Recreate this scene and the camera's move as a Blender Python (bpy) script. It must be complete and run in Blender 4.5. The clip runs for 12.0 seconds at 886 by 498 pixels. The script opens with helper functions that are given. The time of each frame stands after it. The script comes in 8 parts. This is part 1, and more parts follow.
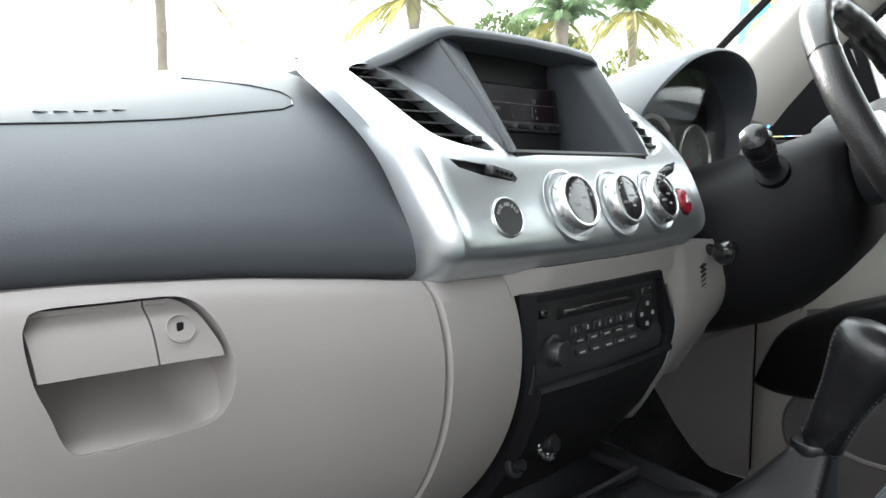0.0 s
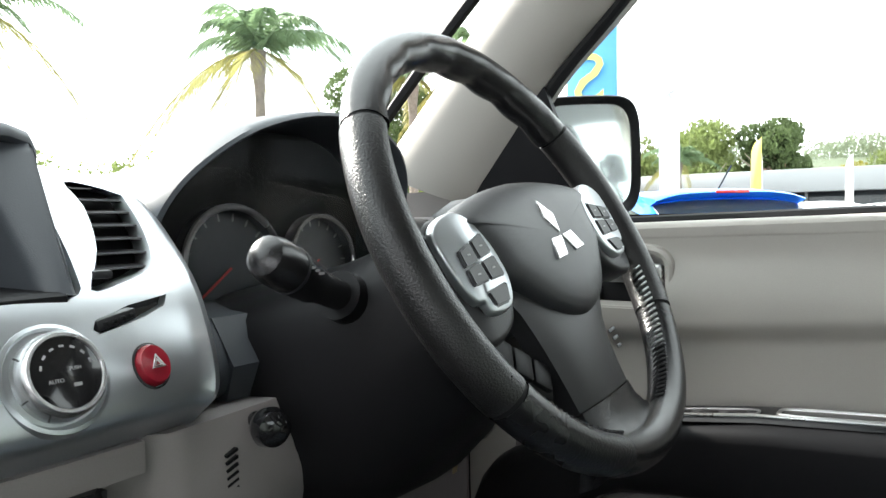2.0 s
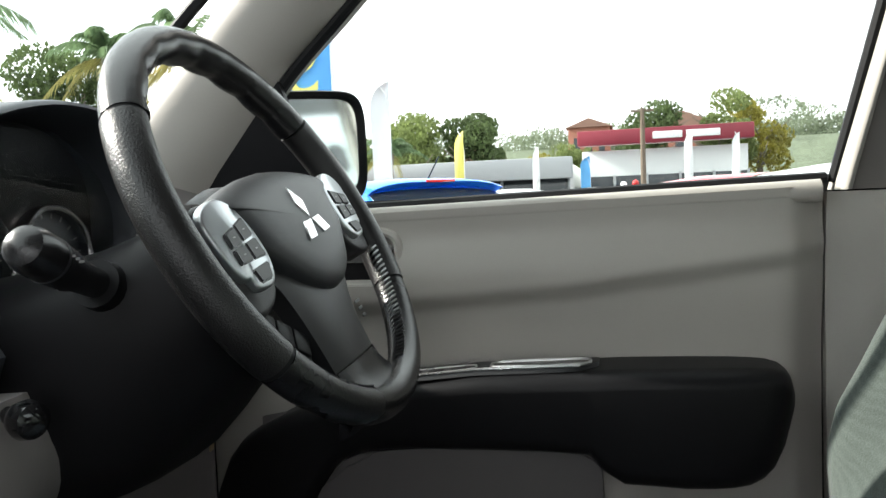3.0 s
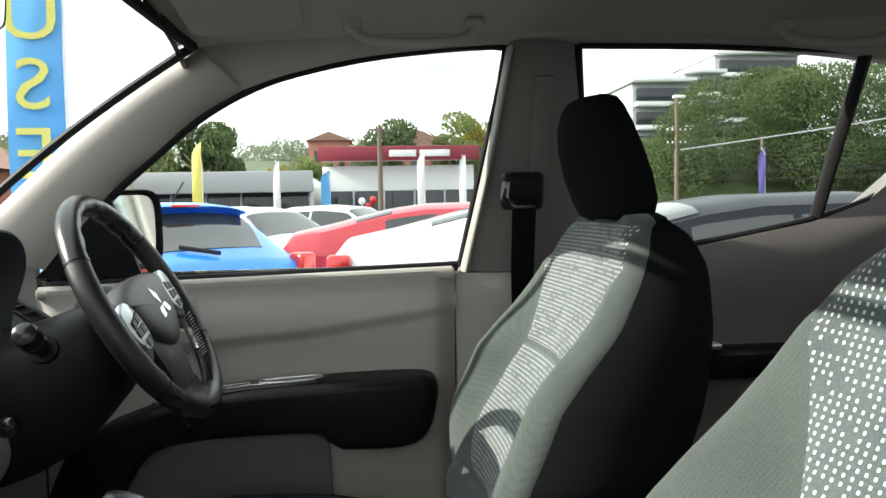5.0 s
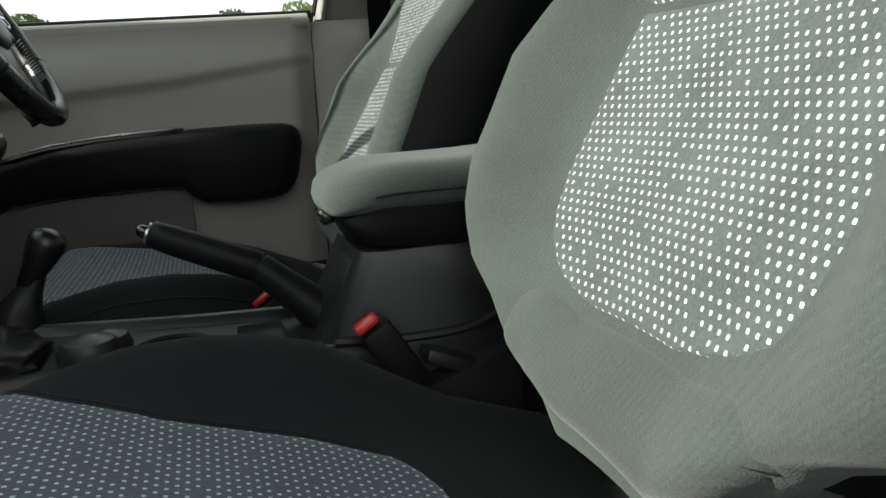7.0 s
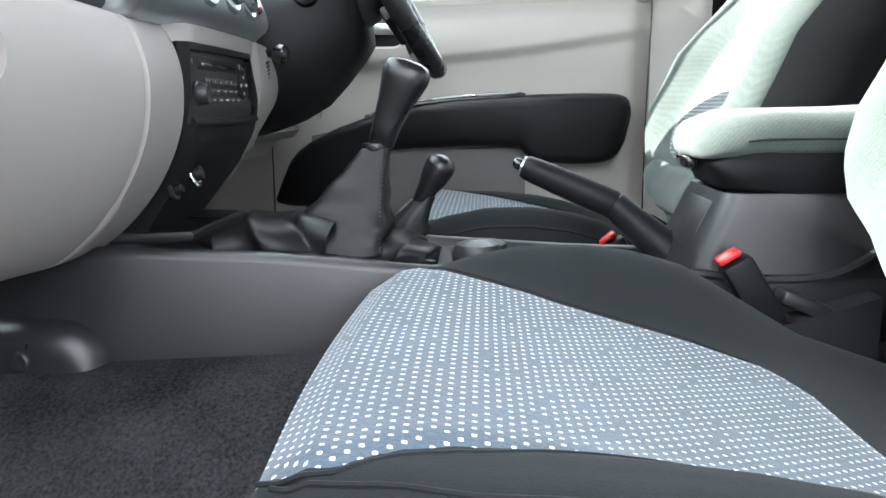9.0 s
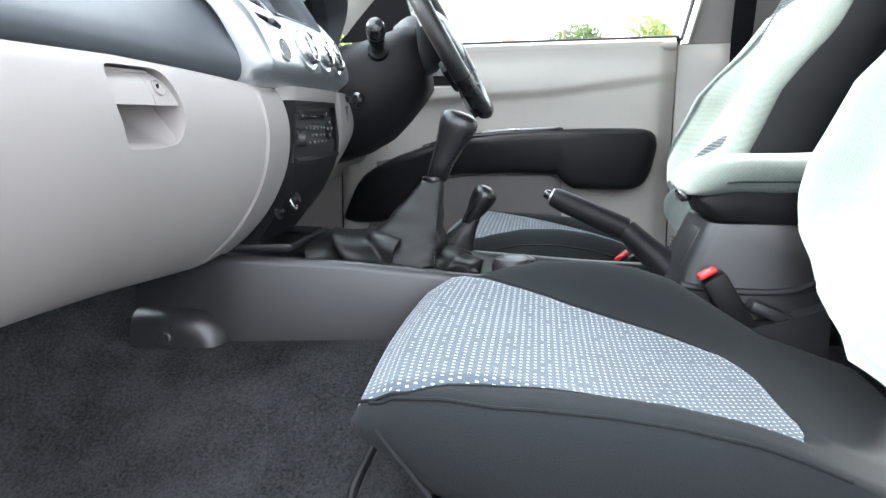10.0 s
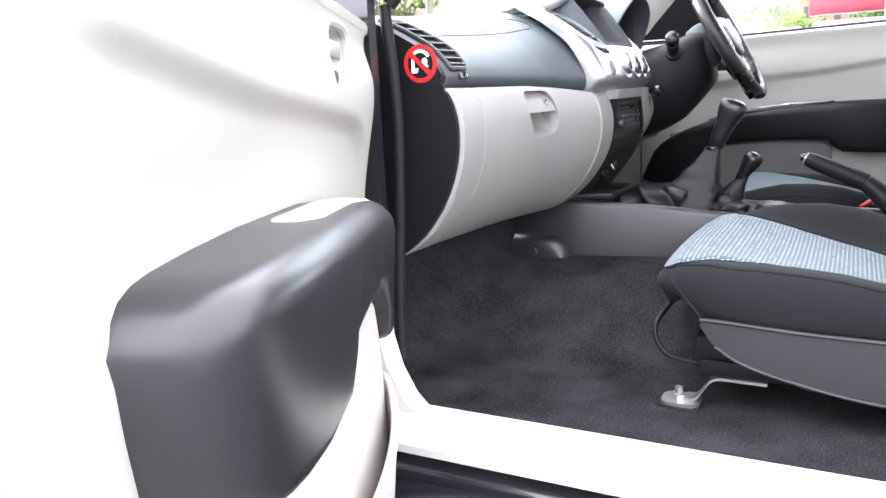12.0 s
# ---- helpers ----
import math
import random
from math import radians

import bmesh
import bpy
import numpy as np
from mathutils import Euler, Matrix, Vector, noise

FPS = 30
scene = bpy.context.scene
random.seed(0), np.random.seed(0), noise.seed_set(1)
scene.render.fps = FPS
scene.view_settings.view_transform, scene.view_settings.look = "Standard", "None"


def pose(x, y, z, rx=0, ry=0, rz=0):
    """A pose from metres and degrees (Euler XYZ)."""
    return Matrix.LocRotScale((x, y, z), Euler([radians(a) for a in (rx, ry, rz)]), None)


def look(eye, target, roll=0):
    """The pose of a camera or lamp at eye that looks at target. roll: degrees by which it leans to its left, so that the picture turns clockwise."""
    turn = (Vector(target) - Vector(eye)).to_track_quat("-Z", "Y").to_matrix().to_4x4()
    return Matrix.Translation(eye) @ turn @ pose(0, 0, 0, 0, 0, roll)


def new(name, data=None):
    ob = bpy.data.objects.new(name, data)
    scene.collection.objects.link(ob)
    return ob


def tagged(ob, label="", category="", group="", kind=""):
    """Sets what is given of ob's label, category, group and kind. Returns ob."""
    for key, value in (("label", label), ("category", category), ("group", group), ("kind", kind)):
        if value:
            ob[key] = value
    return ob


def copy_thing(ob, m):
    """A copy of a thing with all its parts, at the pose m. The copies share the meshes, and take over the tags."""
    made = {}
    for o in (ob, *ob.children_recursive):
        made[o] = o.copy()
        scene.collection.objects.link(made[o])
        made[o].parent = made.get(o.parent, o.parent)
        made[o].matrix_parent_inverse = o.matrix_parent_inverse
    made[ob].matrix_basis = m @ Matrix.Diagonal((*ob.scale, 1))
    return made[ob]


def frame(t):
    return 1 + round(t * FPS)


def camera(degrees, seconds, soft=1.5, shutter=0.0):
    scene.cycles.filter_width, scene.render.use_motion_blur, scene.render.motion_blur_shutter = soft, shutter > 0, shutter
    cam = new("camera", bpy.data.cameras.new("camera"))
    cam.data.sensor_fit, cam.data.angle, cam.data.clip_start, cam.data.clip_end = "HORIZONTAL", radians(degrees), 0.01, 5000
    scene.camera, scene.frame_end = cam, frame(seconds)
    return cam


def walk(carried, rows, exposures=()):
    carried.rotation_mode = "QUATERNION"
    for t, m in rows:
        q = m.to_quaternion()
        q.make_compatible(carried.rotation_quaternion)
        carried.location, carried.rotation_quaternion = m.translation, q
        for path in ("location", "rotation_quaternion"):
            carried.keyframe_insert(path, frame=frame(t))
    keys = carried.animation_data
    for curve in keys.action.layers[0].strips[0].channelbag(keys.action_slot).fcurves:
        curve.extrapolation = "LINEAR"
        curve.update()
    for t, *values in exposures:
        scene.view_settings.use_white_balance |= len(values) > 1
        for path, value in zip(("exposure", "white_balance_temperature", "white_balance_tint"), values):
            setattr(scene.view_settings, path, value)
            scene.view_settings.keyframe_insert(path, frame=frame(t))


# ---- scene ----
cam = camera(60.5, 12.0)
PATH = [
    (0, (-0.615, -0.046, 0.64), (0.814, 1.338, 0.433), 0.0),
    (0.5, (-0.451, -0.027, 0.648), (1.083, 1.247, 0.495), -0.7),
    (1, (-0.316, -0.022, 0.649), (1.279, 1.182, 0.556), -1.4),
    (1.5, (-0.227, -0.062, 0.673), (1.38, 1.127, 0.612), -1.9),
    (2, (-0.146, -0.098, 0.697), (1.503, 1.032, 0.622), -1.1),
    (2.5, (-0.13, -0.118, 0.7), (1.707, 0.669, 0.615), -1.9),
    (3, (-0.223, -0.104, 0.693), (1.719, 0.36, 0.572), -2.3),
    (5, (-0.812, -0.149, 0.828), (1.174, -0.358, 0.716), -1.1),
    (5.5, (-0.861, -0.114, 0.821), (1.091, -0.54, 0.722), -0.7),
    (6, (-0.861, -0.111, 0.74), (1.045, -0.704, 0.618), -0.8),
    (6.5, (-0.854, -0.123, 0.639), (1.043, -0.689, 0.356), -1.8),
    (7, (-0.852, -0.111, 0.521), (1.027, -0.673, 0.13), -3.2),
    (7.5, (-0.857, -0.045, 0.449), (1.056, -0.413, -0.006), -3.7),
    (9.5, (-1.038, 0.017, 0.484), (0.923, 0.206, 0.14), 0.4),
    (10, (-1.18, -0.011, 0.51), (0.776, 0.232, 0.172), 0.2),
    (10.5, (-1.329, -0.065, 0.534), (0.609, 0.3, 0.199), -1.1),
    (11, (-1.489, -0.104, 0.539), (0.362, 0.545, 0.149), -2.8),
    (11.5, (-1.632, -0.107, 0.538), (0.146, 0.712, 0.129), -3.2),
    (12, (-1.785, -0.127, 0.567), (-0.066, 0.813, 0.165), -2.9),
]
walk(cam, [(t, look(eye, target, roll)) for t, eye, target, roll in PATH],
     exposures=[(0.0, 2.22, 6350, 9), (1.0, 2.3, 6350, 8), (2.0, 1.83, 6400, 8), (2.5, 1.36, 6400, 8), (3.0, 1.2, 6450, 7), (5.0, 0.92, 6500, 6), (6.0, 0.67, 6500, 5), (6.5, 0.45, 6500, 4),
                (7.0, 0.5, 6500, 4), (7.5, 1.15, 6400, 4), (9.5, 2.97, 6000, 9), (10.5, 2.97, 6000, 10), (11.0, 3.05, 6050, 11), (12.0, 2.95, 6100, 13)])

# ---- light ----
SUN_AZ, SUN_EL = 2.0, 29.0      # degrees to the right of straight ahead, and above the horizon
world = bpy.data.worlds.new("sky")
scene.world = world
world.use_nodes = True
wn = world.node_tree.nodes
sky = wn.new("ShaderNodeTexSky")
sky.sky_type, sky.sun_disc = "NISHITA", False
sky.sun_elevation, sky.sun_rotation = radians(SUN_EL), radians(SUN_AZ)
sky.air_density, sky.dust_density, sky.ozone_density = 1.0, 2.5, 1.0
wn["Background"].inputs["Strength"].default_value = 0.10
# thin broken cloud, whiter near the horizon
wtc = wn.new("ShaderNodeTexCoord")
wmap = wn.new("ShaderNodeMapping")
wmap.inputs["Scale"].default_value = (1.5, 1.5, 5.0)
wnoise = wn.new("ShaderNodeTexNoise")
wnoise.inputs["Scale"].default_value, wnoise.inputs["Detail"].default_value = 1.6, 7.0
wramp = wn.new("ShaderNodeValToRGB")
wramp.color_ramp.elements[0].position, wramp.color_ramp.elements[1].position = 0.16, 0.43
wmix = wn.new("ShaderNodeMix")
wmix.data_type = "RGBA"
wl = world.node_tree.links
# the thin cloud is brighter towards the sun
wdot = wn.new("ShaderNodeVectorMath")
wdot.operation = "DOT_PRODUCT"
wdot.inputs[1].default_value = (math.sin(radians(SUN_AZ)) * math.cos(radians(SUN_EL)), math.cos(radians(SUN_AZ)) * math.cos(radians(SUN_EL)), math.sin(radians(SUN_EL)))
wgain = wn.new("ShaderNodeMapRange")
wgain.inputs["From Min"].default_value, wgain.inputs["From Max"].default_value = -0.6, 0.9
wgain.inputs["To Min"].default_value, wgain.inputs["To Max"].default_value = 9.6, 14.0
wtone = wn.new("ShaderNodeVectorMath")
wtone.operation = "SCALE"
wtone.inputs[0].default_value = (0.98, 0.99, 1.01)
wl.new(wtc.outputs["Generated"], wdot.inputs[0])
wl.new(wdot.outputs["Value"], wgain.inputs["Value"])
wl.new(wgain.outputs["Result"], wtone.inputs["Scale"])
wl.new(wtone.outputs["Vector"], wmix.inputs["B"])
wl.new(wtc.outputs["Generated"], wmap.inputs["Vector"])
wl.new(wmap.outputs["Vector"], wnoise.inputs["Vector"])
wl.new(wnoise.outputs["Fac"], wramp.inputs["Fac"])
wl.new(wramp.outputs["Color"], wmix.inputs["Factor"])
wl.new(sky.outputs["Color"], wmix.inputs["A"])
wl.new(wmix.outputs["Result"], wn["Background"].inputs["Color"])

sun = new("sun", bpy.data.lights.new("sun", "SUN"))
sun.data.energy, sun.data.angle, sun.data.color = 4.4, radians(0.6), (1.0, 0.95, 0.87)
sa, se = radians(SUN_AZ), radians(SUN_EL)
SUN_DIR = Vector((math.sin(sa) * math.cos(se), math.cos(sa) * math.cos(se), math.sin(se)))
sun.matrix_world = look(SUN_DIR * 30, (0, 0, 0))

# ---- materials ----
def mat(name, colour, rough=0.5, metal=0.0, var=0.12, big=3.0, grain=300.0, bump=0.15, coat=0.0, spec=0.5, sheen=0.0, height=0.001):
    """A surface with large soft blotches, fine grain and a fine relief."""
    m = bpy.data.materials.new(name)
    m.use_nodes = True
    n, l = m.node_tree.nodes, m.node_tree.links
    b = n["Principled BSDF"]
    b.inputs["Roughness"].default_value, b.inputs["Metallic"].default_value = rough, metal
    b.inputs["Coat Weight"].default_value, b.inputs["Specular IOR Level"].default_value = coat, spec
    b.inputs["Sheen Weight"].default_value = sheen
    tc = n.new("ShaderNodeTexCoord")
    one, two = n.new("ShaderNodeTexNoise"), n.new("ShaderNodeTexNoise")
    one.inputs["Scale"].default_value, one.inputs["Detail"].default_value = big, 4.0
    two.inputs["Scale"].default_value, two.inputs["Detail"].default_value = grain, 3.0
    l.new(tc.outputs["Object"], one.inputs["Vector"])
    l.new(tc.outputs["Object"], two.inputs["Vector"])
    add = n.new("ShaderNodeMath")
    add.operation = "ADD"
    l.new(one.outputs["Fac"], add.inputs[0])
    l.new(two.outputs["Fac"], add.inputs[1])
    ramp = n.new("ShaderNodeMapRange")
    ramp.inputs["From Min"].default_value, ramp.inputs["From Max"].default_value = 0.6, 1.4
    ramp.inputs["To Min"].default_value, ramp.inputs["To Max"].default_value = 1 - var, 1 + var
    l.new(add.outputs[0], ramp.inputs["Value"])
    hsv = n.new("ShaderNodeHueSaturation")
    hsv.inputs["Color"].default_value = (*colour, 1)
    l.new(ramp.outputs["Result"], hsv.inputs["Value"])
    l.new(hsv.outputs["Color"], b.inputs["Base Color"])
    rr = n.new("ShaderNodeMapRange")
    rr.inputs["To Min"].default_value, rr.inputs["To Max"].default_value = max(0.02, rough - 0.08), min(1, rough + 0.08)
    l.new(one.outputs["Fac"], rr.inputs["Value"])
    l.new(rr.outputs["Result"], b.inputs["Roughness"])
    if bump:
        bp = n.new("ShaderNodeBump")
        bp.inputs["Strength"].default_value, bp.inputs["Distance"].default_value = bump, height
        l.new(two.outputs["Fac"], bp.inputs["Height"])
        l.new(bp.outputs["Normal"], b.inputs["Normal"])
    return m


def glow(name, colour, strength):
    m = bpy.data.materials.new(name)
    m.use_nodes = True
    b = m.node_tree.nodes["Principled BSDF"]
    b.inputs["Base Color"].default_value = (*colour, 1)
    b.inputs["Emission Color"].default_value, b.inputs["Emission Strength"].default_value = (*colour, 1), strength
    return m


def glass(name, tint, gloss=1.0):
    """Clear sheet that mirrors a little, more so at a slant."""
    m = bpy.data.materials.new(name)
    m.use_nodes = True
    n, l = m.node_tree.nodes, m.node_tree.links
    clear, shine, mix, lw = n.new("ShaderNodeBsdfTransparent"), n.new("ShaderNodeBsdfGlossy"), n.new("ShaderNodeMixShader"), n.new("ShaderNodeLayerWeight")
    clear.inputs["Color"].default_value = (*tint, 1)
    shine.inputs["Roughness"].default_value = 0.02
    lw.inputs["Blend"].default_value = 0.5
    pw, mul = n.new("ShaderNodeMath"), n.new("ShaderNodeMath")
    pw.operation, mul.operation = "POWER", "MULTIPLY_ADD"
    pw.inputs[1].default_value = 4.0
    mul.inputs[1].default_value, mul.inputs[2].default_value = 0.35 * gloss, 0.02 * gloss
    l.new(lw.outputs["Facing"], pw.inputs[0])
    l.new(pw.outputs[0], mul.inputs[0])
    l.new(mul.outputs[0], mix.inputs["Fac"])
    l.new(clear.outputs[0], mix.inputs[1])
    l.new(shine.outputs[0], mix.inputs[2])
    l.new(mix.outputs[0], n["Material Output"].inputs["Surface"])
    return m


def dotted(name, ground, dot, px, py, wx, wy, drop=0.2, stagger=0.5):
    """Woven cloth with rows of short pale stitches; its map is in metres."""
    m = mat(name, ground, 0.95, var=0.35, big=12, grain=420, bump=0.5, spec=0.15, sheen=0.25)
    n, l = m.node_tree.nodes, m.node_tree.links
    b = n["Principled BSDF"]
    uv = n.new("ShaderNodeUVMap")
    sep = n.new("ShaderNodeSeparateXYZ")
    l.new(uv.outputs["UV"], sep.inputs[0])

    def calc(op, a, c, clamp=False):
        q = n.new("ShaderNodeMath")
        q.operation, q.use_clamp = op, clamp
        for k, v in enumerate((a, c)):
            if isinstance(v, (int, float)):
                q.inputs[k].default_value = v
            elif v is not None:
                l.new(v, q.inputs[k])
        return q.outputs[0]

    row = calc("FLOOR", calc("DIVIDE", sep.outputs["Y"], py), None)
    shift = calc("MULTIPLY", calc("FRACT", calc("MULTIPLY", row, 0.5), None), 2 * stagger)
    fx = calc("FRACT", calc("ADD", calc("DIVIDE", sep.outputs["X"], px), shift), None)
    fy = calc("FRACT", calc("DIVIDE", sep.outputs["Y"], py), None)
    ax = calc("DIVIDE", calc("ABSOLUTE", calc("SUBTRACT", fx, 0.5), None), wx / px / 2)
    ay = calc("DIVIDE", calc("ABSOLUTE", calc("SUBTRACT", fy, 0.5), None), wy / py / 2)
    far = calc("ADD", calc("POWER", ax, 4.0), calc("POWER", ay, 4.0))
    col = calc("FLOOR", calc("ADD", calc("DIVIDE", sep.outputs["X"], px), shift), None)
    cell = n.new("ShaderNodeCombineXYZ")
    l.new(col, cell.inputs["X"])
    l.new(row, cell.inputs["Y"])
    rnd = n.new("ShaderNodeTexWhiteNoise")
    rnd.noise_dimensions = "2D"
    l.new(cell.outputs[0], rnd.inputs["Vector"])
    mask = calc("MULTIPLY", calc("LESS_THAN", far, 1.0), calc("GREATER_THAN", rnd.outputs["Value"], drop))
    mixc = n.new("ShaderNodeMix")
    mixc.data_type = "RGBA"
    old = b.inputs["Base Color"].links[0].from_socket
    l.new(mask, mixc.inputs["Factor"])
    l.new(old, mixc.inputs["A"])
    mixc.inputs["B"].default_value = (*dot, 1)
    l.new(mixc.outputs["Result"], b.inputs["Base Color"])
    return m


M = dict(
    beige=mat("warm_grey_plastic", (0.262, 0.240, 0.234), 0.48, var=0.05, big=5, grain=900, bump=0.12),
    door_beige=mat("door_trim_plastic", (0.39, 0.368, 0.336), 0.55, var=0.05, big=5, grain=900, bump=0.12),
    pad=mat("slate_dash_plastic", (0.052, 0.058, 0.067), 0.46, var=0.07, big=4, grain=1100, bump=0.22),
    black=mat("black_plastic", (0.0098, 0.0097, 0.0108), 0.44, var=0.15, big=6, grain=1000, bump=0.15, spec=0.15),
    char=mat("charcoal_plastic", (0.020, 0.020, 0.022), 0.40, var=0.1, big=6, grain=1000, bump=0.15, spec=0.4),
    gloss=mat("gloss_black", (0.012, 0.012, 0.013), 0.12, var=0.1, bump=0.0, coat=0.5),
    silver=mat("silver_paint", (0.58, 0.61, 0.63), 0.32, metal=0.88, var=0.04, grain=1500, bump=0.03),
    hazard=mat("dark_red_plastic", (0.30, 0.012, 0.025), 0.22, var=0.04, grain=1500, bump=0.02),
    satin=mat("satin_metal", (0.62, 0.62, 0.62), 0.28, metal=0.9, var=0.05, grain=1200, bump=0.03),
    chrome=mat("chrome", (0.8, 0.8, 0.8), 0.08, metal=1.0, var=0.03, bump=0.0),
    leather=mat("black_leather", (0.0085, 0.0085, 0.0095), 0.27, var=0.2, big=8, grain=500, bump=0.35),
    worn=mat("worn_leather", (0.012, 0.0118, 0.0122), 0.31, var=0.4, big=30, grain=650, bump=0.6),
    cloth=mat("grey_cloth", (0.070, 0.085, 0.077), 0.95, var=0.34, big=7, grain=650, bump=0.6, spec=0.15, sheen=0.25),
    dark_cloth=mat("charcoal_cloth", (0.0125, 0.0140, 0.0152), 0.95, var=0.20, big=9, grain=900, bump=0.6, spec=0.12, sheen=0.04),
    black_cloth=mat("black_cloth", (0.008, 0.0085, 0.009), 1.0, var=0.16, big=5, grain=1200, bump=0.4, spec=0.04),
    back_dots=dotted("dotted_cloth_back", (0.092, 0.112, 0.112), (0.60, 0.62, 0.59), 0.0092, 0.0076, 0.0030, 0.0033, 0.08),
    top_dots=dotted("dotted_cloth_top", (0.092, 0.112, 0.112), (0.60, 0.62, 0.59), 0.0088, 0.0068, 0.0030, 0.0034, 0.14, 0.12),
    seat_dots=dotted("dotted_cloth_seat", (0.045, 0.062, 0.084), (0.46, 0.49, 0.51), 0.0100, 0.0068, 0.0028, 0.0029, 0.05),
    carpet=mat("charcoal_carpet", (0.0306, 0.0310, 0.0331), 1.0, var=0.85, big=10, grain=260, bump=0.9, spec=0.03, height=0.005),
    lining=mat("headlining_felt", (0.42, 0.40, 0.37), 0.95, var=0.05, big=4, grain=1500, bump=0.2, spec=0.1),
    rubber=mat("black_rubber", (0.010, 0.010, 0.011), 0.6, var=0.2, bump=0.1, spec=0.2),
    red=mat("red_plastic", (0.55, 0.02, 0.02), 0.3, bump=0.0),
    white=mat("white_print", (0.8, 0.8, 0.8), 0.5, bump=0.0),
    grey_print=mat("grey_print", (0.35, 0.35, 0.35), 0.5, bump=0.0),
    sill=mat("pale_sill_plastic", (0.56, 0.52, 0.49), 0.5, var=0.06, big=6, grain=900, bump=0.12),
    steel=mat("zinc_steel", (0.45, 0.45, 0.43), 0.35, metal=0.9, var=0.15, big=30, bump=0.1),
    key=mat("brass_key", (0.55, 0.46, 0.28), 0.3, metal=0.9, bump=0.0),
    dial=mat("dial_face", (0.03, 0.035, 0.045), 0.4, bump=0.0),
    lcd=mat("lcd_glass", (0.010, 0.006, 0.009), 0.25, bump=0.0, spec=0.08),
    lit=glow("lit_digits", (0.22, 0.17, 0.18), 0.012),
    hub=mat("charcoal_hub_plastic", (0.028, 0.029, 0.032), 0.45, var=0.08, big=6, grain=1200, bump=0.22),
    key_grey=mat("grey_key_plastic", (0.085, 0.087, 0.09), 0.45, var=0.08, big=6, grain=1200, bump=0.1),
    key_dark=mat("dark_key_rubber", (0.035, 0.036, 0.038), 0.5, var=0.08, big=6, grain=1200, bump=0.1),
    console=mat("console_plastic", (0.018, 0.018, 0.0198), 0.32, var=0.12, big=7, grain=900, bump=0.22),
    hide=mat("gaiter_hide", (0.0095, 0.0095, 0.0103), 0.36, var=0.2, big=20, grain=420, bump=0.3, spec=0.22),
    stalk=mat("stalk_black", (0.014, 0.014, 0.015), 0.28, var=0.1, bump=0.05),
    vinyl=mat("black_vinyl", (0.014, 0.0145, 0.016), 0.34, var=0.1, big=9, grain=1400, bump=0.06, spec=0.6),
    # taupe door plastic, the closed door's shade put into its colour
    pocket=mat("shaded_door_plastic", (0.125, 0.115, 0.113), 0.55, var=0.06, big=5, grain=900, bump=0.15),
    # trim plastic darkened for the shade at the back of the cab
    shaded_rear_trim=mat("shaded_rear_plastic", (0.165, 0.150, 0.140), 0.55, var=0.06, big=5, grain=900, bump=0.15),
    clear=glass("window_glass", (0.93, 0.96, 0.95)),
    lens=glass("dial_lens", (0.9, 0.9, 0.9)),
    mirror=mat("mirror", (0.85, 0.87, 0.88), 0.02, metal=1.0, var=0.0, bump=0.0),
    body=mat("black_body_paint", (0.008, 0.009, 0.012), 0.25, coat=0.6, var=0.02, bump=0.0),
)


# fine ribs woven into the plain cloths
for key in ("cloth",):
    nt = M[key].node_tree
    wave = nt.nodes.new("ShaderNodeTexWave")
    wave.bands_direction = "DIAGONAL"
    wave.inputs["Scale"].default_value, wave.inputs["Distortion"].default_value = 95.0, 0.5
    tcn = nt.nodes.new("ShaderNodeTexCoord")
    nt.links.new(tcn.outputs["Object"], wave.inputs["Vector"])
    hs = [q for q in nt.nodes if q.bl_idname == "ShaderNodeHueSaturation"][0]
    mr = nt.nodes.new("ShaderNodeMapRange")
    mr.inputs["To Min"].default_value, mr.inputs["To Max"].default_value = 0.93, 1.05
    mu = nt.nodes.new("ShaderNodeMath")
    mu.operation = "MULTIPLY"
    nt.links.new(wave.outputs["Fac"], mr.inputs["Value"])
    nt.links.new(hs.inputs["Value"].links[0].from_socket, mu.inputs[0])
    nt.links.new(mr.outputs["Result"], mu.inputs[1])
    nt.links.new(mu.outputs[0], hs.inputs["Value"])


# ---- building helpers ----
def V(*a):
    return Vector(a)


def cr(pts, n):
    """A smooth curve through points of any dimension, n points a span."""
    p = [np.array(q, float) for q in pts]
    p = [2 * p[0] - p[1]] + p + [2 * p[-1] - p[-2]]
    out = []
    for i in range(1, len(p) - 2):
        a, b, c, d = p[i - 1:i + 3]
        for k in range(n):
            t = k / n
            out.append(0.5 * (2 * b + (c - a) * t + (2 * a - 5 * b + 4 * c - d) * t * t + (3 * b - a - 3 * c + d) * t ** 3))
    out.append(p[-2])
    return out


def lerp(x, xs, ys):
    return float(np.interp(x, xs, ys))


def smooth01(t):
    t = min(1.0, max(0.0, t))
    return t * t * (3 - 2 * t)


def finish(bm, name, sharp=38):
    bmesh.ops.recalc_face_normals(bm, faces=bm.faces)
    me = bpy.data.meshes.new(name)
    bm.to_mesh(me)
    bm.free()
    me.polygons.foreach_set("use_smooth", [True] * len(me.polygons))
    me.set_sharp_from_angle(angle=radians(sharp))
    return me


def part(name, bm, material, parent=None, label="", sharp=38):
    """Links a bmesh, built where it stands, as one mesh object under a thing or a part."""
    if parent is not None:
        bmesh.ops.transform(bm, matrix=HOME[parent].inverted(), verts=bm.verts)
    ob = new(name, finish(bm, name, sharp))
    ob.data.materials.append(material)
    if parent is not None:
        ob.parent = parent
        HOME[ob] = HOME[parent]
    if label:
        ob["label"] = label
    return ob


HOME = {}


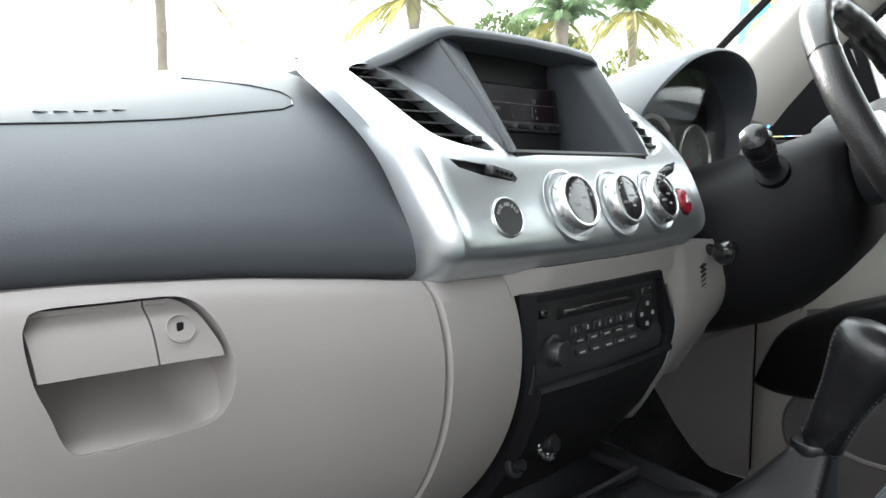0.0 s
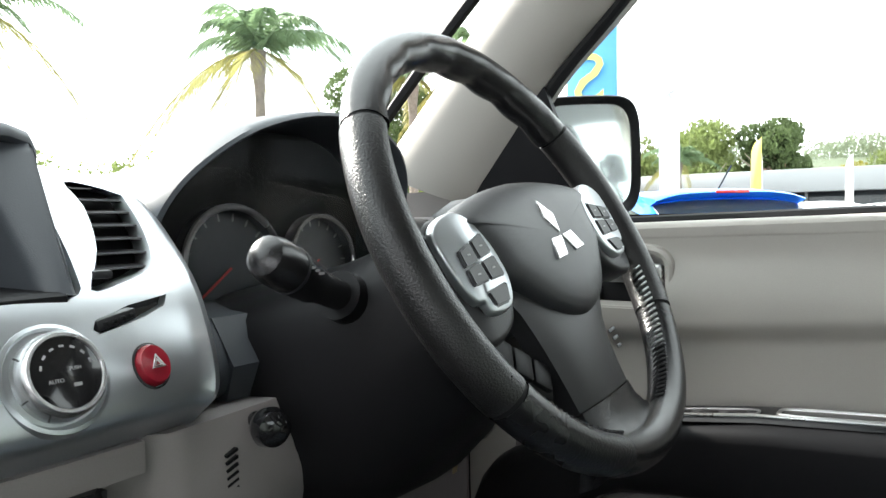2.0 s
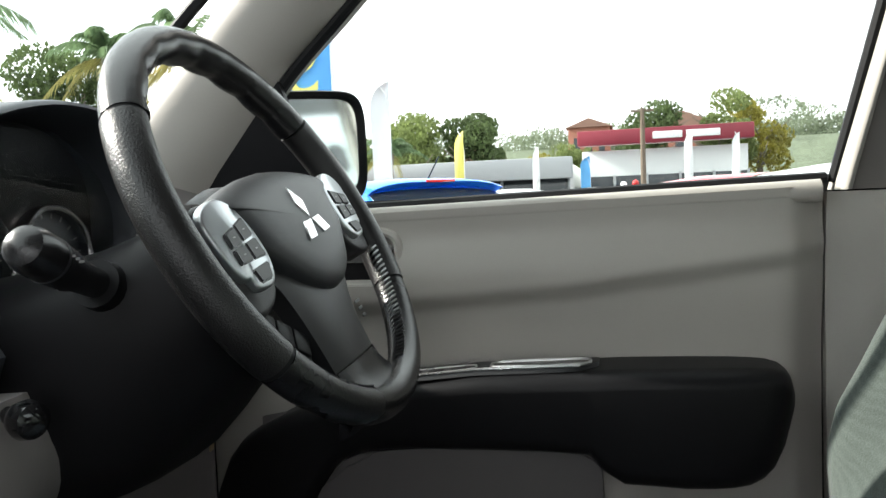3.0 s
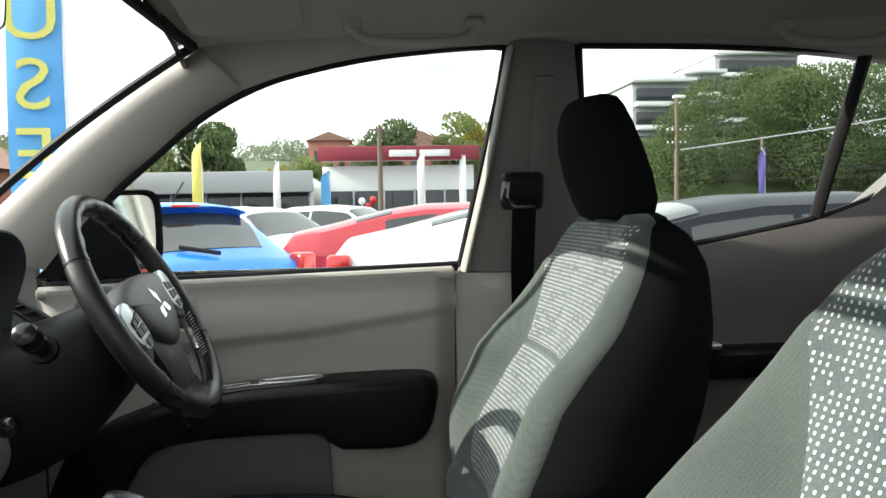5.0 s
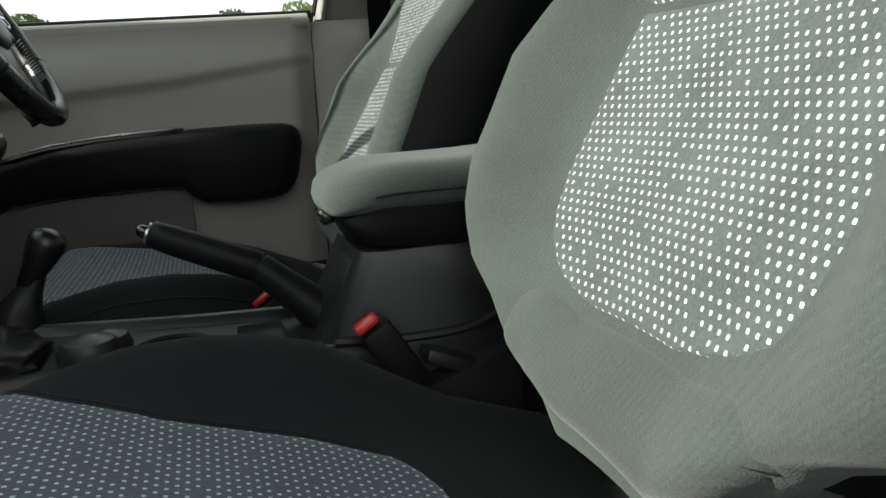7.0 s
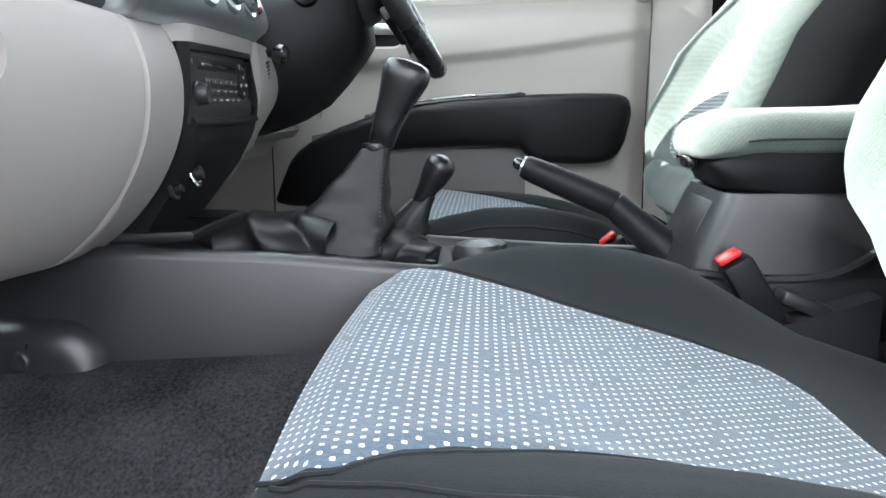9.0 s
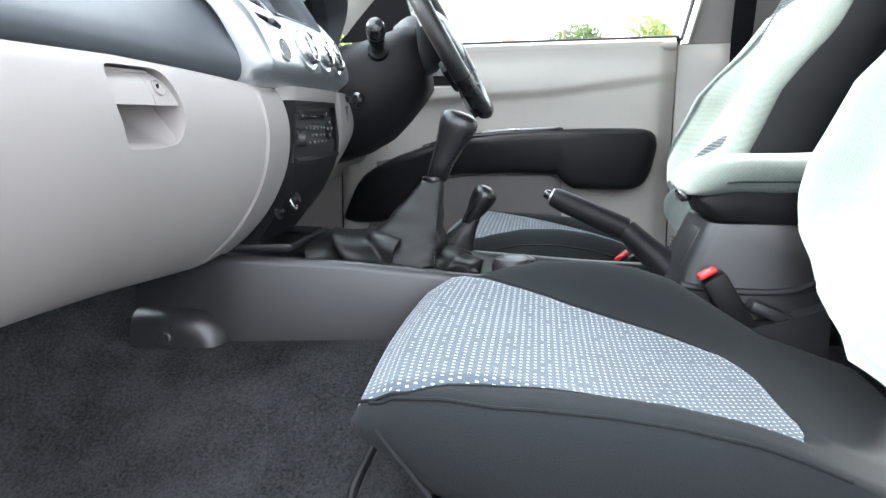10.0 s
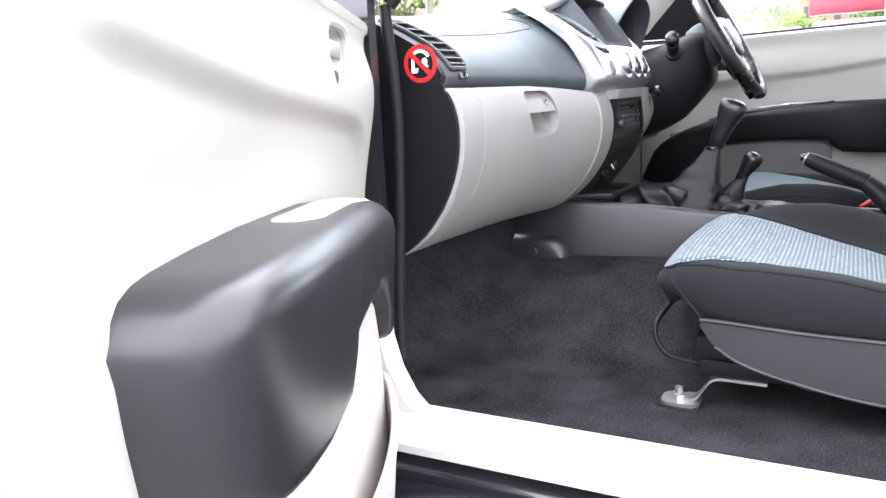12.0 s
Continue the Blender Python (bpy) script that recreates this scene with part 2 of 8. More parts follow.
def thing(name, m, label, category, group="", kind=""):
    """An Empty at the base of a thing; parts are built where they stand."""
    ob = new(name)
    m = m if isinstance(m, Matrix) else Matrix.Translation(m)
    ob.matrix_world = m
    HOME[ob] = m.copy()
    return tagged(ob, label, category, group, kind)


def absorb(bm, tmp, m=None):
    if m is not None:
        bmesh.ops.transform(tmp, matrix=m, verts=tmp.verts)
    tmp.verts.index_update()
    vs = [bm.verts.new(v.co) for v in tmp.verts]
    for f in tmp.faces:
        bm.faces.new([vs[v.index] for v in f.verts])
    tmp.free()


def box(bm, c, s, r=0.0, seg=2, rot=(0, 0, 0), taper=1.0):
    t = bmesh.new()
    bmesh.ops.create_cube(t, size=1)
    for v in t.verts:
        k = taper if v.co.z > 0 else 1.0
        v.co = V(v.co.x * s[0] * k, v.co.y * s[1] * k, v.co.z * s[2])
    if r:
        bmesh.ops.bevel(t, geom=list(t.edges), offset=r, segments=seg, profile=0.5, affect="EDGES")
    absorb(bm, t, pose(*c, *rot))
    return bm


def loft(bm, secs, loop=True, cap=True):
    rows = [[bm.verts.new(p) for p in s] for s in secs]
    n = len(rows[0])
    for a, b in zip(rows, rows[1:]):
        for j in range(n if loop else n - 1):
            k = (j + 1) % n
            bm.faces.new((a[j], a[k], b[k], b[j]))
    if cap and loop:
        bm.faces.new(rows[0][::-1])
        bm.faces.new(rows[-1])
    return rows


def shell(bm, grid, off):
    """A curved sheet with thickness: grid[i][j] are points, off the way to its back."""
    off = Vector(off)
    a = [[bm.verts.new(Vector(p)) for p in r] for r in grid]
    b = [[bm.verts.new(Vector(p) + off) for p in r] for r in grid]
    ni, nj = len(a), len(a[0])
    for i in range(ni - 1):
        for j in range(nj - 1):
            bm.faces.new((a[i][j], a[i][j + 1], a[i + 1][j + 1], a[i + 1][j]))
            bm.faces.new((b[i][j], b[i + 1][j], b[i + 1][j + 1], b[i][j + 1]))
    for j in range(nj - 1):
        bm.faces.new((a[0][j], b[0][j], b[0][j + 1], a[0][j + 1]))
        bm.faces.new((a[-1][j], a[-1][j + 1], b[-1][j + 1], b[-1][j]))
    for i in range(ni - 1):
        bm.faces.new((a[i][0], a[i + 1][0], b[i + 1][0], b[i][0]))
        bm.faces.new((a[i][-1], b[i][-1], b[i + 1][-1], a[i + 1][-1]))
    return bm


def prism(bm, pts, off):
    off = Vector(off)
    a = [bm.verts.new(Vector(p)) for p in pts]
    b = [bm.verts.new(Vector(p) + off) for p in pts]
    bm.faces.new(a)
    bm.faces.new(b[::-1])
    n = len(a)
    for i in range(n):
        bm.faces.new((a[i], b[i], b[(i + 1) % n], a[(i + 1) % n]))
    return bm


def tube(bm, pts, r, n=10, cap=True, flat=1.0, loop=False):
    """A round bar along points; r a number or one a point."""
    pts = [Vector(p) for p in pts]
    rs = r if isinstance(r, (list, tuple)) else [r] * len(pts)
    rows, side = [], None
    for i, p in enumerate(pts):
        if loop:
            d = (pts[(i + 1) % len(pts)] - pts[i - 1]).normalized()
        else:
            d = (pts[min(i + 1, len(pts) - 1)] - pts[max(i - 1, 0)]).normalized()
        if side is None:
            side = d.orthogonal().normalized()
        side = (side - d * side.dot(d)).normalized()
        up = d.cross(side)
        rows.append([p + (side * math.cos(2 * math.pi * k / n) + up * flat * math.sin(2 * math.pi * k / n)) * rs[i] for k in range(n)])
    if loop:
        rows.append(rows[0])
        loft(bm, rows, cap=False)
        bmesh.ops.remove_doubles(bm, verts=bm.verts, dist=1e-6)
    else:
        loft(bm, rows, cap=cap)
    return bm


def lathe(bm, prof, m, n=28, sy=1.0):
    """Turns a profile of (radius, height) round the z axis of m."""
    rows = []
    for r, h in prof:
        rows.append([m @ V(max(r, 1e-5) * math.cos(2 * math.pi * k / n), sy * max(r, 1e-5) * math.sin(2 * math.pi * k / n), h) for k in range(n)])
    loft(bm, rows, cap=True)
    return bm


def facing(c, normal, up=(0, 0, 1)):
    """A pose at c whose z axis is normal and whose y axis is near up."""
    z = Vector(normal).normalized()
    x = Vector(up).cross(z).normalized()
    y = z.cross(x)
    m = Matrix((x, y, z)).transposed().to_4x4()
    m.translation = Vector(c)
    return m


def carve(ob, cutters):
    """Cuts closed bmeshes, given where they stand, out of a part."""
    for bm in cutters:
        bmesh.ops.recalc_face_normals(bm, faces=bm.faces)
        if ob in HOME:
            bmesh.ops.transform(bm, matrix=HOME[ob].inverted(), verts=bm.verts)
        me = bpy.data.meshes.new("cut")
        bm.to_mesh(me)
        bm.free()
        c = new("cut", me)
        c.parent = ob.parent
        md = ob.modifiers.new("cut", "BOOLEAN")
        md.object, md.operation, md.solver = c, "DIFFERENCE", "EXACT"
        bpy.context.view_layer.update()
        got = bpy.data.meshes.new_from_object(ob.evaluated_get(bpy.context.evaluated_depsgraph_get()))
        ob.modifiers.remove(md)
        bpy.data.objects.remove(c)
        ob.data = got
    ob.data.polygons.foreach_set("use_smooth", [True] * len(ob.data.polygons))
    ob.data.set_sharp_from_angle(angle=radians(38))
    return ob


def writing(text, m, size, material, parent, name="lettering", depth=0.0004, bend=0.0):
    """Words in the built-in font as a thin mesh on the pose m, centred."""
    cu = bpy.data.curves.new(name, "FONT")
    cu.body, cu.size, cu.extrude, cu.align_x, cu.align_y = text, size, depth, "CENTER", "CENTER"
    cu.resolution_u = 3
    tmp = new("tmp", cu)
    bpy.context.view_layer.update()
    me = bpy.data.meshes.new_from_object(tmp.evaluated_get(bpy.context.evaluated_depsgraph_get()))
    bpy.data.objects.remove(tmp)
    bm = bmesh.new()
    bm.from_mesh(me)
    if bend:
        for v in bm.verts:
            a = v.co.x / bend
            r = bend + v.co.y
            v.co = V(r * math.sin(a), r * math.cos(a) - bend, v.co.z)
    bmesh.ops.transform(bm, matrix=m, verts=bm.verts)
    return part(name, bm, material, parent)


# ---- the cab: floor, firewall, pillars, roof ----
def floor_z(x, y):
    hump = 0.135 * smooth01(((0.50 if x < 0 else 0.34) - abs(x)) / (0.33 if x < 0 else 0.20)) * smooth01((y + 0.35) / 0.35)
    rise = 0.34 * smooth01((y - 0.56) / 0.30)
    return 0.058 + hump + rise * (1 - 0.3 * smooth01((0.4 - abs(x)) / 0.3))


bm = bmesh.new()
shell(bm, [[(x, y, floor_z(x, y)) for x in np.linspace(-0.78, 0.78, 53)] for y in np.linspace(-1.62, 0.90, 72)], (0, 0, -0.03))
floor = tagged(part("floor", bm, M["carpet"]), "charcoal loop-pile carpet over floor and tunnel of the cab", "carpet", kind="structure")

# bulkhead and cowl close the front below the windscreen
bm = bmesh.new()
shell(bm, [[(x, 0.92, z) for x in (-0.80, 0, 0.80)] for z in (0.0, 0.4, 0.70)], (0, 0.03, 0))
tagged(part("wall_front", bm, M["black"]), "black bulkhead behind the dashboard", "bulkhead", kind="structure")
bm = bmesh.new()
shell(bm, [[(x, -1.60, z) for x in (-0.78, 0, 0.78)] for z in (0.0, 0.45, 0.80)], (0, -0.04, 0))
tagged(part("wall_rear", bm, M["char"]), "dark trim panel closing the back of the cab", "bulkhead", kind="structure")


def roof_z(x, y):
    u = abs(x) / 0.62
    side = lerp(y, [-1.6, -1.2, -0.5, -0.2, 0.1, 0.2], [1.12, 1.14, 1.155, 1.15, 1.13, 1.115])
    mid = lerp(y, [-1.6, -1.0, -0.2, 0.1, 0.2], [1.17, 1.235, 1.235, 1.185, 1.15])
    return mid + (side - mid) * u ** 2.6


bm = bmesh.new()
shell(bm, [[(x, y + 0.06 * (1 - (x / 0.62) ** 2) * smooth01(y / 0.14), roof_z(x, y)) for x in np.linspace(-0.62, 0.62, 41)] for y in np.linspace(-1.60, 0.14, 40)], (0, 0, 0.04))
tagged(part("ceiling", bm, M["lining"]), "pale grey felt headlining of the cab", "headlining", kind="structure")


def side_x(z, y=0.0):
    """Half width of the cab's glass line at a height."""
    return lerp(z, [0.0, 0.60, 0.70, 1.14, 1.2], [0.80, 0.80, 0.785, 0.655, 0.61])


def strip(name, edge_a, edge_b, thick, material, label, category, n=10, bulge=0.012, mirror=1):
    """A rounded trim moulding between two edges given as points (y, z) on the side of the cab."""
    a, b = cr(edge_a, n), cr(edge_b, n)
    secs = []
    for p, q in zip(a, b):
        sec = []
        for k in range(9):
            t = k / 8
            y, z = p[0] + (q[0] - p[0]) * t, p[1] + (q[1] - p[1]) * t
            sec.append(V(mirror * (side_x(z) - 0.012 - bulge * math.sin(math.pi * t) ** 0.7), y, z))
        sec += [s + V(mirror * thick, 0, 0) for s in reversed(sec)]
        secs.append(sec)
    bm = bmesh.new()
    loft(bm, secs)
    return tagged(part(name, bm, material), label, category, kind="structure")


WIN_F = [(0.63, 0.775), (0.51, 0.872), (0.40, 0.965), (0.27, 1.06), (0.148, 1.131)]      # windscreen side of the pillar
WIN_D = [(0.475, 0.715), (0.345, 0.858), (0.25, 0.935), (0.16, 1.005), (0.07, 1.055)]    # door side of the pillar
for s in (1, -1):
    strip("trim", WIN_F, WIN_D, 0.05, M["door_beige"], "pale grey moulded windscreen pillar trim", "pillar trim", bulge=0.03, mirror=s)
    # rail over the doors
    strip("trim", [(0.148, 1.131), (0.02, 1.150), (-0.25, 1.165), (-0.60, 1.165), (-1.1, 1.15), (-1.45, 1.12)],
          [(0.07, 1.055), (-0.03, 1.086), (-0.20, 1.118), (-0.50, 1.138), (-1.0, 1.132), (-1.42, 1.09)], 0.05, M["lining"], "pale grey roof rail lining over the doors", "roof rail", bulge=0.01, mirror=s)
    # centre pillar, upper and lower; the upper is darkened in colour for shade
    strip("trim", [(-0.435, 1.14), (-0.40, 0.92), (-0.355, 0.69)], [(-0.565, 1.14), (-0.60, 0.92), (-0.62, 0.69)], 0.06, M["shaded_rear_trim"], "grey upper trim of the centre pillar, darkened for shade", "pillar trim", bulge=0.02, mirror=s)
    # pale strip added along the front of the pillar for its sunlit edge
    strip("trim", [(-0.432, 1.13), (-0.397, 0.92), (-0.350, 0.69)], [(-0.446, 1.13), (-0.413, 0.92), (-0.370, 0.69)], 0.03, M["door_beige"], "front edge of the centre pillar, pale grey for the sun on it", "pillar trim", bulge=0.022, mirror=s)
    strip("trim", [(-0.343, 0.688), (-0.343, 0.45), (-0.345, 0.06)], [(-0.62, 0.688), (-0.60, 0.45), (-0.60, 0.06)], 0.06, M["door_beige"], "pale grey lower trim of the centre pillar", "pillar trim", bulge=0.036, mirror=s)
    strip("trim", [(-1.40, 1.12), (-1.36, 0.95), (-1.22, 0.80), (-1.16, 0.745)], [(-1.60, 1.12), (-1.60, 0.95), (-1.60, 0.80), (-1.60, 0.745)], 0.05, M["shaded_rear_trim"], "grey rear quarter trim, darkened for shade", "pillar trim", mirror=s)


def windscreen_point(u, v):
    """u across, v from the cowl to the header."""
    x = u * (0.70 - 0.11 * v)
    y0, z0 = 0.98 - 0.33 * abs(u) ** 2.2, 0.725 + 0.04 * u * u
    y1, z1 = 0.20 - 0.06 * abs(u) ** 2.2, 1.160 - 0.035 * u * u
    return V(x, y0 + (y1 - y0) * v, z0 + (z1 - z0) * v + 0.02 * math.sin(math.pi * v))


bm = bmesh.new()
shell(bm, [[windscreen_point(u, v) for u in np.linspace(-1, 1, 21)] for v in np.linspace(0, 1, 13)], (0, 0.003, 0.004))
ob = tagged(part("window_1", bm, M["clear"]), "clear curved laminated windscreen", "windscreen", kind="structure")
ob.visible_shadow = False
# black band along the screen's edges
bm = bmesh.new()
for s in (-1, 1):
    tube(bm, [windscreen_point(s * 0.995, v) + V(0, -0.004, -0.004) for v in np.linspace(0, 1, 14)], 0.008, 6)
tube(bm, [windscreen_point(u, 0.995) + V(0, 0, -0.004) for u in np.linspace(-1, 1, 16)], 0.010, 6)
tagged(part("trim", bm, M["rubber"]), "black rubber seal round the windscreen", "seal", kind="structure")
bm = bmesh.new()
shell(bm, [[windscreen_point(u, 0.0) + V(0, k * 0.28, -0.012 - k * 0.05) for u in np.linspace(-1, 1, 13)] for k in (-0.1, 0.5, 1)], (0, 0, -0.02))
tagged(part("trim", bm, M["black"]), "black cowl under the windscreen", "cowl", kind="structure")


# ---- doors ----
def door_pose(hinge, deg, mirror):
    """Local axes of a door: x inwards from its skin, y backwards from its front edge, z up."""
    out = Matrix.Translation(hinge) @ Matrix.Rotation(radians(deg), 4, "Z")
    return out @ Matrix(((mirror, 0, 0, 0), (0, -1, 0, 0), (0, 0, 1, 0), (0, 0, 0, 1)))


def build_door(name, m, label, glassy):
    d = thing(name, Matrix.Translation(m.translation), label, "car door")

    def P(bm):
        bmesh.ops.transform(bm, matrix=m, verts=bm.verts)
        return bm

    # trim sheet: s along the door, z up; depth bows with two creases
    def depth(s, z):
        b = 0.030 + 0.026 * smooth01((z - 0.40) / 0.20) - 0.017 * smooth01((z - 0.60) / 0.10)
        crease = lerp(s, [0.0, 0.04, 0.08, 0.12, 0.17, 0.30, 0.55, 0.84], [0.40, 0.46, 0.515, 0.545, 0.560, 0.572, 0.592, 0.632])
        b -= 0.013 * smooth01((crease - z) / 0.028) * smooth01((z - 0.42) / 0.12)
        b += 0.012 * smooth01((z - 0.655) / 0.05)
        b -= 0.03 * smooth01((0.80 - s) / -0.04)
        b -= 0.020 * smooth01((0.03 - s) / 0.03)
        return b
    top = lambda s: 0.6755 + 0.0245 * s
    bm = bmesh.new()
    rows = []
    for z in list(np.linspace(0.05, 0.44, 14)) + list(np.linspace(0.45, 0.70, 48)):
        rows.append([V(depth(s, z), s, z + (top(s) - 0.70) * smooth01((z - 0.5) / 0.2)) for s in np.linspace(0.0, 0.842, 58)])
    shell(bm, rows, (-0.02, 0, 0))
    panel = part("trim_panel", P(bm), M["door_beige"], d)
    # top roll over the belt and the rubber wiper
    bm = bmesh.new()
    tube(bm, [V(0.036, s, top(s) - 0.006) for s in np.linspace(0.01, 0.835, 24)], 0.014, 10)
    part("belt_roll", P(bm), M["door_beige"], d)
    bm = bmesh.new()
    tube(bm, [V(0.020, s, top(s) + 0.009) for s in np.linspace(0.01, 0.845, 24)], 0.007, 8)
    part("window_seal", P(bm), M["rubber"], d, "black rubber window seal")
    # outer skin
    bm = bmesh.new()
    shell(bm, [[V(-0.085 + 0.02 * math.sin(3.0 * z), s, z) for s in np.linspace(-0.03, 0.90, 10)] for z in np.linspace(-0.06, 0.70, 12)], (0.02, 0, 0))
    part("outer_skin", P(bm), M["body"], d, "black painted outer skin")
    bm = bmesh.new()
    box(bm, (-0.045, 0.858, 0.32), (0.08, 0.03, 0.74), 0.008)
    part("rear_edge", P(bm), M["body"] if glassy else M["door_beige"], d)
    bm = bmesh.new()
    box(bm, (-0.03, -0.014, 0.32), (0.09, 0.024, 0.74), 0.008)
    part("front_edge", P(bm), M["body"], d)
    bm = bmesh.new()
    box(bm, (-0.035, 0.42, -0.035), (0.09, 0.86, 0.04), 0.012)
    part("bottom_edge", P(bm), M["body"], d)
    bm = bmesh.new()
    tube(bm, [V(-0.012, s, z) for s, z in [(0.86, 0.69), (0.862, 0.4), (0.86, 0.05), (0.80, -0.01), (0.3, -0.015), (0.03, 0.02), (-0.012, 0.12), (-0.012, 0.69)]], 0.009, 8)
    part("weather_seal", P(bm), M["rubber"], d)
    # armrest: deep blunt rear, thin neck, drooping front
    sS = [0.012, 0.03, 0.05, 0.07, 0.10, 0.15, 0.165, 0.18, 0.20, 0.225, 0.26, 0.33, 0.42, 0.50, 0.56, 0.574, 0.60, 0.70, 0.765, 0.792, 0.800]
    tS = [0.262, 0.305, 0.345, 0.368, 0.388, 0.412, 0.418, 0.423, 0.430, 0.439, 0.450, 0.466, 0.476, 0.480, 0.483, 0.4835, 0.485, 0.487, 0.486, 0.478, 0.455]
    bS = [0.248, 0.243, 0.241, 0.241, 0.243, 0.250, 0.262, 0.295, 0.325, 0.350, 0.366, 0.373, 0.377, 0.378, 0.376, 0.358, 0.342, 0.338, 0.340, 0.350, 0.375]
    wS = [0.045, 0.056, 0.064, 0.070, 0.078, 0.088, 0.090, 0.093, 0.096, 0.099, 0.103, 0.108, 0.114, 0.116, 0.117, 0.118, 0.118, 0.116, 0.106, 0.090, 0.072]
    secs = []
    for s in sS[:11] + list(np.linspace(0.27, 0.55, 14)) + [0.56, 0.566, 0.572, 0.58, 0.60, 0.64, 0.68, 0.72, 0.75, 0.77, 0.785, 0.794, 0.80]:
        t, b, w = lerp(s, sS, tS), lerp(s, sS, bS), lerp(s, sS, wS)
        hgt = t - b
        r = min(0.022, hgt * 0.42, w * 0.3)
        sec = [V(0.03, s, b)]
        for k in range(5):
            a = -math.pi / 2 + math.pi / 2 * k / 4
            sec.append(V(w - 0.008 - r + r * math.cos(a), s, b + r + r * math.sin(a)))
        for k in range(7):
            a = math.pi / 2 * k / 6
            sec.append(V(w - r * 1.2 + r * 1.2 * math.cos(a), s, t - r + r * math.sin(a)))
        sec.append(V(0.03, s, t + 0.002))
        lean = 0.18 * smooth01((s - 0.62) / 0.16)
        secs.append([V(p.x, p.y - lean * (t - p.z), p.z) for p in sec])
    bm = bmesh.new()
    loft(bm, secs)
    arm = part("armrest", P(bm), M["vinyl"] if not glassy else M["black"], d, "black soft moulded armrest", sharp=50)
    # switch plate and pull tray on the armrest; the passenger's has glare in its pale colour
    bm = bmesh.new()
    secs = []
    for s in np.linspace(0.22, 0.572, 26):
        t = lerp(s, sS, tS) + (0.0035 if glassy else 0.0005)
        w0, w1 = 0.050, 0.050 + (0.050 if glassy else 0.036) * smooth01((s - 0.21) / 0.06) * (1 - 0.5 * smooth01((s - 0.545) / 0.03))
        e = 0.003
        secs.append([V(w0, s, t - 0.004), V(w0, s, t + e), V(w1 - 0.004, s, t + e - 0.001), V(w1, s, t - 0.004)])
    loft(bm, secs)
    tray = part("switch_plate", P(bm), M["char"] if glassy else M["sill"], d, "charcoal switch plate with pull tray, paled for glare on the passenger side")
    if glassy:
        tz = lambda y: lerp(y, sS, tS) + 0.0072
        bm = bmesh.new()
        ring = [(0.077 + 0.017 * math.copysign(abs(math.cos(a)) ** 0.5, math.cos(a)), 0.50 + 0.062 * math.copysign(abs(math.sin(a)) ** 0.4, math.sin(a))) for a in np.linspace(0, 2 * math.pi, 32, endpoint=False)]
        tube(bm, [V(x, y, tz(y)) for x, y in ring], 0.0022, 8, loop=True)
        part("tray_rim", P(bm), M["satin"], tray)
        bm = bmesh.new()
        edge = [(0.0955, y) for y in np.linspace(0.30, 0.55, 20)]
        tube(bm, [V(x, y, tz(y) - 0.001) for x, y in edge], 0.0020, 8)
        part("plate_trim", P(bm), M["satin"], tray, "bright trim line")
        bm = bmesh.new()
        ring3 = [(0.079 + 0.0135 * math.copysign(abs(math.cos(a)) ** 0.5, math.cos(a)), 0.365 + 0.053 * math.copysign(abs(math.sin(a)) ** 0.4, math.sin(a))) for a in np.linspace(0, 2 * math.pi, 32, endpoint=False)]
        tube(bm, [V(x, y, tz(y) - 0.001) for x, y in ring3], 0.0016, 8, loop=True)
        part("switch_rim", P(bm), M["satin"], tray)
        bm = bmesh.new()
        prism(bm, [V(x, y, tz(y) - 0.0012) for x, y in ring], (0, 0, 0.0008))
        part("pull_tray", P(bm), M["pocket"], tray)
        for s in (0.335, 0.365, 0.395):
            bm = bmesh.new()
            box(bm, (0.080, s, lerp(s, sS, tS) + 0.004), (0.017, 0.021, 0.007), 0.003, 3, (4, 0, 0))
            part("window_switch", P(bm), M["black"], tray)
    # lower pocket panel, one plastic: colour darkened for shade (driver), paled for sunlight (passenger)
    bm = bmesh.new()
    pts = []
    for a in cr([(0.155, 0.06), (0.157, 0.18), (0.170, 0.262), (0.222, 0.342), (0.33, 0.366), (0.45, 0.370), (0.56, 0.368), (0.572, 0.33), (0.575, 0.20), (0.575, 0.06)], 4):
        pts.append(V(0.033, a[0], a[1]))
    prism(bm, pts, (0.028, 0, 0))
    bmesh.ops.bevel(bm, geom=[e for e in bm.edges if all(v.co.x > 0.05 for v in e.verts)], offset=0.008, segments=2, affect="EDGES")
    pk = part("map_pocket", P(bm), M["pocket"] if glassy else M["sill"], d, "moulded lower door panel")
    # taupe backing in the hollow under the front of the armrest
    bm = bmesh.new()
    prism(bm, [V(0.044, y, z) for y, z in [(0.10, 0.235), (0.165, 0.235), (0.178, 0.295), (0.205, 0.335), (0.25, 0.362), (0.34, 0.375), (0.34, 0.45), (0.10, 0.40)]], (0.006, 0, 0))
    part("arm_hollow", P(bm), M["pocket"], d)
    # speaker grille forward of the pocket, shade and sunlight in its colours likewise
    bm = bmesh.new()
    lathe(bm, [(0.082, 0.0), (0.082, 0.006), (0.076, 0.010), (0.070, 0.006), (0.03, 0.008), (0.0, 0.009)], facing((0.034, 0.145, 0.19), (1, 0, 0)), 32)
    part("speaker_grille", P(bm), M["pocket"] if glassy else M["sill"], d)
    # open pocket low on the door, paler on the passenger side for the sunlight
    bm = bmesh.new()
    rows = []
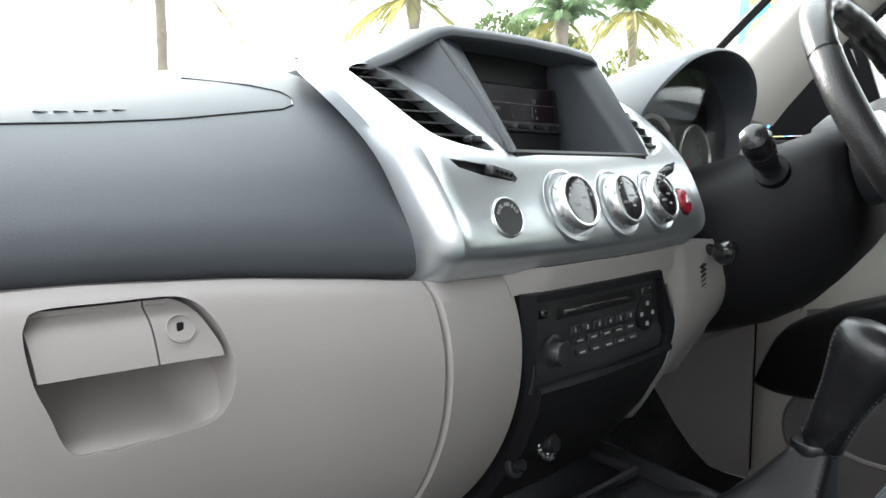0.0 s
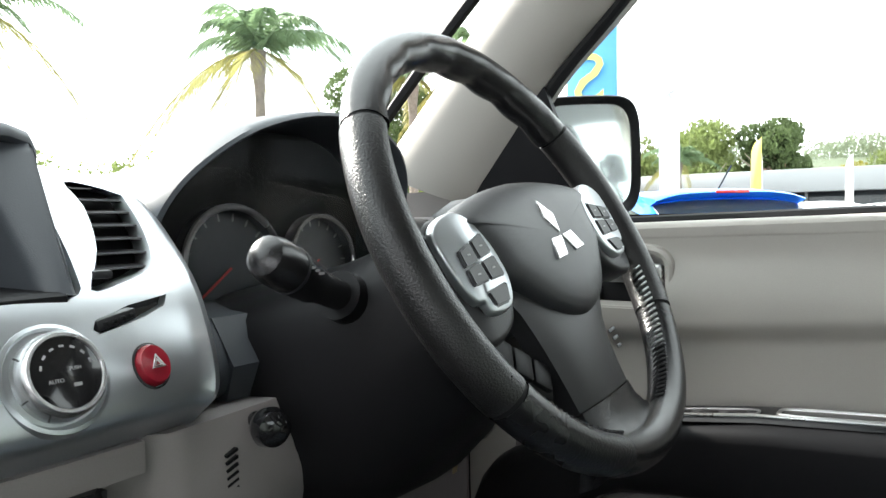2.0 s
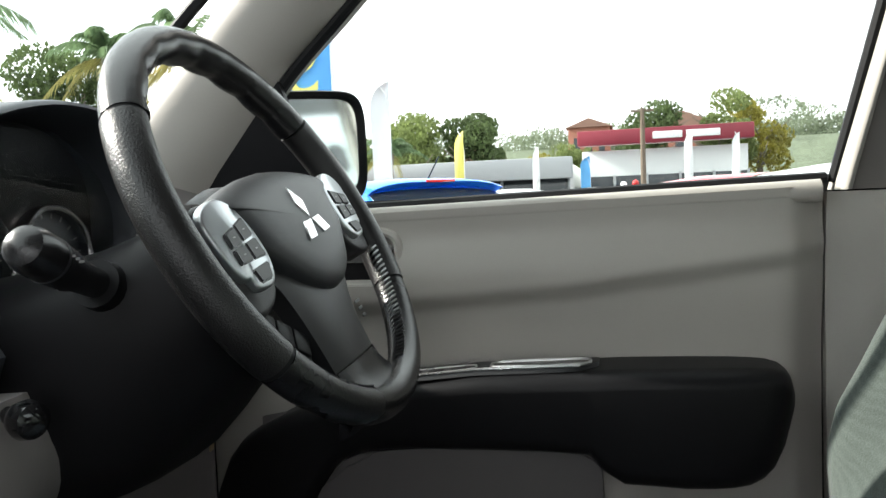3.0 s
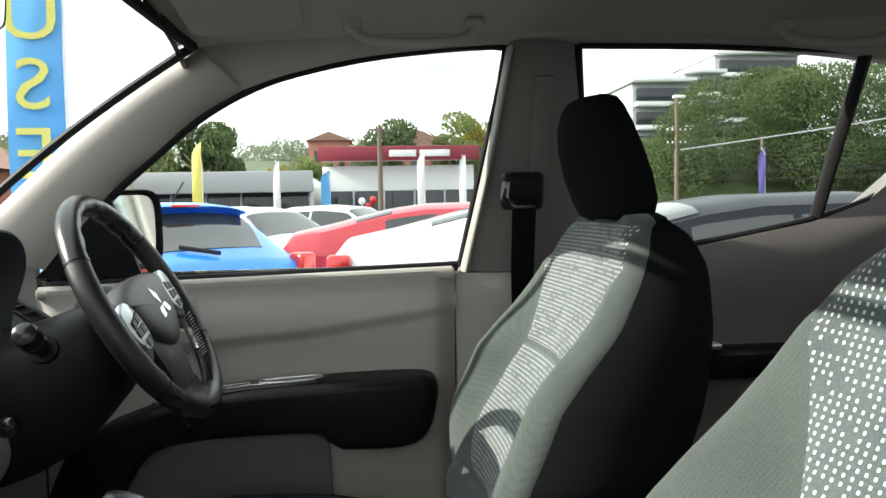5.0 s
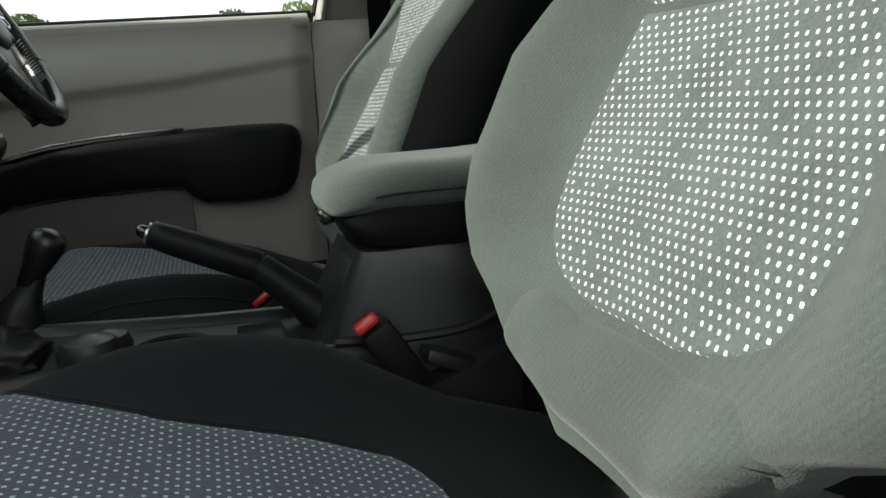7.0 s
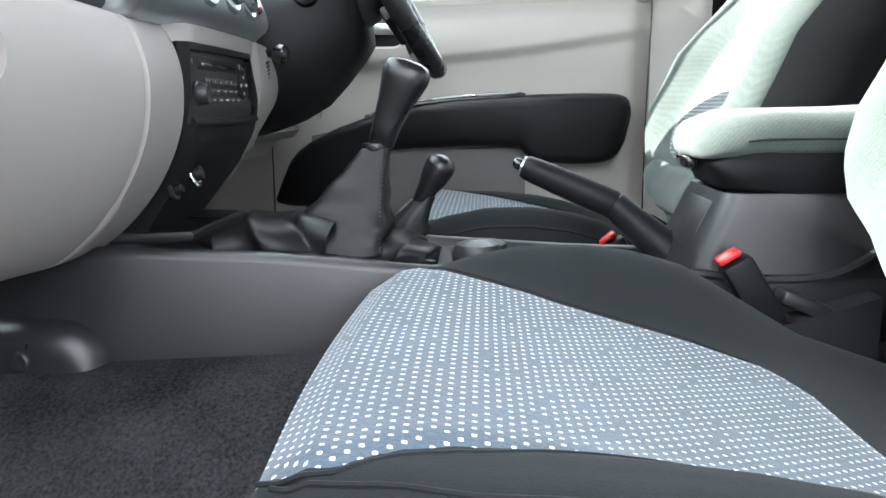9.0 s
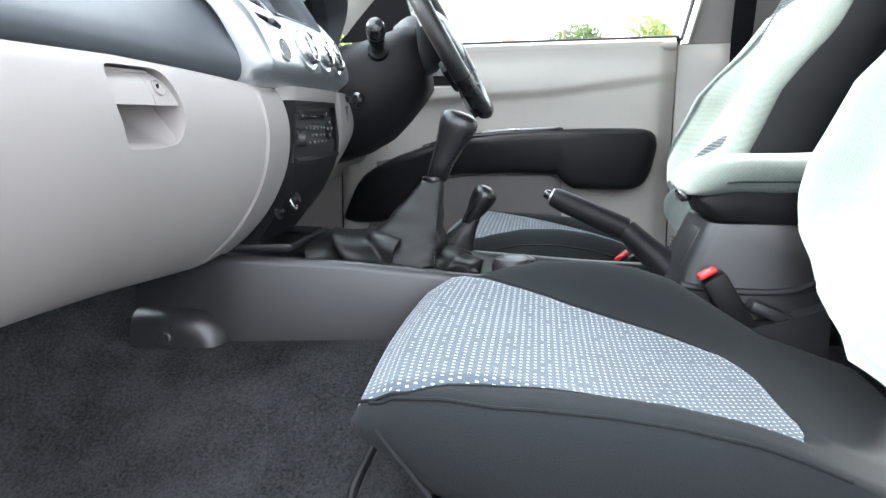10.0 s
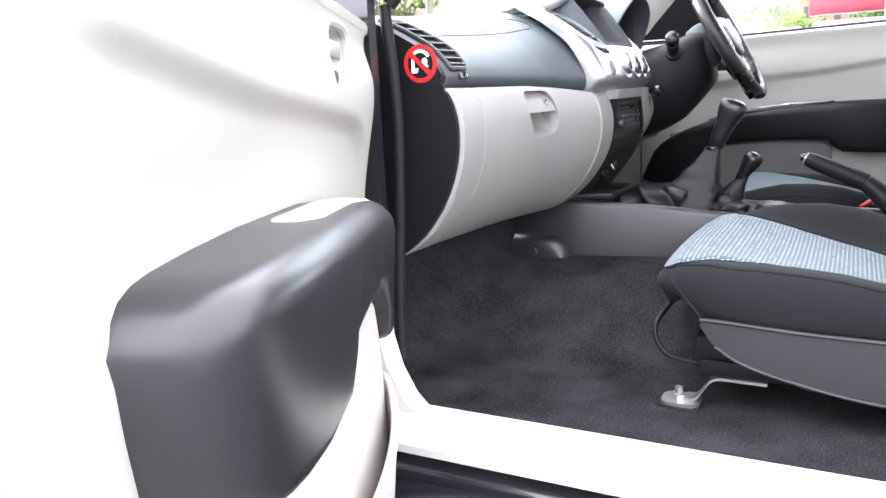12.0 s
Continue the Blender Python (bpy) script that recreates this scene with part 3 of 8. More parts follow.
    for z in np.linspace(0.045, 0.165, 7):
        rows.append([V(0.040 + 0.055 * math.sin(math.pi * min(1, max(0, (y - 0.10) / 0.50))) ** 0.45 * (0.75 + 0.25 * (z - 0.045) / 0.12), y, z + 0.02 * smooth01((0.22 - y) / 0.12)) for y in np.linspace(0.10, 0.60, 24)])
    shell(bm, rows, (-0.006, 0, 0))
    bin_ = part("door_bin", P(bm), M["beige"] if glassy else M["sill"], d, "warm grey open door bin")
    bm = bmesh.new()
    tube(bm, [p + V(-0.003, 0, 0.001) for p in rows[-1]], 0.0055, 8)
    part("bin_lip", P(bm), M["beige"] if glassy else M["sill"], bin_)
    # inner handle in its cup
    HY = 0.250
    cut = bmesh.new()
    box(cut, (0.06, HY, 0.620), (0.06, 0.115, 0.070), 0.020, 3)
    carve(panel, [P(cut)])
    bm = bmesh.new()
    box(bm, (0.020, HY, 0.620), (0.010, 0.113, 0.068), 0.003)
    cup = part("handle_cup", P(bm), M["char"], d)
    bm = bmesh.new()
    ring = [V(lerp(0.620, [0, 1], [0.046, 0.046]), HY + 0.062 * math.copysign(abs(math.cos(a)) ** 0.5, math.cos(a)), 0.620 + 0.039 * math.copysign(abs(math.sin(a)) ** 0.5, math.sin(a))) for a in np.linspace(0, 2 * math.pi, 36, endpoint=False)]
    tube(bm, ring, 0.0065, 8, loop=True)
    part("handle_surround", P(bm), M["door_beige"], d)
    bm = bmesh.new()
    box(bm, (0.043, HY + 0.015, 0.628), (0.012, 0.075, 0.024), 0.005, 3)
    part("door_handle", P(bm), M["satin"], d, "satin silver pull lever")
    bm = bmesh.new()
    box(bm, (0.034, HY - 0.040, 0.600), (0.012, 0.02, 0.016), 0.004)
    part("lock_tab", P(bm), M["char"], d)
    return d


DOOR_R = door_pose((0.80, 0.502, 0.0), 0, -1)
driver_door = build_door("driver_door", DOOR_R, "closed driver door with pale grey trim, black armrest and silver switches", True)
OPEN = 65.2
DOOR_L = door_pose((-0.845, 0.548, -0.008), -OPEN, 1)
passenger_door = build_door("passenger_door", DOOR_L, "wide open passenger door with pale trim and black armrest", False)
# rubber seals in the gaps behind the doors' rear edges
bm = bmesh.new()
box(bm, (0.812, -0.345, 0.38), (0.014, 0.034, 0.66), 0.005)
tagged(part("door_seal", bm, M["rubber"]), "black rubber door seal on the centre pillar", "door seal", kind="structure")


# ---- seats ----
def build_seat(m, label):
    """A bucket seat; local x across, y forwards, z up from the floor, built at its own place."""
    d = thing("front_seat", m, label, "car seat", "front seats")

    def P(bm, dx=0.0):
        bmesh.ops.transform(bm, matrix=m @ Matrix.Translation((dx, 0, 0)), verts=bm.verts)
        return bm

    BX = -0.028        # the backrest sits a little outboard of the cushion
    # backrest: front surface over u (-1..1) and height
    H0, H1 = 0.250, 0.800
    def half(z):
        return lerp(z, [0.222, 0.25, 0.28, 0.30, 0.32, 0.345, 0.356, 0.37, 0.40, 0.46, 0.56, 0.66, 0.72, 0.765, 0.795], [0.085, 0.105, 0.130, 0.152, 0.178, 0.206, 0.230, 0.258, 0.274, 0.282, 0.274, 0.252, 0.230, 0.202, 0.168])
    def shell_half(z):
        return max(half(z), lerp(z, [0.262, 0.36, 0.40, 0.41], [0.225, 0.252, 0.26, 0.0]))
    def panel_half(z, x=1.0):
        wide = 0.0 if x > 0 else lerp(z, [0.355, 0.385, 0.44, 0.53, 0.60], [0.02, 0.046, 0.040, 0.024, 0.0])
        return wide + lerp(z, [0.28, 0.358, 0.366, 0.374, 0.384, 0.405, 0.454, 0.534, 0.575, 0.583, 0.60, 0.648, 0.695, 0.735, 0.80], [0.02, 0.035, 0.068, 0.090, 0.105, 0.124, 0.140, 0.138, 0.130, 0.127, 0.134, 0.160, 0.187, 0.207, 0.165])
    def line(z):
        return lerp(z, [0.25, 0.30, 0.36, 0.42, 0.50, 0.58, 0.66, 0.74, 0.785, 0.80], [-0.350, -0.352, -0.366, -0.385, -0.428, -0.468, -0.505, -0.536, -0.553, -0.564])
    def thick(z):
        return lerp(z, [0.28, 0.40, 0.54, 0.62, 0.74, 0.785, 0.80], [0.185, 0.205, 0.190, 0.170, 0.128, 0.095, 0.060])
    def bol(z):
        return lerp(z, [0.28, 0.36, 0.46, 0.56, 0.60, 0.645, 0.68, 0.74, 0.80], [0.012, 0.026, 0.054, 0.060, 0.046, 0.026, 0.016, 0.006, 0.0])
    def front(x, z):
        p, h = max(0.11, panel_half(z, x)), half(z)
        a = abs(x)
        k = smooth01((a - p * 0.92) / max(0.02, h - p) / 0.75)
        y = line(z) + bol(z) * k - 0.012 * (1 - (min(a, p) / p) ** 2)
        over = max(0.0, (a - (h - 0.045)) / 0.045)
        y -= 0.034 * over ** 2.2
        seam = 0.0035 * math.exp(-((z - 0.583) / 0.004) ** 2) * (1 - k)
        lump = 0.004 * math.sin(7 * z) * (1 - k)
        return y - seam + lump

    zs = np.linspace(H0, H1, 60)
    # one closed body for bolsters and back; the cloth panel lies on it
    secs, rear = [], []
    for z in zs:
        h = half(z)
        sec = [V(x, front(x, z), z) for x in np.linspace(-h, h, 41)]
        yb, ye = line(z) - thick(z), front(h, z)
        secs.append(sec + [V(h * 0.97, ye - 0.02, z), V(0, min(ye, line(z)) - 0.03, z), V(-h * 0.97, ye - 0.02, z)])
        hb = shell_half(z)
        if hb > h + 0.002:
            h, ye = hb, line(z) - 0.05
        back = [V(h * c, yb - 0.02 * (1 - c * c) + (ye - yb) * 0.16 * max(0, abs(c) - 0.85) / 0.15, z) for c in np.linspace(1.0, -1.0, 21)]
        yc = min(ye, line(z)) - 0.045
        rear.append([V(-h * 0.985, ye + 0.001, z), V(-h * 0.93, min(ye, yc + 0.03), z), V(-h * 0.6, yc, z), V(0, yc, z), V(h * 0.6, yc, z), V(h * 0.93, min(ye, yc + 0.03), z), V(h * 0.985, ye + 0.001, z), V(h * 1.004, ye - 0.003, z)] + back + [V(-h * 1.004, ye - 0.006, z)])
    rear.insert(0, [V(p.x * 0.97, p.y - 0.012, 0.185) for p in rear[0]])
    for stack_ in (secs, rear):
        last = stack_[-1]
        cy = sum((p.y for p in last)) / len(last)
        for f, dz in ((0.9, 0.007), (0.66, 0.0125), (0.3, 0.0155)):
            stack_.append([V(p.x * f, cy + (p.y - cy) * f, p.z + dz) for p in last])
    bm = bmesh.new()
    loft(bm, secs)
    backrest = part("backrest", P(bm, BX), M["cloth"], d, "plain grey cloth bolsters", sharp=70)
    bm = bmesh.new()
    loft(bm, rear)
    part("back_cover", P(bm, BX), M["black_cloth"], d, "black cloth sides and back", sharp=60)
    # dotted cloth panel, in an upper and a lower field with the seam between
    def field(name, z0, z1, nz, cloth):
        bm = bmesh.new()
        uvl = bm.loops.layers.uv.new("UVMap")
        g, run = [], 0.0
        zz = np.linspace(z0, z1, nz)
        info = {}
        for i, z in enumerate(zz):
            if i:
                run += math.hypot(zz[i] - zz[i - 1], line(zz[i]) - line(zz[i - 1]))
            p, po = panel_half(z), panel_half(z, -1)
            row = []
            for x in np.linspace(-po, p, 25):
                inset = 0.0045 * smooth01(((p if x > 0 else po) - abs(x)) / 0.010) * smooth01((z - z0) / 0.006) * smooth01((z1 - z) / 0.006)
                v = bm.verts.new(V(x, front(x, z) - 0.002 + inset, z))
                info[v] = (x, run + z0)
                row.append(v)
            g.append(row)
        for a, b in zip(g, g[1:]):
            for j in range(24):
                f = bm.faces.new((a[j], a[j + 1], b[j + 1], b[j]))
                for lp in f.loops:
                    lp[uvl].uv = info[lp.vert]
        return part(name, P(bm, BX), M[cloth], d, "grey cloth with rows of pale woven dots", sharp=80)
    field("back_panel_lower", 0.358, 0.5826, 40, "back_dots")
    field("back_panel_upper", 0.5834, 0.799, 30, "top_dots")
    # lumbar roll of plain cloth under the lower field
    bm = bmesh.new()
    secs = []
    for x in np.linspace(-0.182, 0.142, 33):
        u = (x + 0.020) / 0.162
        e = max(0.0, 1 - abs(u) ** 3) ** 0.5
        zc = 0.310 + 0.024 * smooth01((abs(u) - 0.35) / 0.65)
        secs.append([V(x, front(x, zc + 0.042 * math.sin(t)) - 0.006 + (0.004 + 0.027 * math.cos(t)) * e, zc + 0.042 * math.sin(t) * (0.35 + 0.65 * e)) for t in np.linspace(-math.pi / 2, math.pi / 2, 11)] + [V(x, line(0.33) - 0.06, zc + 0.03), V(x, line(0.33) - 0.06, zc - 0.03)])
    loft(bm, secs)
    part("lumbar_roll", P(bm, BX), M["cloth"], d, sharp=70)

    # cushion
    def chalf(y):
        return lerp(y, [-0.40, -0.30, -0.15, 0.0, 0.07, 0.105, 0.125, 0.135], [0.235, 0.258, 0.266, 0.265, 0.261, 0.254, 0.243, 0.228])
    def cpan(y, side):
        """Edge of the dotted cloth: wide at the nose, narrower behind."""
        if side < 0:
            return lerp(y, [-0.262, -0.256, -0.248, -0.235, -0.16, -0.05, 0.03, 0.06, 0.09, 0.135], [0.09, 0.130, 0.156, 0.174, 0.186, 0.196, 0.210, 0.222, 0.238, 0.238])
        return lerp(y, [-0.262, -0.258, -0.248, -0.23, -0.16, -0.05, 0.03, 0.06, 0.09, 0.135], [0.00, 0.03, 0.060, 0.088, 0.116, 0.140, 0.180, 0.206, 0.236, 0.236])
    def ctop(x, y):
        h, p = chalf(y), max(0.11, cpan(y, x))
        a = abs(x)
        mid = lerp(y, [-0.42, -0.34, -0.25, -0.17, -0.10, -0.03, 0.03, 0.06, 0.10, 0.125, 0.135], [0.192, 0.208, 0.232, 0.250, 0.266, 0.283, 0.293, 0.296, 0.292, 0.276, 0.255])
        if x > 0:
            crest = lerp(y, [-0.42, -0.31, -0.25, -0.19, -0.14, -0.085, -0.02, 0.037, 0.074, 0.12], [0.195, 0.228, 0.264, 0.300, 0.314, 0.321, 0.320, 0.308, 0.294, 0.276])
        else:
            crest = lerp(y, [-0.42, -0.30, -0.21, -0.18, -0.125, -0.07, -0.014, 0.03, 0.063, 0.12], [0.193, 0.226, 0.262, 0.272, 0.283, 0.289, 0.292, 0.292, 0.290, 0.284])
        k = smooth01((a - p * 0.9) / max(0.03, (h - p)) / (0.8 if x > 0 else 0.55))
        z = mid + max(0.0, crest - mid) * k - 0.006 * (1 - (min(a, p) / p) ** 2)
        wide = 0.05 if x > 0 else 0.028
        over = max(0.0, (a - (h - wide)) / wide)
        return z - (0.055 if x > 0 else 0.016) * over ** 2.4
    def nose(x, y):
        return y + 0.016 * (1 - (x / 0.25) ** 2) * smooth01(y / 0.11)
    ys = list(np.linspace(-0.42, 0.09, 44)) + [0.10, 0.11, 0.118, 0.125, 0.130, 0.1335, 0.1355]
    secs = []
    for y in ys:
        h = chalf(y)
        top = [V(x, nose(x, y), ctop(x, y)) for x in np.linspace(-h, h, 49)]
        zb = lerp(y, [-0.42, 0.0, 0.06, 0.10, 0.125, 0.1355], [0.185, 0.195, 0.212, 0.240, 0.250, 0.252])
        low = []
        for sd in (1, -1):
            ze = ctop(sd * h, y)
            zl = min(zb, ze - 0.008)
            side = [V(sd * h * 1.012, y, ze - (ze - zl) * 0.35), V(sd * h * 1.0, y, ze - (ze - zl) * 0.7), V(sd * h * 0.965, y, zl)]
            low += side + [V(h * c, y, zl - 0.01) for c in (0.6, 0.0, -0.6)] if sd > 0 else side[::-1]
        secs.append(top + low)
    bm = bmesh.new()
    loft(bm, secs)
    part("cushion", P(bm), M["dark_cloth"], d, "charcoal cloth cushion with raised bolsters", sharp=70)
    bm = bmesh.new()
    uvl = bm.loops.layers.uv.new("UVMap")
    info, g, run = {}, [], 0.0
    yy = list(np.linspace(-0.262, 0.09, 40)) + [0.10, 0.11, 0.118, 0.125, 0.130, 0.1345]
    for i, y in enumerate(yy):
        if i:
            run += math.hypot(yy[i] - yy[i - 1], ctop(0.1, yy[i]) - ctop(0.1, yy[i - 1]))
        p, po = min(cpan(y, 1), chalf(y) - 0.020), min(cpan(y, -1), chalf(y) - 0.020)
        row = []
        for x in np.linspace(-po, p, 29):
            inset = 0.005 * smooth01(min(p - x, x + po) / 0.012) * smooth01((y + 0.262) / 0.012)
            v = bm.verts.new(V(x, nose(x, y) + (0.001 if y > 0.12 else 0), ctop(x, y) - 0.0015 + inset))
            info[v] = (x, run)
            row.append(v)
        g.append(row)
    for a, b in zip(g, g[1:]):
        for j in range(28):
            f = bm.faces.new((a[j], a[j + 1], b[j + 1], b[j]))
            for lp in f.loops:
                lp[uvl].uv = info[lp.vert]
    part("cushion_panel", P(bm), M["seat_dots"], d, "slate blue cloth with rows of pale woven dots", sharp=80)
    # piping between cloth panel and bolster
    for s in (-1, 1):
        bm = bmesh.new()
        tube(bm, [V(s * min(cpan(y, s) + 0.002, chalf(y) - 0.02), nose(0.2, y), ctop(s * min(cpan(y, s) + 0.002, chalf(y) - 0.02), y) - 0.0004) for y in np.linspace(-0.22, 0.125, 26)], 0.0016, 6)
        part("piping", P(bm), M["dark_cloth"], d)
    # stitched seam along the outer edge of the cushion
    for s in (-1, 1):
        bm = bmesh.new()
        tube(bm, [V(s * (chalf(y) - 0.014), nose(0.24, y), ctop(s * (chalf(y) - 0.014), y) + 0.0004) for y in np.linspace(-0.25, 0.120, 34)], 0.0016, 6)
        part("edge_seam", P(bm), M["dark_cloth"], d)
    # seam running down the outer side from the front corner
    bm = bmesh.new()
    tube(bm, [V(-chalf(y) * 1.013, y, z) for y, z in ((0.112, 0.268), (0.100, 0.255), (0.082, 0.236), (0.066, 0.218))], 0.0018, 6)
    part("corner_seam", P(bm), M["dark_cloth"], d)
    # hinge cover low on the inner side, between cushion and backrest
    bm = bmesh.new()
    loft(bm, [[V(x, y, z) for y, z in [(-0.405, 0.150), (-0.300, 0.165), (-0.262, 0.205), (-0.270, 0.222), (-0.330, 0.238), (-0.405, 0.262)]] for x in (0.232, 0.236, 0.262, 0.266)])
    part("hinge_cover", P(bm), M["char"], d, "charcoal plastic hinge cover")
    bm = bmesh.new()
    box(bm, (0.250, -0.338, 0.247), (0.030, 0.075, 0.016), 0.004, 2, (22, 0, 0))
    part("hinge_cap", P(bm), M["console"], d)
    # plastic side valances
    for s in (-1, 1):
        bm = bmesh.new()
        outer = [(-0.44, 0.11), (-0.44, 0.205), (-0.30, 0.203), (-0.10, 0.205), (0.03, 0.212), (0.062, 0.214), (0.068, 0.208), (0.045, 0.172), (0.0, 0.145), (-0.08, 0.124), (-0.2, 0.108)]
        prism(bm, [V(s * 0.272, y, z) for y, z in outer], (s * -0.020, 0, 0))
        bmesh.ops.bevel(bm, geom=list(bm.edges), offset=0.004, segments=2, affect="EDGES")
        v = part("side_valance", P(bm), M["char"], d, "charcoal plastic side valance")
        # thin tubes added along both edges to draw the bevel's highlight
        for rim in ([(-0.43, 0.206), (-0.30, 0.204), (-0.10, 0.206), (0.03, 0.213), (0.064, 0.214)], [(-0.43, 0.113), (-0.2, 0.113), (-0.08, 0.129), (0.0, 0.150), (0.042, 0.174)]):
            bm = bmesh.new()
            tube(bm, [V(s * 0.2725, y, z) for y, z in cr(rim, 4)], 0.0034, 8)
            part("valance_highlight_rim", P(bm), M["char"], v)
        bm = bmesh.new()
        secs = []
        for y in np.linspace(-0.40, -0.21, 12):
            t = (y + 0.40) / 0.19
            zc = 0.200 - 0.012 * t
            w = 0.020 * math.sin(math.pi * min(0.97, max(0.06, t))) ** 0.4
            secs.append([V(s * (0.276 + 0.014 * math.cos(a)), y, zc + w * math.sin(a)) for a in np.linspace(0, 2 * math.pi, 12, endpoint=False)])
        loft(bm, secs)
        part("recline_lever", P(bm), M["black"], v)
    # frame, rails and feet
    for s in (-1, 1):
        bm = bmesh.new()
        box(bm, (s * 0.222, -0.165, 0.127), (0.036, 0.47, 0.026), 0.004)
        part("slide_rail", P(bm), M["black"], d, "black steel slide rail")
        bm = bmesh.new()
        fz = 0.0605
        ring = [V(s * 0.228 + 0.026 * math.copysign(abs(math.cos(a)) ** 0.6, math.cos(a)), 0.098 + 0.030 * math.copysign(abs(math.sin(a)) ** 0.6, math.sin(a)), fz) for a in np.linspace(0, 6.2832, 20, endpoint=False)]
        prism(bm, ring, (0, 0, 0.006))
        strap = cr([(0.092, 0.0665), (0.076, 0.0685), (0.064, 0.084), (0.052, 0.102), (0.038, 0.1085), (0.0, 0.1090), (-0.03, 0.1090)], 3)
        loft(bm, [[V(s * 0.224 - w, y, z), V(s * 0.224 + w, y, z), V(s * 0.224 + w, y, z + 0.0045), V(s * 0.224 - w, y, z + 0.0045)] for (y, z), w in zip(strap, np.linspace(0.014, 0.020, len(strap)))])
        lathe(bm, [(0.012, 0), (0.012, 0.009), (0.007, 0.010), (0.006, 0.020), (0, 0.020)], pose(s * 0.228, 0.102, fz + 0.005), 6)
        foot = part("rail_foot", P(bm), M["steel"], d, "zinc-plated steel foot with bolt")
        bm = bmesh.new()
        prism(bm, [V(s * 0.228 + (p.x - s * 0.228) * 1.22, 0.098 + (p.y - 0.098) * 1.22, fz - 0.003) for p in ring], (0, 0, 0.002))
        part("foot_well", P(bm), M["rubber"], foot)
    bm = bmesh.new()
    pts = cr([(-0.20, 0.06, 0.118), (-0.20, 0.12, 0.125), (-0.195, 0.143, 0.145), (-0.185, 0.150, 0.166), (-0.15, 0.150, 0.176), (0.0, 0.150, 0.176), (0.15, 0.150, 0.176), (0.185, 0.150, 0.166), (0.195, 0.143, 0.145), (0.20, 0.12, 0.125), (0.20, 0.06, 0.118)], 4)
    tube(bm, [V(*p) for p in pts], 0.0048, 8)
    part("slide_bar", P(bm), M["black"], d, "black bent slide bar")
    bm = bmesh.new()
    box(bm, (0, -0.12, 0.150), (0.46, 0.40, 0.05), 0.01)
    part("seat_pan", P(bm), M["black"], d)

    # headrest: wedge-nosed pad on two posts
    secs = []
    for z, w, f, b in [(0.0, 0.098, -0.556, -0.620), (0.005, 0.116, -0.548, -0.630), (0.03, 0.127, -0.537, -0.633), (0.07, 0.130, -0.523, -0.624), (0.115, 0.127, -0.513, -0.608), (0.150, 0.118, -0.511, -0.595), (0.174, 0.106, -0.515, -0.585), (0.187, 0.094, -0.521, -0.577), (0.193, 0.070, -0.531, -0.568)]:
        sec = []
        for k in range(40):
            a = 2 * math.pi * k / 40
            ca, sa_ = math.cos(a), math.sin(a)
            x = w * math.copysign(abs(ca) ** 0.42, ca)
            y = (f + b) / 2 + (f - b) / 2 * math.copysign(abs(sa_) ** 0.42, sa_)
            sec.append(V(x, y - 0.022 * (x / w) ** 2 * (1 if sa_ > 0 else 0), 0.803 + z))
        secs.append(sec)
    bm = bmesh.new()
    loft(bm, secs)
    hr = part("headrest", P(bm, BX), M["black_cloth"], d, "black cloth headrest", sharp=70)
    for s in (-1, 1):
        bm = bmesh.new()
        tube(bm, [V(s * 0.06, -0.582, 0.77), V(s * 0.06, -0.582, 0.83)], 0.0065, 10)
        part("headrest_post", P(bm, BX), M["chrome"], hr, "chrome post")
        bm = bmesh.new()
        lathe(bm, [(0.014, 0), (0.014, 0.006), (0.009, 0.010), (0.0, 0.010)], pose(s * 0.06, -0.582, 0.799), 16)
        part("post_collar", P(bm, BX), M["black"], hr)
    return d


SEAT_L = Matrix.Translation((-0.370, 0.0, 0.0))
passenger_seat = build_seat(SEAT_L, "passenger bucket seat in grey cloth with pale woven dots")
driver_seat = copy_thing(passenger_seat, Matrix.Translation((0.372, 0.035, 0.0)) @ Matrix.Diagonal((-1, 1, 1, 1)))
tagged(driver_seat, "driver bucket seat in grey cloth behind the steering wheel")


# ---- dashboard ----
dash = thing("dashboard", (0.0, 0.45, 0.30), "slate and warm grey dashboard with silver centre panel", "dashboard")

PAD0 = [(0.92, 0.725), (0.76, 0.742), (0.66, 0.742), (0.58, 0.735), (0.515, 0.718), (0.460, 0.692), (0.418, 0.655), (0.388, 0.616), (0.374, 0.594), (0.370, 0.578), (0.375, 0.562), (0.388, 0.5535)]
PAD1 = [(0.92, 0.700), (0.76, 0.712), (0.68, 0.710), (0.61, 0.698), (0.555, 0.681), (0.508, 0.658), (0.470, 0.635), (0.446, 0.612), (0.437, 0.598), (0.435, 0.589), (0.440, 0.580), (0.452, 0.5730)]


def lip_bow(x):
    """How far the dash has swept forward, 0 beside the centre panel and 1 at its end."""
    return lerp(abs(x) - 0.205, [0, 0.07, 0.14, 0.20, 0.26, 0.41, 0.525], [0, 0.25, 0.52, 0.66, 0.76, 0.96, 1.0])


def lip_rise(x):
    return lerp(abs(x) - 0.205, [0, 0.07, 0.14, 0.24, 0.41, 0.525], [-0.002, 0.005, 0.011, 0.016, 0.017, 0.018])


pad_a, pad_b = cr(PAD0, 4), cr(PAD1, 4)


def pad_section(x):
    f = lip_bow(x)
    front = [V(x, *(a + (b - a) * f)) for a, b in zip(pad_a, pad_b)]
    y, z = front[-1].y, front[-1].z
    return front + [V(x, y + 0.012, z - 0.001), V(x, 0.70, z + 0.02), V(x, 0.92, z + 0.02)]


bm = bmesh.new()
loft(bm, [pad_section(x) for x in np.linspace(-0.722, -0.205, 40)])
upper_pad = part("upper_pad", bm, M["pad"], dash, "slate grey grained upper pad")
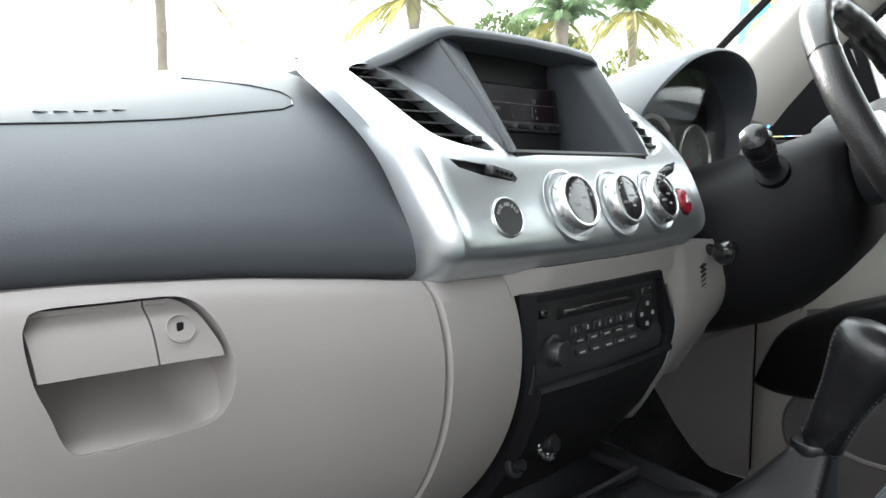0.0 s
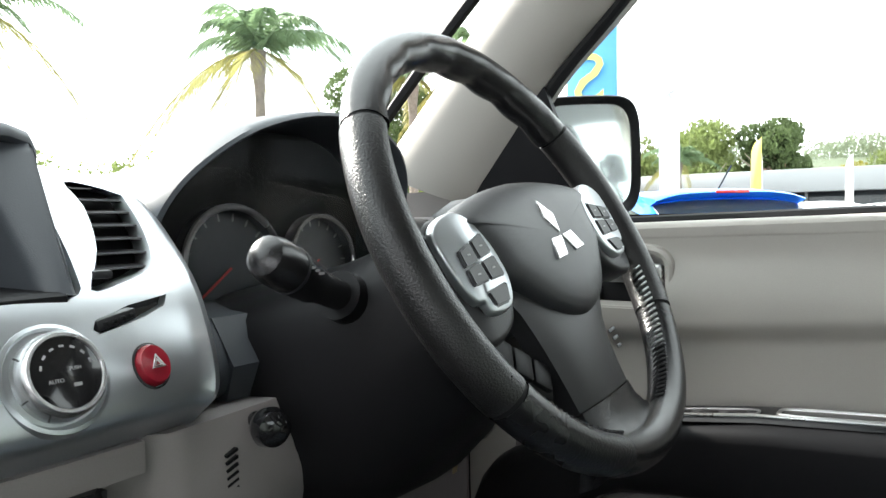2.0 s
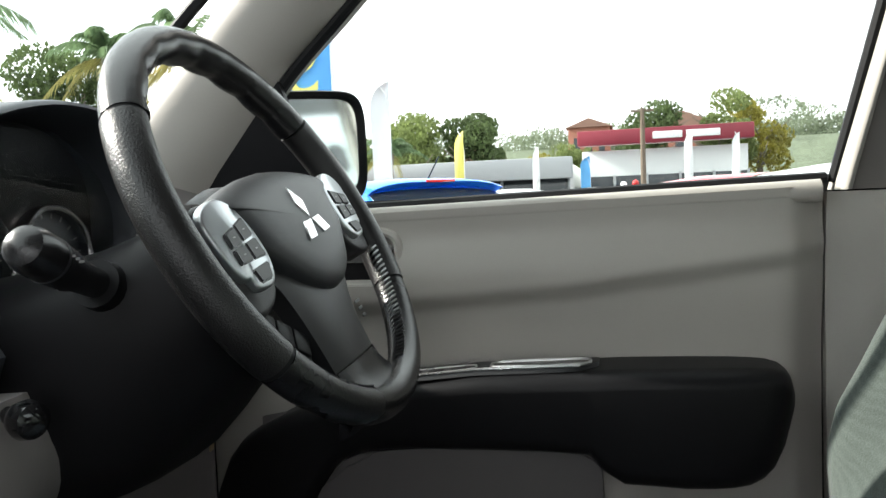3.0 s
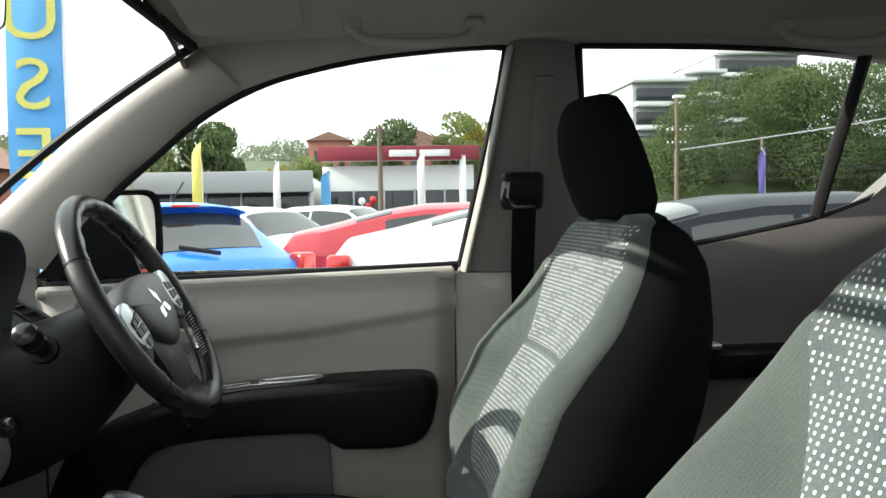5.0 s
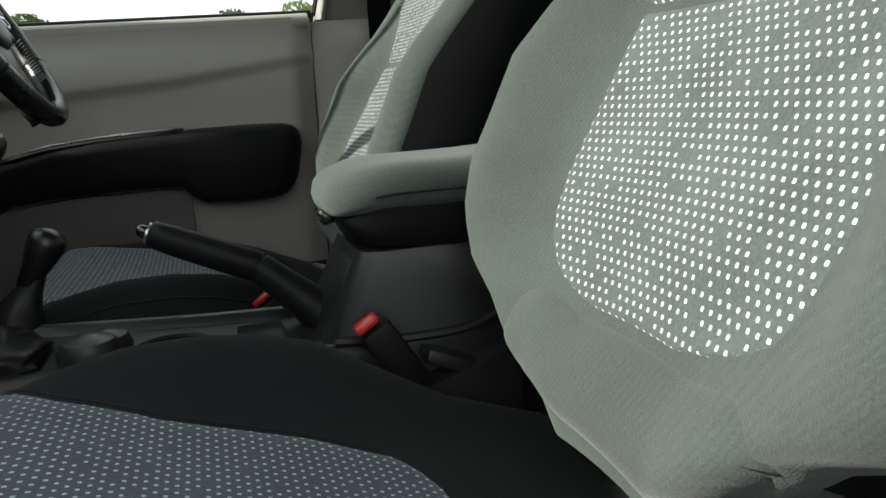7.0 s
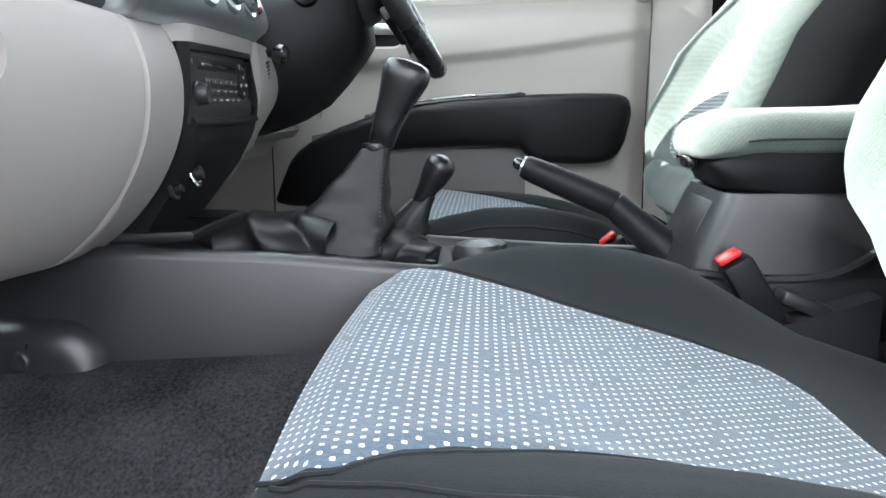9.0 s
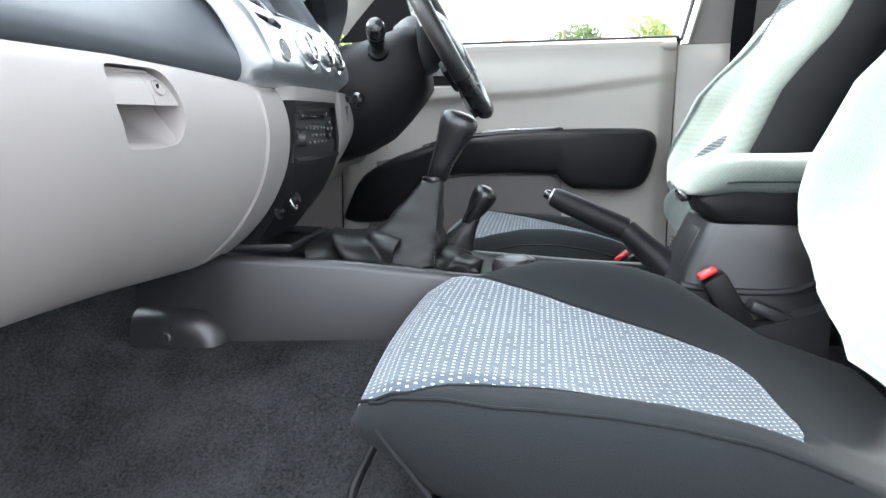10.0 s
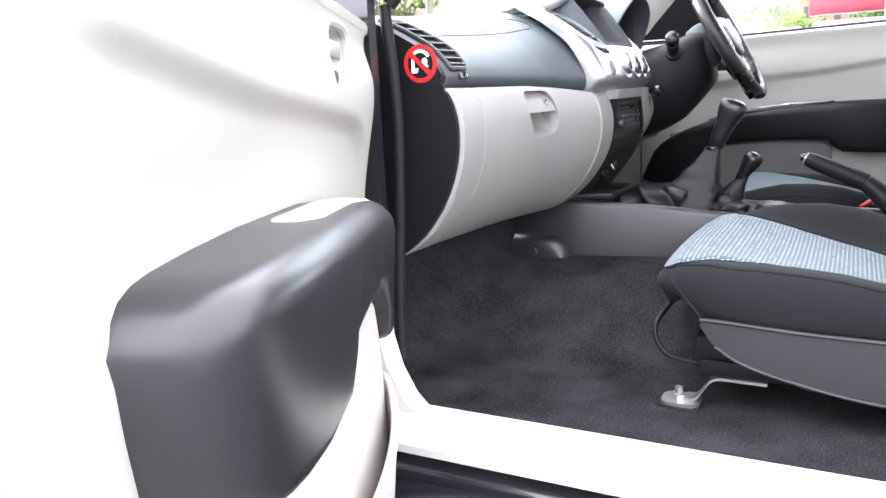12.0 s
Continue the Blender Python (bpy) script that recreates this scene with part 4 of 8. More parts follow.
# airbag door: a fine groove in the pad
def pad_point(x, k, lift=0.0):
    f = lip_bow(x)
    i = min(len(pad_a) - 2, int(k))
    t = k - i
    a = pad_a[i] + (pad_a[i + 1] - pad_a[i]) * t
    b = pad_b[i] + (pad_b[i + 1] - pad_b[i]) * t
    p = a + (b - a) * f
    return V(x, p[0], p[1] + lift)
bm = bmesh.new()
path = [pad_point(x, 19.6, 0.0003) for x in np.linspace(-0.60, -0.262, 24)]
path += [pad_point(-0.25, 19.2, 0.0003), pad_point(-0.244, 18.4, 0.0003), pad_point(-0.246, 17.4, 0.0003), pad_point(-0.262, 16, 0.0003), pad_point(-0.30, 13.5, 0.0003)]
tube(bm, path, 0.0008, 6)
part("airbag_outline", bm, M["black"], upper_pad)
bm = bmesh.new()
for k in range(5):
    box(bm, pad_point(-0.43 + 0.013 * k, 18.2, -0.0001), (0.009, 0.003, 0.0006))
part("embossed_mark", bm, M["pad"], upper_pad)


# lower dash: glovebox side
LOW = [(-0.004, 0.556), (-0.016, 0.545), (-0.026, 0.520), (-0.030, 0.490), (-0.026, 0.450), (-0.012, 0.410), (0.012, 0.370), (0.045, 0.334), (0.085, 0.306), (0.125, 0.300)]
low_c = cr(LOW, 4)


def lip_y(x):
    return 0.372 + 0.064 * lip_bow(x)


def low_section(x, lift=0.0, back=0.18, drop=1.0):
    y0 = lip_y(x)
    up = lip_rise(x)
    front = [V(x, y0 + a[0] - lift, 0.556 + (a[1] - 0.556) * drop + up * smooth01((a[1] - 0.3) / 0.25)) for a in low_c]
    return front + [V(x, y0 + back, front[-1].z), V(x, y0 + back, front[0].z - 0.002)]


def low_piece(name, x0, x1, n, material, label="", lift=0.0, round_l=True, round_r=True):
    bm = bmesh.new()
    secs = []
    for i, x in enumerate(np.linspace(x0, x1, n)):
        secs.append(low_section(x, lift))
    if round_l:
        secs = [[p + V(0.0, 0.005, 0) if k < len(low_c) else p for k, p in enumerate(low_section(x0 - 0.0025, lift))]] + secs
    if round_r:
        secs = secs + [[p + V(0.0, 0.005, 0) if k < len(low_c) else p for k, p in enumerate(low_section(x1 + 0.0025, lift))]]
    loft(bm, secs)
    return part(name, bm, material, dash, label, sharp=60)


low_piece("end_moulding", -0.724, -0.652, 8, M["beige"], lift=0.001)
lid = low_piece("glovebox_lid", -0.6455, -0.2105, 34, M["beige"], "warm grey glovebox lid")
low_piece("side_moulding", -0.2040, -0.120, 8, M["beige"], lift=0.001, round_r=False)
cut = bmesh.new()
HX = 0.004      # handle's place along the lid
edge = [(-0.4845, 0.523), (-0.4868, 0.545), (-0.4845, 0.5555), (-0.476, 0.5620), (-0.44, 0.5624), (-0.405, 0.5622), (-0.392, 0.5595), (-0.383, 0.552), (-0.3745, 0.536), (-0.3705, 0.520), (-0.3705, 0.505), (-0.376, 0.491), (-0.388, 0.4815), (-0.42, 0.478), (-0.455, 0.4775), (-0.466, 0.480), (-0.472, 0.488), (-0.478, 0.505)]
pocket = [tuple(q) for q in cr(edge[-2:] + edge + edge[:2], 4)][8:8 + 4 * len(edge)]
prism(cut, [V(x + HX, 0.30, z) for x, z in pocket], (0, 0.175, 0))
carve(lid, [cut])

def surf_y(x, z):
    """Front of the lower dash at a height, glovebox side."""
    zs = [p[1] for p in low_c][::-1]
    ys = [p[0] for p in low_c][::-1]
    return lip_y(x) + float(np.interp(z, zs, ys))


def flap(left, right, zs, out):
    """A plate bent to the lid between two edges that follow the height."""
    bm = bmesh.new()
    shell(bm, [[V(x, surf_y(x, z) - out, z) for x in np.linspace(left(z), right(z), 10)] for z in zs], (0, 0.012, 0))
    return bm


FZ = list(np.linspace(0.523, 0.550, 6)) + [0.5535, 0.5565, 0.5585, 0.5595]
FL = lambda z: HX + lerp(z, [0.523, 0.550, 0.5565, 0.5595], [-0.4820, -0.4838, -0.4800, -0.4740])
FR = lambda z: HX + lerp(z, [0.523, 0.530, 0.552, 0.5575, 0.5595], [-0.3755, -0.3765, -0.3865, -0.3935, -0.4000])
h = part("glovebox_handle", flap(FL, lambda z: HX - 0.4165, FZ, 0.0015), M["beige"], lid, "warm grey pull flap")
part("lock_plate", flap(lambda z: HX - 0.4150, FR, FZ, 0.0010), M["beige"], lid)
bm = bmesh.new()
shell(bm, [[V(x, max(surf_y(x, z) + 0.003, lerp(z, [0.474, 0.482, 0.49, 0.50, 0.515, 0.53, 0.56], [0.372, 0.396, 0.416, 0.432, 0.446, 0.453, 0.456]) - 0.034 * smooth01((abs(x + 0.426) - 0.034) / 0.028)), z) for x in np.linspace(-0.488, -0.362, 26)] for z in np.linspace(0.474, 0.565, 22)], (0, 0.01, 0))
part("handle_recess", bm, M["beige"], lid)
LN = V((surf_y(-0.391, 0.542) - surf_y(-0.399, 0.542)) / 0.008, -1, (surf_y(-0.395, 0.546) - surf_y(-0.395, 0.538)) / 0.008).normalized()
bm = bmesh.new()
lathe(bm, [(0.0095, -0.002), (0.0095, 0.0012), (0.0085, 0.0016), (0.0078, -0.0012), (0.0, -0.0012)], facing(V(-0.395, surf_y(-0.395, 0.542) - 0.001, 0.542), LN), 28)
lk = part("glovebox_lock", bm, M["beige"], lid, "small recessed key lock")
bm = bmesh.new()
box(bm, (-0.395, surf_y(-0.395, 0.542) - 0.0006, 0.542), (0.0046, 0.002, 0.0080), 0.0009)
part("keyhole", bm, M["black"], lid)

# end of the dash, seen with the door open
bm = bmesh.new()
prof = [(p.y, p.z) for p in pad_section(-0.72)[:len(pad_a) - 4]][8:]
prof += [(p.y + 0.006, p.z) for p in low_section(-0.72)[1:len(low_c)]]
prof += [(0.66, 0.31), (0.78, 0.40), (0.80, 0.70)]
prism(bm, [V(-0.7235, y, z) for y, z in prof], (-0.012, 0, 0))
bmesh.ops.bevel(bm, geom=[e for e in bm.edges if all(v.co.x < -0.73 for v in e.verts)], offset=0.004, segments=2, affect="EDGES")
end = part("end_panel", bm, M["black"], dash, "black dashboard end panel")
bm = bmesh.new()
lathe(bm, [(0.0290, 0), (0.0290, 0.0008), (0.0222, 0.0008), (0.0222, 0.0003), (0, 0.0003)], facing((-0.7356, 0.470, 0.613), (-1, 0, 0)), 40)
st = part("warning_sticker", bm, M["red"], end, "round red and white no rear-facing child seat sticker")
bm = bmesh.new()
lathe(bm, [(0.0221, 0), (0.0221, 0.0007), (0, 0.0007)], facing((-0.7358, 0.470, 0.613), (-1, 0, 0)), 40)
part("sticker_field", bm, M["black"], end)
SM = facing((-0.7366, 0.470, 0.613), (-1, 0, 0)) @ Matrix.Diagonal((0.82, 0.82, 1, 1))
bm = bmesh.new()
prism(bm, [SM @ V(x, y, 0) for x, y in [(-0.019, -0.017), (-0.006, -0.017), (-0.004, -0.008), (-0.012, -0.008), (-0.012, 0.012), (-0.018, 0.012)]], SM.to_3x3() @ V(0, 0, 0.0005))
prism(bm, [SM @ V(0.010 + 0.006 * math.cos(a), 0.004 + 0.006 * math.sin(a), 0) for a in np.linspace(0, 6.28, 12, endpoint=False)], SM.to_3x3() @ V(0, 0, 0.0005))
prism(bm, [SM @ V(x, y, 0) for x, y in [(0.002, -0.004), (0.016, -0.008), (0.018, -0.004), (0.006, 0.002)]], SM.to_3x3() @ V(0, 0, 0.0005))
g = [(0.024 * math.cos(a), 0.002 + 0.024 * math.sin(a)) for a in np.linspace(0.5, 2.2, 12)] + [(0.018 * math.cos(a), 0.002 + 0.018 * math.sin(a)) for a in np.linspace(2.2, 0.5, 12)]
prism(bm, [SM @ V(x, y, 0) for x, y in g], SM.to_3x3() @ V(0, 0, 0.0005))
part("sticker_symbol", bm, M["white"], end)
bm = bmesh.new()
prism(bm, [SM @ V(x, y, 0.0006) for x, y in [(-0.0235, 0.0165), (-0.0175, 0.0225), (0.0235, -0.0165), (0.0175, -0.0225)]], SM.to_3x3() @ V(0, 0, 0.0005))
part("sticker_bar", bm, M["red"], end)


# outer vent on the passenger side: a leaf-shaped bezel with slats, and its wheel
def side_vent(s):
    n = 7
    bez = bmesh.new()
    ks = np.linspace(15.5, 31, 20)
    ring = [pad_point(-0.700, k, 0.003) for k in ks] + [pad_point(-0.640 - 0.012 * abs((k - 23) / 8) ** 2, k, 0.003) for k in ks[::-1]]
    if s > 0:
        ring = [V(-p.x, p.y, p.z) for p in ring]
    tube(bez, ring, 0.0045, 8, loop=True)
    v = part("side_vent", bez, M["char"], dash, "charcoal vent bezel")
    bm = bmesh.new()
    g = [[pad_point(x, k, 0.0012) for x in np.linspace(-0.698, -0.645, 4)] for k in ks]
    if s > 0:
        g = [[V(-p.x, p.y, p.z) for p in r] for r in g]
    shell(bm, g, (0, 0.004, -0.004))
    part("vent_mouth", bm, M["rubber"], v)
    for k in np.linspace(17, 29.6, n):
        bm = bmesh.new()
        a, b = pad_point(-0.698, k, 0.004), pad_point(-0.645, k, 0.004)
        if s > 0:
            a.x, b.x = -a.x, -b.x
        tube(bm, [a, b], 0.0024, 6, flat=2.0)
        part("slat", bm, M["char"], v)
    bm = bmesh.new()
    c = pad_point(-0.668, 34.6, 0.0)
    lathe(bm, [(0.011, -0.005), (0.0125, 0), (0.011, 0.005)], facing((c.x if s < 0 else -c.x, c.y - 0.002, c.z), (0.0, 0.25, 1)), 20, sy=0.6)
    part("vent_wheel", bm, M["gloss"], v)


side_vent(-1)

# silver centre panel
ZS = [0.552, 0.556, 0.563, 0.575, 0.592, 0.62, 0.655, 0.69, 0.72, 0.742, 0.752]
YS = [0.3545, 0.3470, 0.3390, 0.3262, 0.3255, 0.337, 0.358, 0.395, 0.438, 0.486, 0.535]
curve_yz = cr(list(zip(YS, ZS)), 5)


def panel_y(x, z):
    return float(np.interp(z, [p[1] for p in curve_yz], [p[0] for p in curve_yz])) + 0.35 * x * x


def panel_half(z):
    return lerp(z, [0.552, 0.58, 0.62, 0.67, 0.705, 0.722, 0.735, 0.745, 0.755], [0.207, 0.214, 0.220, 0.226, 0.232, 0.232, 0.222, 0.200, 0.170])


bm = bmesh.new()
grid = []
for p in curve_yz:
    h = panel_half(p[1])
    row = []
    for u in np.linspace(-1, 1, 57):
        x = u * h
        edge = max(0.0, (abs(u) - 0.955) / 0.045)
        ridge = 0.004 * math.exp(-((abs(u) - 0.93) / 0.025) ** 2)
        row.append(V(x, p[0] + 0.35 * x * x + 0.014 * edge ** 2 - ridge, p[1]))
    grid.append(row)
shell(bm, grid, (0, 0.018, -0.002))
panel = part("centre_panel", bm, M["silver"], dash, "satin silver painted centre panel", sharp=50)
leaf = [(-0.210, 0.722), (-0.195, 0.729), (-0.172, 0.732), (-0.166, 0.712), (-0.150, 0.682), (-0.128, 0.6565), (-0.153, 0.659), (-0.179, 0.666), (-0.190, 0.675), (-0.200, 0.694)]
leaf = [tuple(p) for p in cr(leaf + leaf[:1], 3)[:-1]]
cuts = []
for s in (1, -1):
    c = bmesh.new()
    prism(c, [V(x * s, 0.30, z) for x, z in leaf], (0, 0.30, 0))
    cuts.append(c)
c = bmesh.new()
prism(c, [V(x, 0.30, z) for x, z in [(-0.106, 0.6545), (-0.112, 0.653), (0.112, 0.653), (0.118, 0.6545), (0.122, 0.658), (0.150, 0.78), (-0.150, 0.78), (-0.118, 0.658)]], (0, 0.30, 0))
cuts.append(c)
slot = [(-0.184, 0.649), (-0.150, 0.645), (-0.122, 0.638), (-0.119, 0.633), (-0.123, 0.630), (-0.157, 0.636), (-0.178, 0.642)]
for s in (1, -1):
    c = bmesh.new()
    prism(c, [V(x * s, 0.30, z) for x, z in slot], (0, 0.30, 0))
    cuts.append(c)
carve(panel, cuts)
for s in (1, -1):
    # vent: dark mouth, slats, thumb wheel
    bm = bmesh.new()
    shell(bm, [[V(s * x, panel_y(x, z) + 0.024, z) for x in np.linspace(-0.215, -0.12, 8)] for z in np.linspace(0.648, 0.738, 8)], (0, 0.01, 0))
    part("vent_mouth", bm, M["rubber"], panel)
    for z in np.linspace(0.668, 0.727, 7):
        lo = lerp(z, [0.657, 0.666, 0.675, 0.694, 0.722, 0.73], [-0.135, -0.180, -0.191, -0.201, -0.212, -0.20])
        hi = lerp(z, [0.657, 0.682, 0.712, 0.732], [-0.127, -0.149, -0.165, -0.171])
        bm = bmesh.new()
        loft(bm, [[V(s * x, panel_y(x, z) + dy, z + dz) for dy, dz in ((0.0050, 0.0), (0.0054, 0.0007), (0.020, 0.0026), (0.020, 0.0012), (0.0054, -0.0005))] for x in np.linspace(lo - 0.006, hi + 0.012, 6)])
        part("slat", bm, M["console"], panel)
    bm = bmesh.new()
    box(bm, (s * -0.142, panel_y(0.142, 0.668) + 0.001, 0.6655), (0.014, 0.012, 0.006), 0.002)
    part("vent_tab", bm, M["char"], panel)
    # slot with its slider
    bm = bmesh.new()
    shell(bm, [[V(s * x, panel_y(x, z) + 0.007, z) for x in np.linspace(-0.19, -0.115, 6)] for z in np.linspace(0.626, 0.654, 3)], (0, 0.004, 0))
    part("slot_back", bm, M["gloss"], panel)
    bm = bmesh.new()
    box(bm, (s * -0.136, panel_y(0.136, 0.638) + 0.001, 0.6375), (0.028, 0.010, 0.008), 0.002, 2, (0, s * 12, 0))
    sl = part("slider", bm, M["char"], panel)
    for k in range(4):
        bm = bmesh.new()
        box(bm, (s * (-0.145 + 0.006 * k), panel_y(0.136, 0.638) - 0.005, 0.6393 - 0.0012 * k), (0.003, 0.002, 0.003), 0.0006)
        part("slider_rib", bm, M["black"], panel)


def on_panel(x, z, lift=0.0):
    e = 0.003
    n = V(-(panel_y(x + e, z) - panel_y(x - e, z)) / (2 * e), 1, -(panel_y(x, z + e) - panel_y(x, z - e)) / (2 * e)).normalized() * -1
    return facing(V(x, panel_y(x, z), z) + n * lift, n), n


ICONS = ["fan", "auto", "temp"]
for k, x in enumerate((-0.0635, 0.012, 0.087)):
    m, n = on_panel(x, 0.610)
    axis = facing(V(x, panel_y(x, 0.610), 0.610), (n + V(0, -0.15, 0.02)).normalized()) @ Matrix.Diagonal((0.80, 0.80, 0.58, 1))
    bm = bmesh.new()
    lathe(bm, [(0.0345, -0.006), (0.0335, 0.0002), (0.0310, 0.0010), (0.0285, -0.003), (0.025, -0.006)], m, 40)
    part("knob_dish", bm, M["silver"], panel)
    bm = bmesh.new()
    lathe(bm, [(0.033, -0.004), (0.0325, 0.012), (0.0315, 0.019), (0.0295, 0.0225), (0.0272, 0.0225), (0.0262, 0.0195), (0.0, 0.0195)], axis, 48)
    kn = part("control_knob", bm, M["satin"], panel, "round satin silver climate knob")
    bm = bmesh.new()
    lathe(bm, [(0.0262, 0.0190), (0.0262, 0.0206), (0.020, 0.0216), (0.0, 0.0220)], axis, 40)
    part("knob_face", bm, M["gloss"], panel, "gloss black knob face with white symbols")
    for a in np.linspace(0.3, 2.84, 7):
        bm = bmesh.new()
        absorb(bm, box(bmesh.new(), (0, 0, 0), (0.0036, 0.0017, 0.0005)), axis @ pose(0.0195 * math.cos(a), 0.0195 * math.sin(a), 0.0219, 0, 0, math.degrees(a) - 90))
        part("scale_mark", bm, M["grey_print"], panel)
    bm = bmesh.new()
    absorb(bm, box(bmesh.new(), (0, 0, 0), (0.006, 0.0026, 0.0005)), axis @ pose(0.005, -0.010, 0.0221))
    part("scale_mark", bm, M["grey_print"], panel)
    writing("AUTO", axis @ pose(-0.010, -0.0055, 0.0220), 0.0042, M["grey_print"], panel)
    writing("PUSH", axis @ pose(0.006, 0.002, 0.0223), 0.0038, M["grey_print"], panel)
    for a in (150, 205, 240):
        bm = bmesh.new()
        absorb(bm, box(bmesh.new(), (0, 0, 0), (0.0065, 0.0012, 0.0012)), axis @ pose(0.0325 * math.cos(radians(a)), 0.0325 * math.sin(radians(a)), 0.010, 0, 0, a))
        part("knob_tick", bm, M["char"], panel)
# passenger airbag lamp
m, n = on_panel(-0.1465, 0.6025)
m = m @ Matrix.Diagonal((0.80, 0.80, 1, 1))
bm = bmesh.new()
lathe(bm, [(0.0212, -0.004), (0.0212, 0.0012), (0.0198, 0.0022), (0.0188, 0.0010), (0.0, 0.0010)], m, 40)
part("lamp_ring", bm, M["satin"], panel)
bm = bmesh.new()
lathe(bm, [(0.0190, 0.0), (0.0190, 0.0016), (0.0, 0.0018)], m, 36)
part("airbag_lamp", bm, M["char"], panel, "round dark passenger airbag warning lamp")
writing("PASS. AIR BAG", m @ pose(0, 0.0130, 0.0019), 0.0056, M["grey_print"], panel, bend=0.0138)
# hazard switch
m, n = on_panel(0.152, 0.606)
bm = bmesh.new()
lathe(bm, [(0.0140, -0.003), (0.0140, 0.0006), (0.0130, 0.0010), (0.0127, -0.001), (0.0, -0.001)], m, 36, sy=1.12)
part("hazard_rim", bm, M["char"], panel)
bm = bmesh.new()
lathe(bm, [(0.0125, -0.002), (0.0123, 0.0030), (0.0110, 0.0050), (0.0, 0.0058)], m, 36, sy=1.12)
part("hazard_switch", bm, M["hazard"], panel, "oval red hazard switch")
bm = bmesh.new()
tube(bm, [m @ V(0.0055 * math.cos(a), 0.0055 * math.sin(a), 0.0066) for a in (1.571, 3.665, 5.760)], 0.0008, 5, loop=True)
tube(bm, [m @ V(0.0028 * math.cos(a), 0.0028 * math.sin(a) - 0.0002, 0.0066) for a in (1.571, 3.665, 5.760)], 0.0006, 5, loop=True)
part("hazard_symbol", bm, M["white"], panel)

# hooded information screen
bm = bmesh.new()
secs = []
for x, zt, yf in [(-0.176, 0.736, 0.475), (-0.160, 0.745, 0.452), (-0.140, 0.7585, 0.436), (-0.126, 0.766, 0.430), (-0.112, 0.7695, 0.428), (-0.06, 0.7715, 0.426), (0.0, 0.772, 0.425), (0.06, 0.7715, 0.426), (0.112, 0.769, 0.428), (0.128, 0.765, 0.432), (0.134, 0.758, 0.437), (0.142, 0.748, 0.452), (0.156, 0.738, 0.48)]:
    secs.append([V(x, yf + 0.004, zt - 0.013), V(x, yf, zt - 0.010), V(x, yf, zt - 0.006), V(x, yf + 0.005, zt - 0.001), V(x, yf + 0.02, zt), V(x, 0.54, zt + 0.003), V(x, 0.64, zt - 0.004), V(x, 0.72, min(zt - 0.015, 0.75)), V(x, 0.74, 0.73), V(x, 0.60, zt - 0.03), V(x, 0.52, zt - 0.016)])
loft(bm, secs)
hood = part("screen_hood", bm, M["pad"], dash, "slate grey hooded screen surround", sharp=50)
for s in (1, -1):
    rows = []
    for v in np.linspace(0, 1, 12):
        za = 0.653 + 0.090 * v
        A = V(s * (0.114 + 0.032 * v), panel_y(0.13, min(za, 0.745)) + 0.006, za)
        Bp = V(s * (0.112 + 0.014 * v ** 1.5), 0.358 + 0.074 * v ** 1.1, 0.655 + 0.102 * v)
        C = V(s * (0.102 - 0.012 * v), 0.363 + 0.079 * v, 0.6575 + 0.098 * v)
        D = V(s * 0.086, 0.478, 0.662 + 0.088 * v)
        rows.append([A, A.lerp(Bp, 0.6) + V(0, -0.002, 0), Bp, C, C.lerp(D, 0.15), C.lerp(D, 0.6), D])
    bm = bmesh.new()
    shell(bm, rows, (s * 0.004, 0.004, 0))
    part("hood_cheek", bm, M["pad"], hood, sharp=75)
bm = bmesh.new()
shell(bm, [[V(-0.109, 0.359, 0.6550), V(0, 0.3575, 0.6550), V(0.109, 0.359, 0.6550)], [V(-0.108, 0.362, 0.6575), V(0, 0.361, 0.6575), V(0.108, 0.362, 0.6575)], [V(-0.09, 0.47, 0.662), V(0, 0.47, 0.662), V(0.09, 0.47, 0.662)]], (0, 0, -0.004))
part("recess_floor", bm, M["black"], hood)
bm = bmesh.new()
shell(bm, [[V(-0.09, 0.462, 0.655), V(0.09, 0.462, 0.655)], [V(-0.09, 0.474, 0.760), V(0.09, 0.474, 0.760)]], (0, 0.006, 0))
part("recess_back", bm, M["black"], hood)
SCR = facing((0.0, 0.458, 0.708), (0, -1, 0.12))
bm = bmesh.new()
absorb(bm, box(bmesh.new(), (0, -0.014, 0), (0.170, 0.068, 0.006), 0.003), SCR)
scr = part("screen_frame", bm, M["black"], hood)
bm = bmesh.new()
absorb(bm, box(bmesh.new(), (0, -0.0005, 0.0036), (0.150, 0.035, 0.001)), SCR)
part("display", bm, M["lcd"], hood, "dark reddish monochrome display")
bm = bmesh.new()
absorb(bm, box(bmesh.new(), (0, -0.0245, 0.0045), (0.166, 0.011, 0.008), 0.002), SCR)
part("button_bar", bm, M["char"], hood)
for k in range(6):
    bm = bmesh.new()
    absorb(bm, box(bmesh.new(), (-0.066 + 0.0264 * k, -0.0245, 0.009), (0.016, 0.0048, 0.003), 0.0012), SCR)
    part("screen_button", bm, M["black"], hood)
bm = bmesh.new()
absorb(bm, box(bmesh.new(), (0, -0.0395, 0.0036), (0.160, 0.015, 0.001)), SCR)
part("card_slot", bm, M["rubber"], hood)
for text, x, y, s in (("9:45", -0.058, 0.0035, 0.0068), ("13", 0.040, 0.0035, 0.0064), ("FUEL ECONOMY", -0.038, -0.0068, 0.0058), ("AVG99.9L/100km", -0.038, -0.0140, 0.0048), ("0", 0.042, -0.0068, 0.0045), ("50", 0.043, -0.0140, 0.0045)):
    writing(text, SCR @ pose(x, y, 0.0043), s, M["lit"], hood, depth=0.0001)
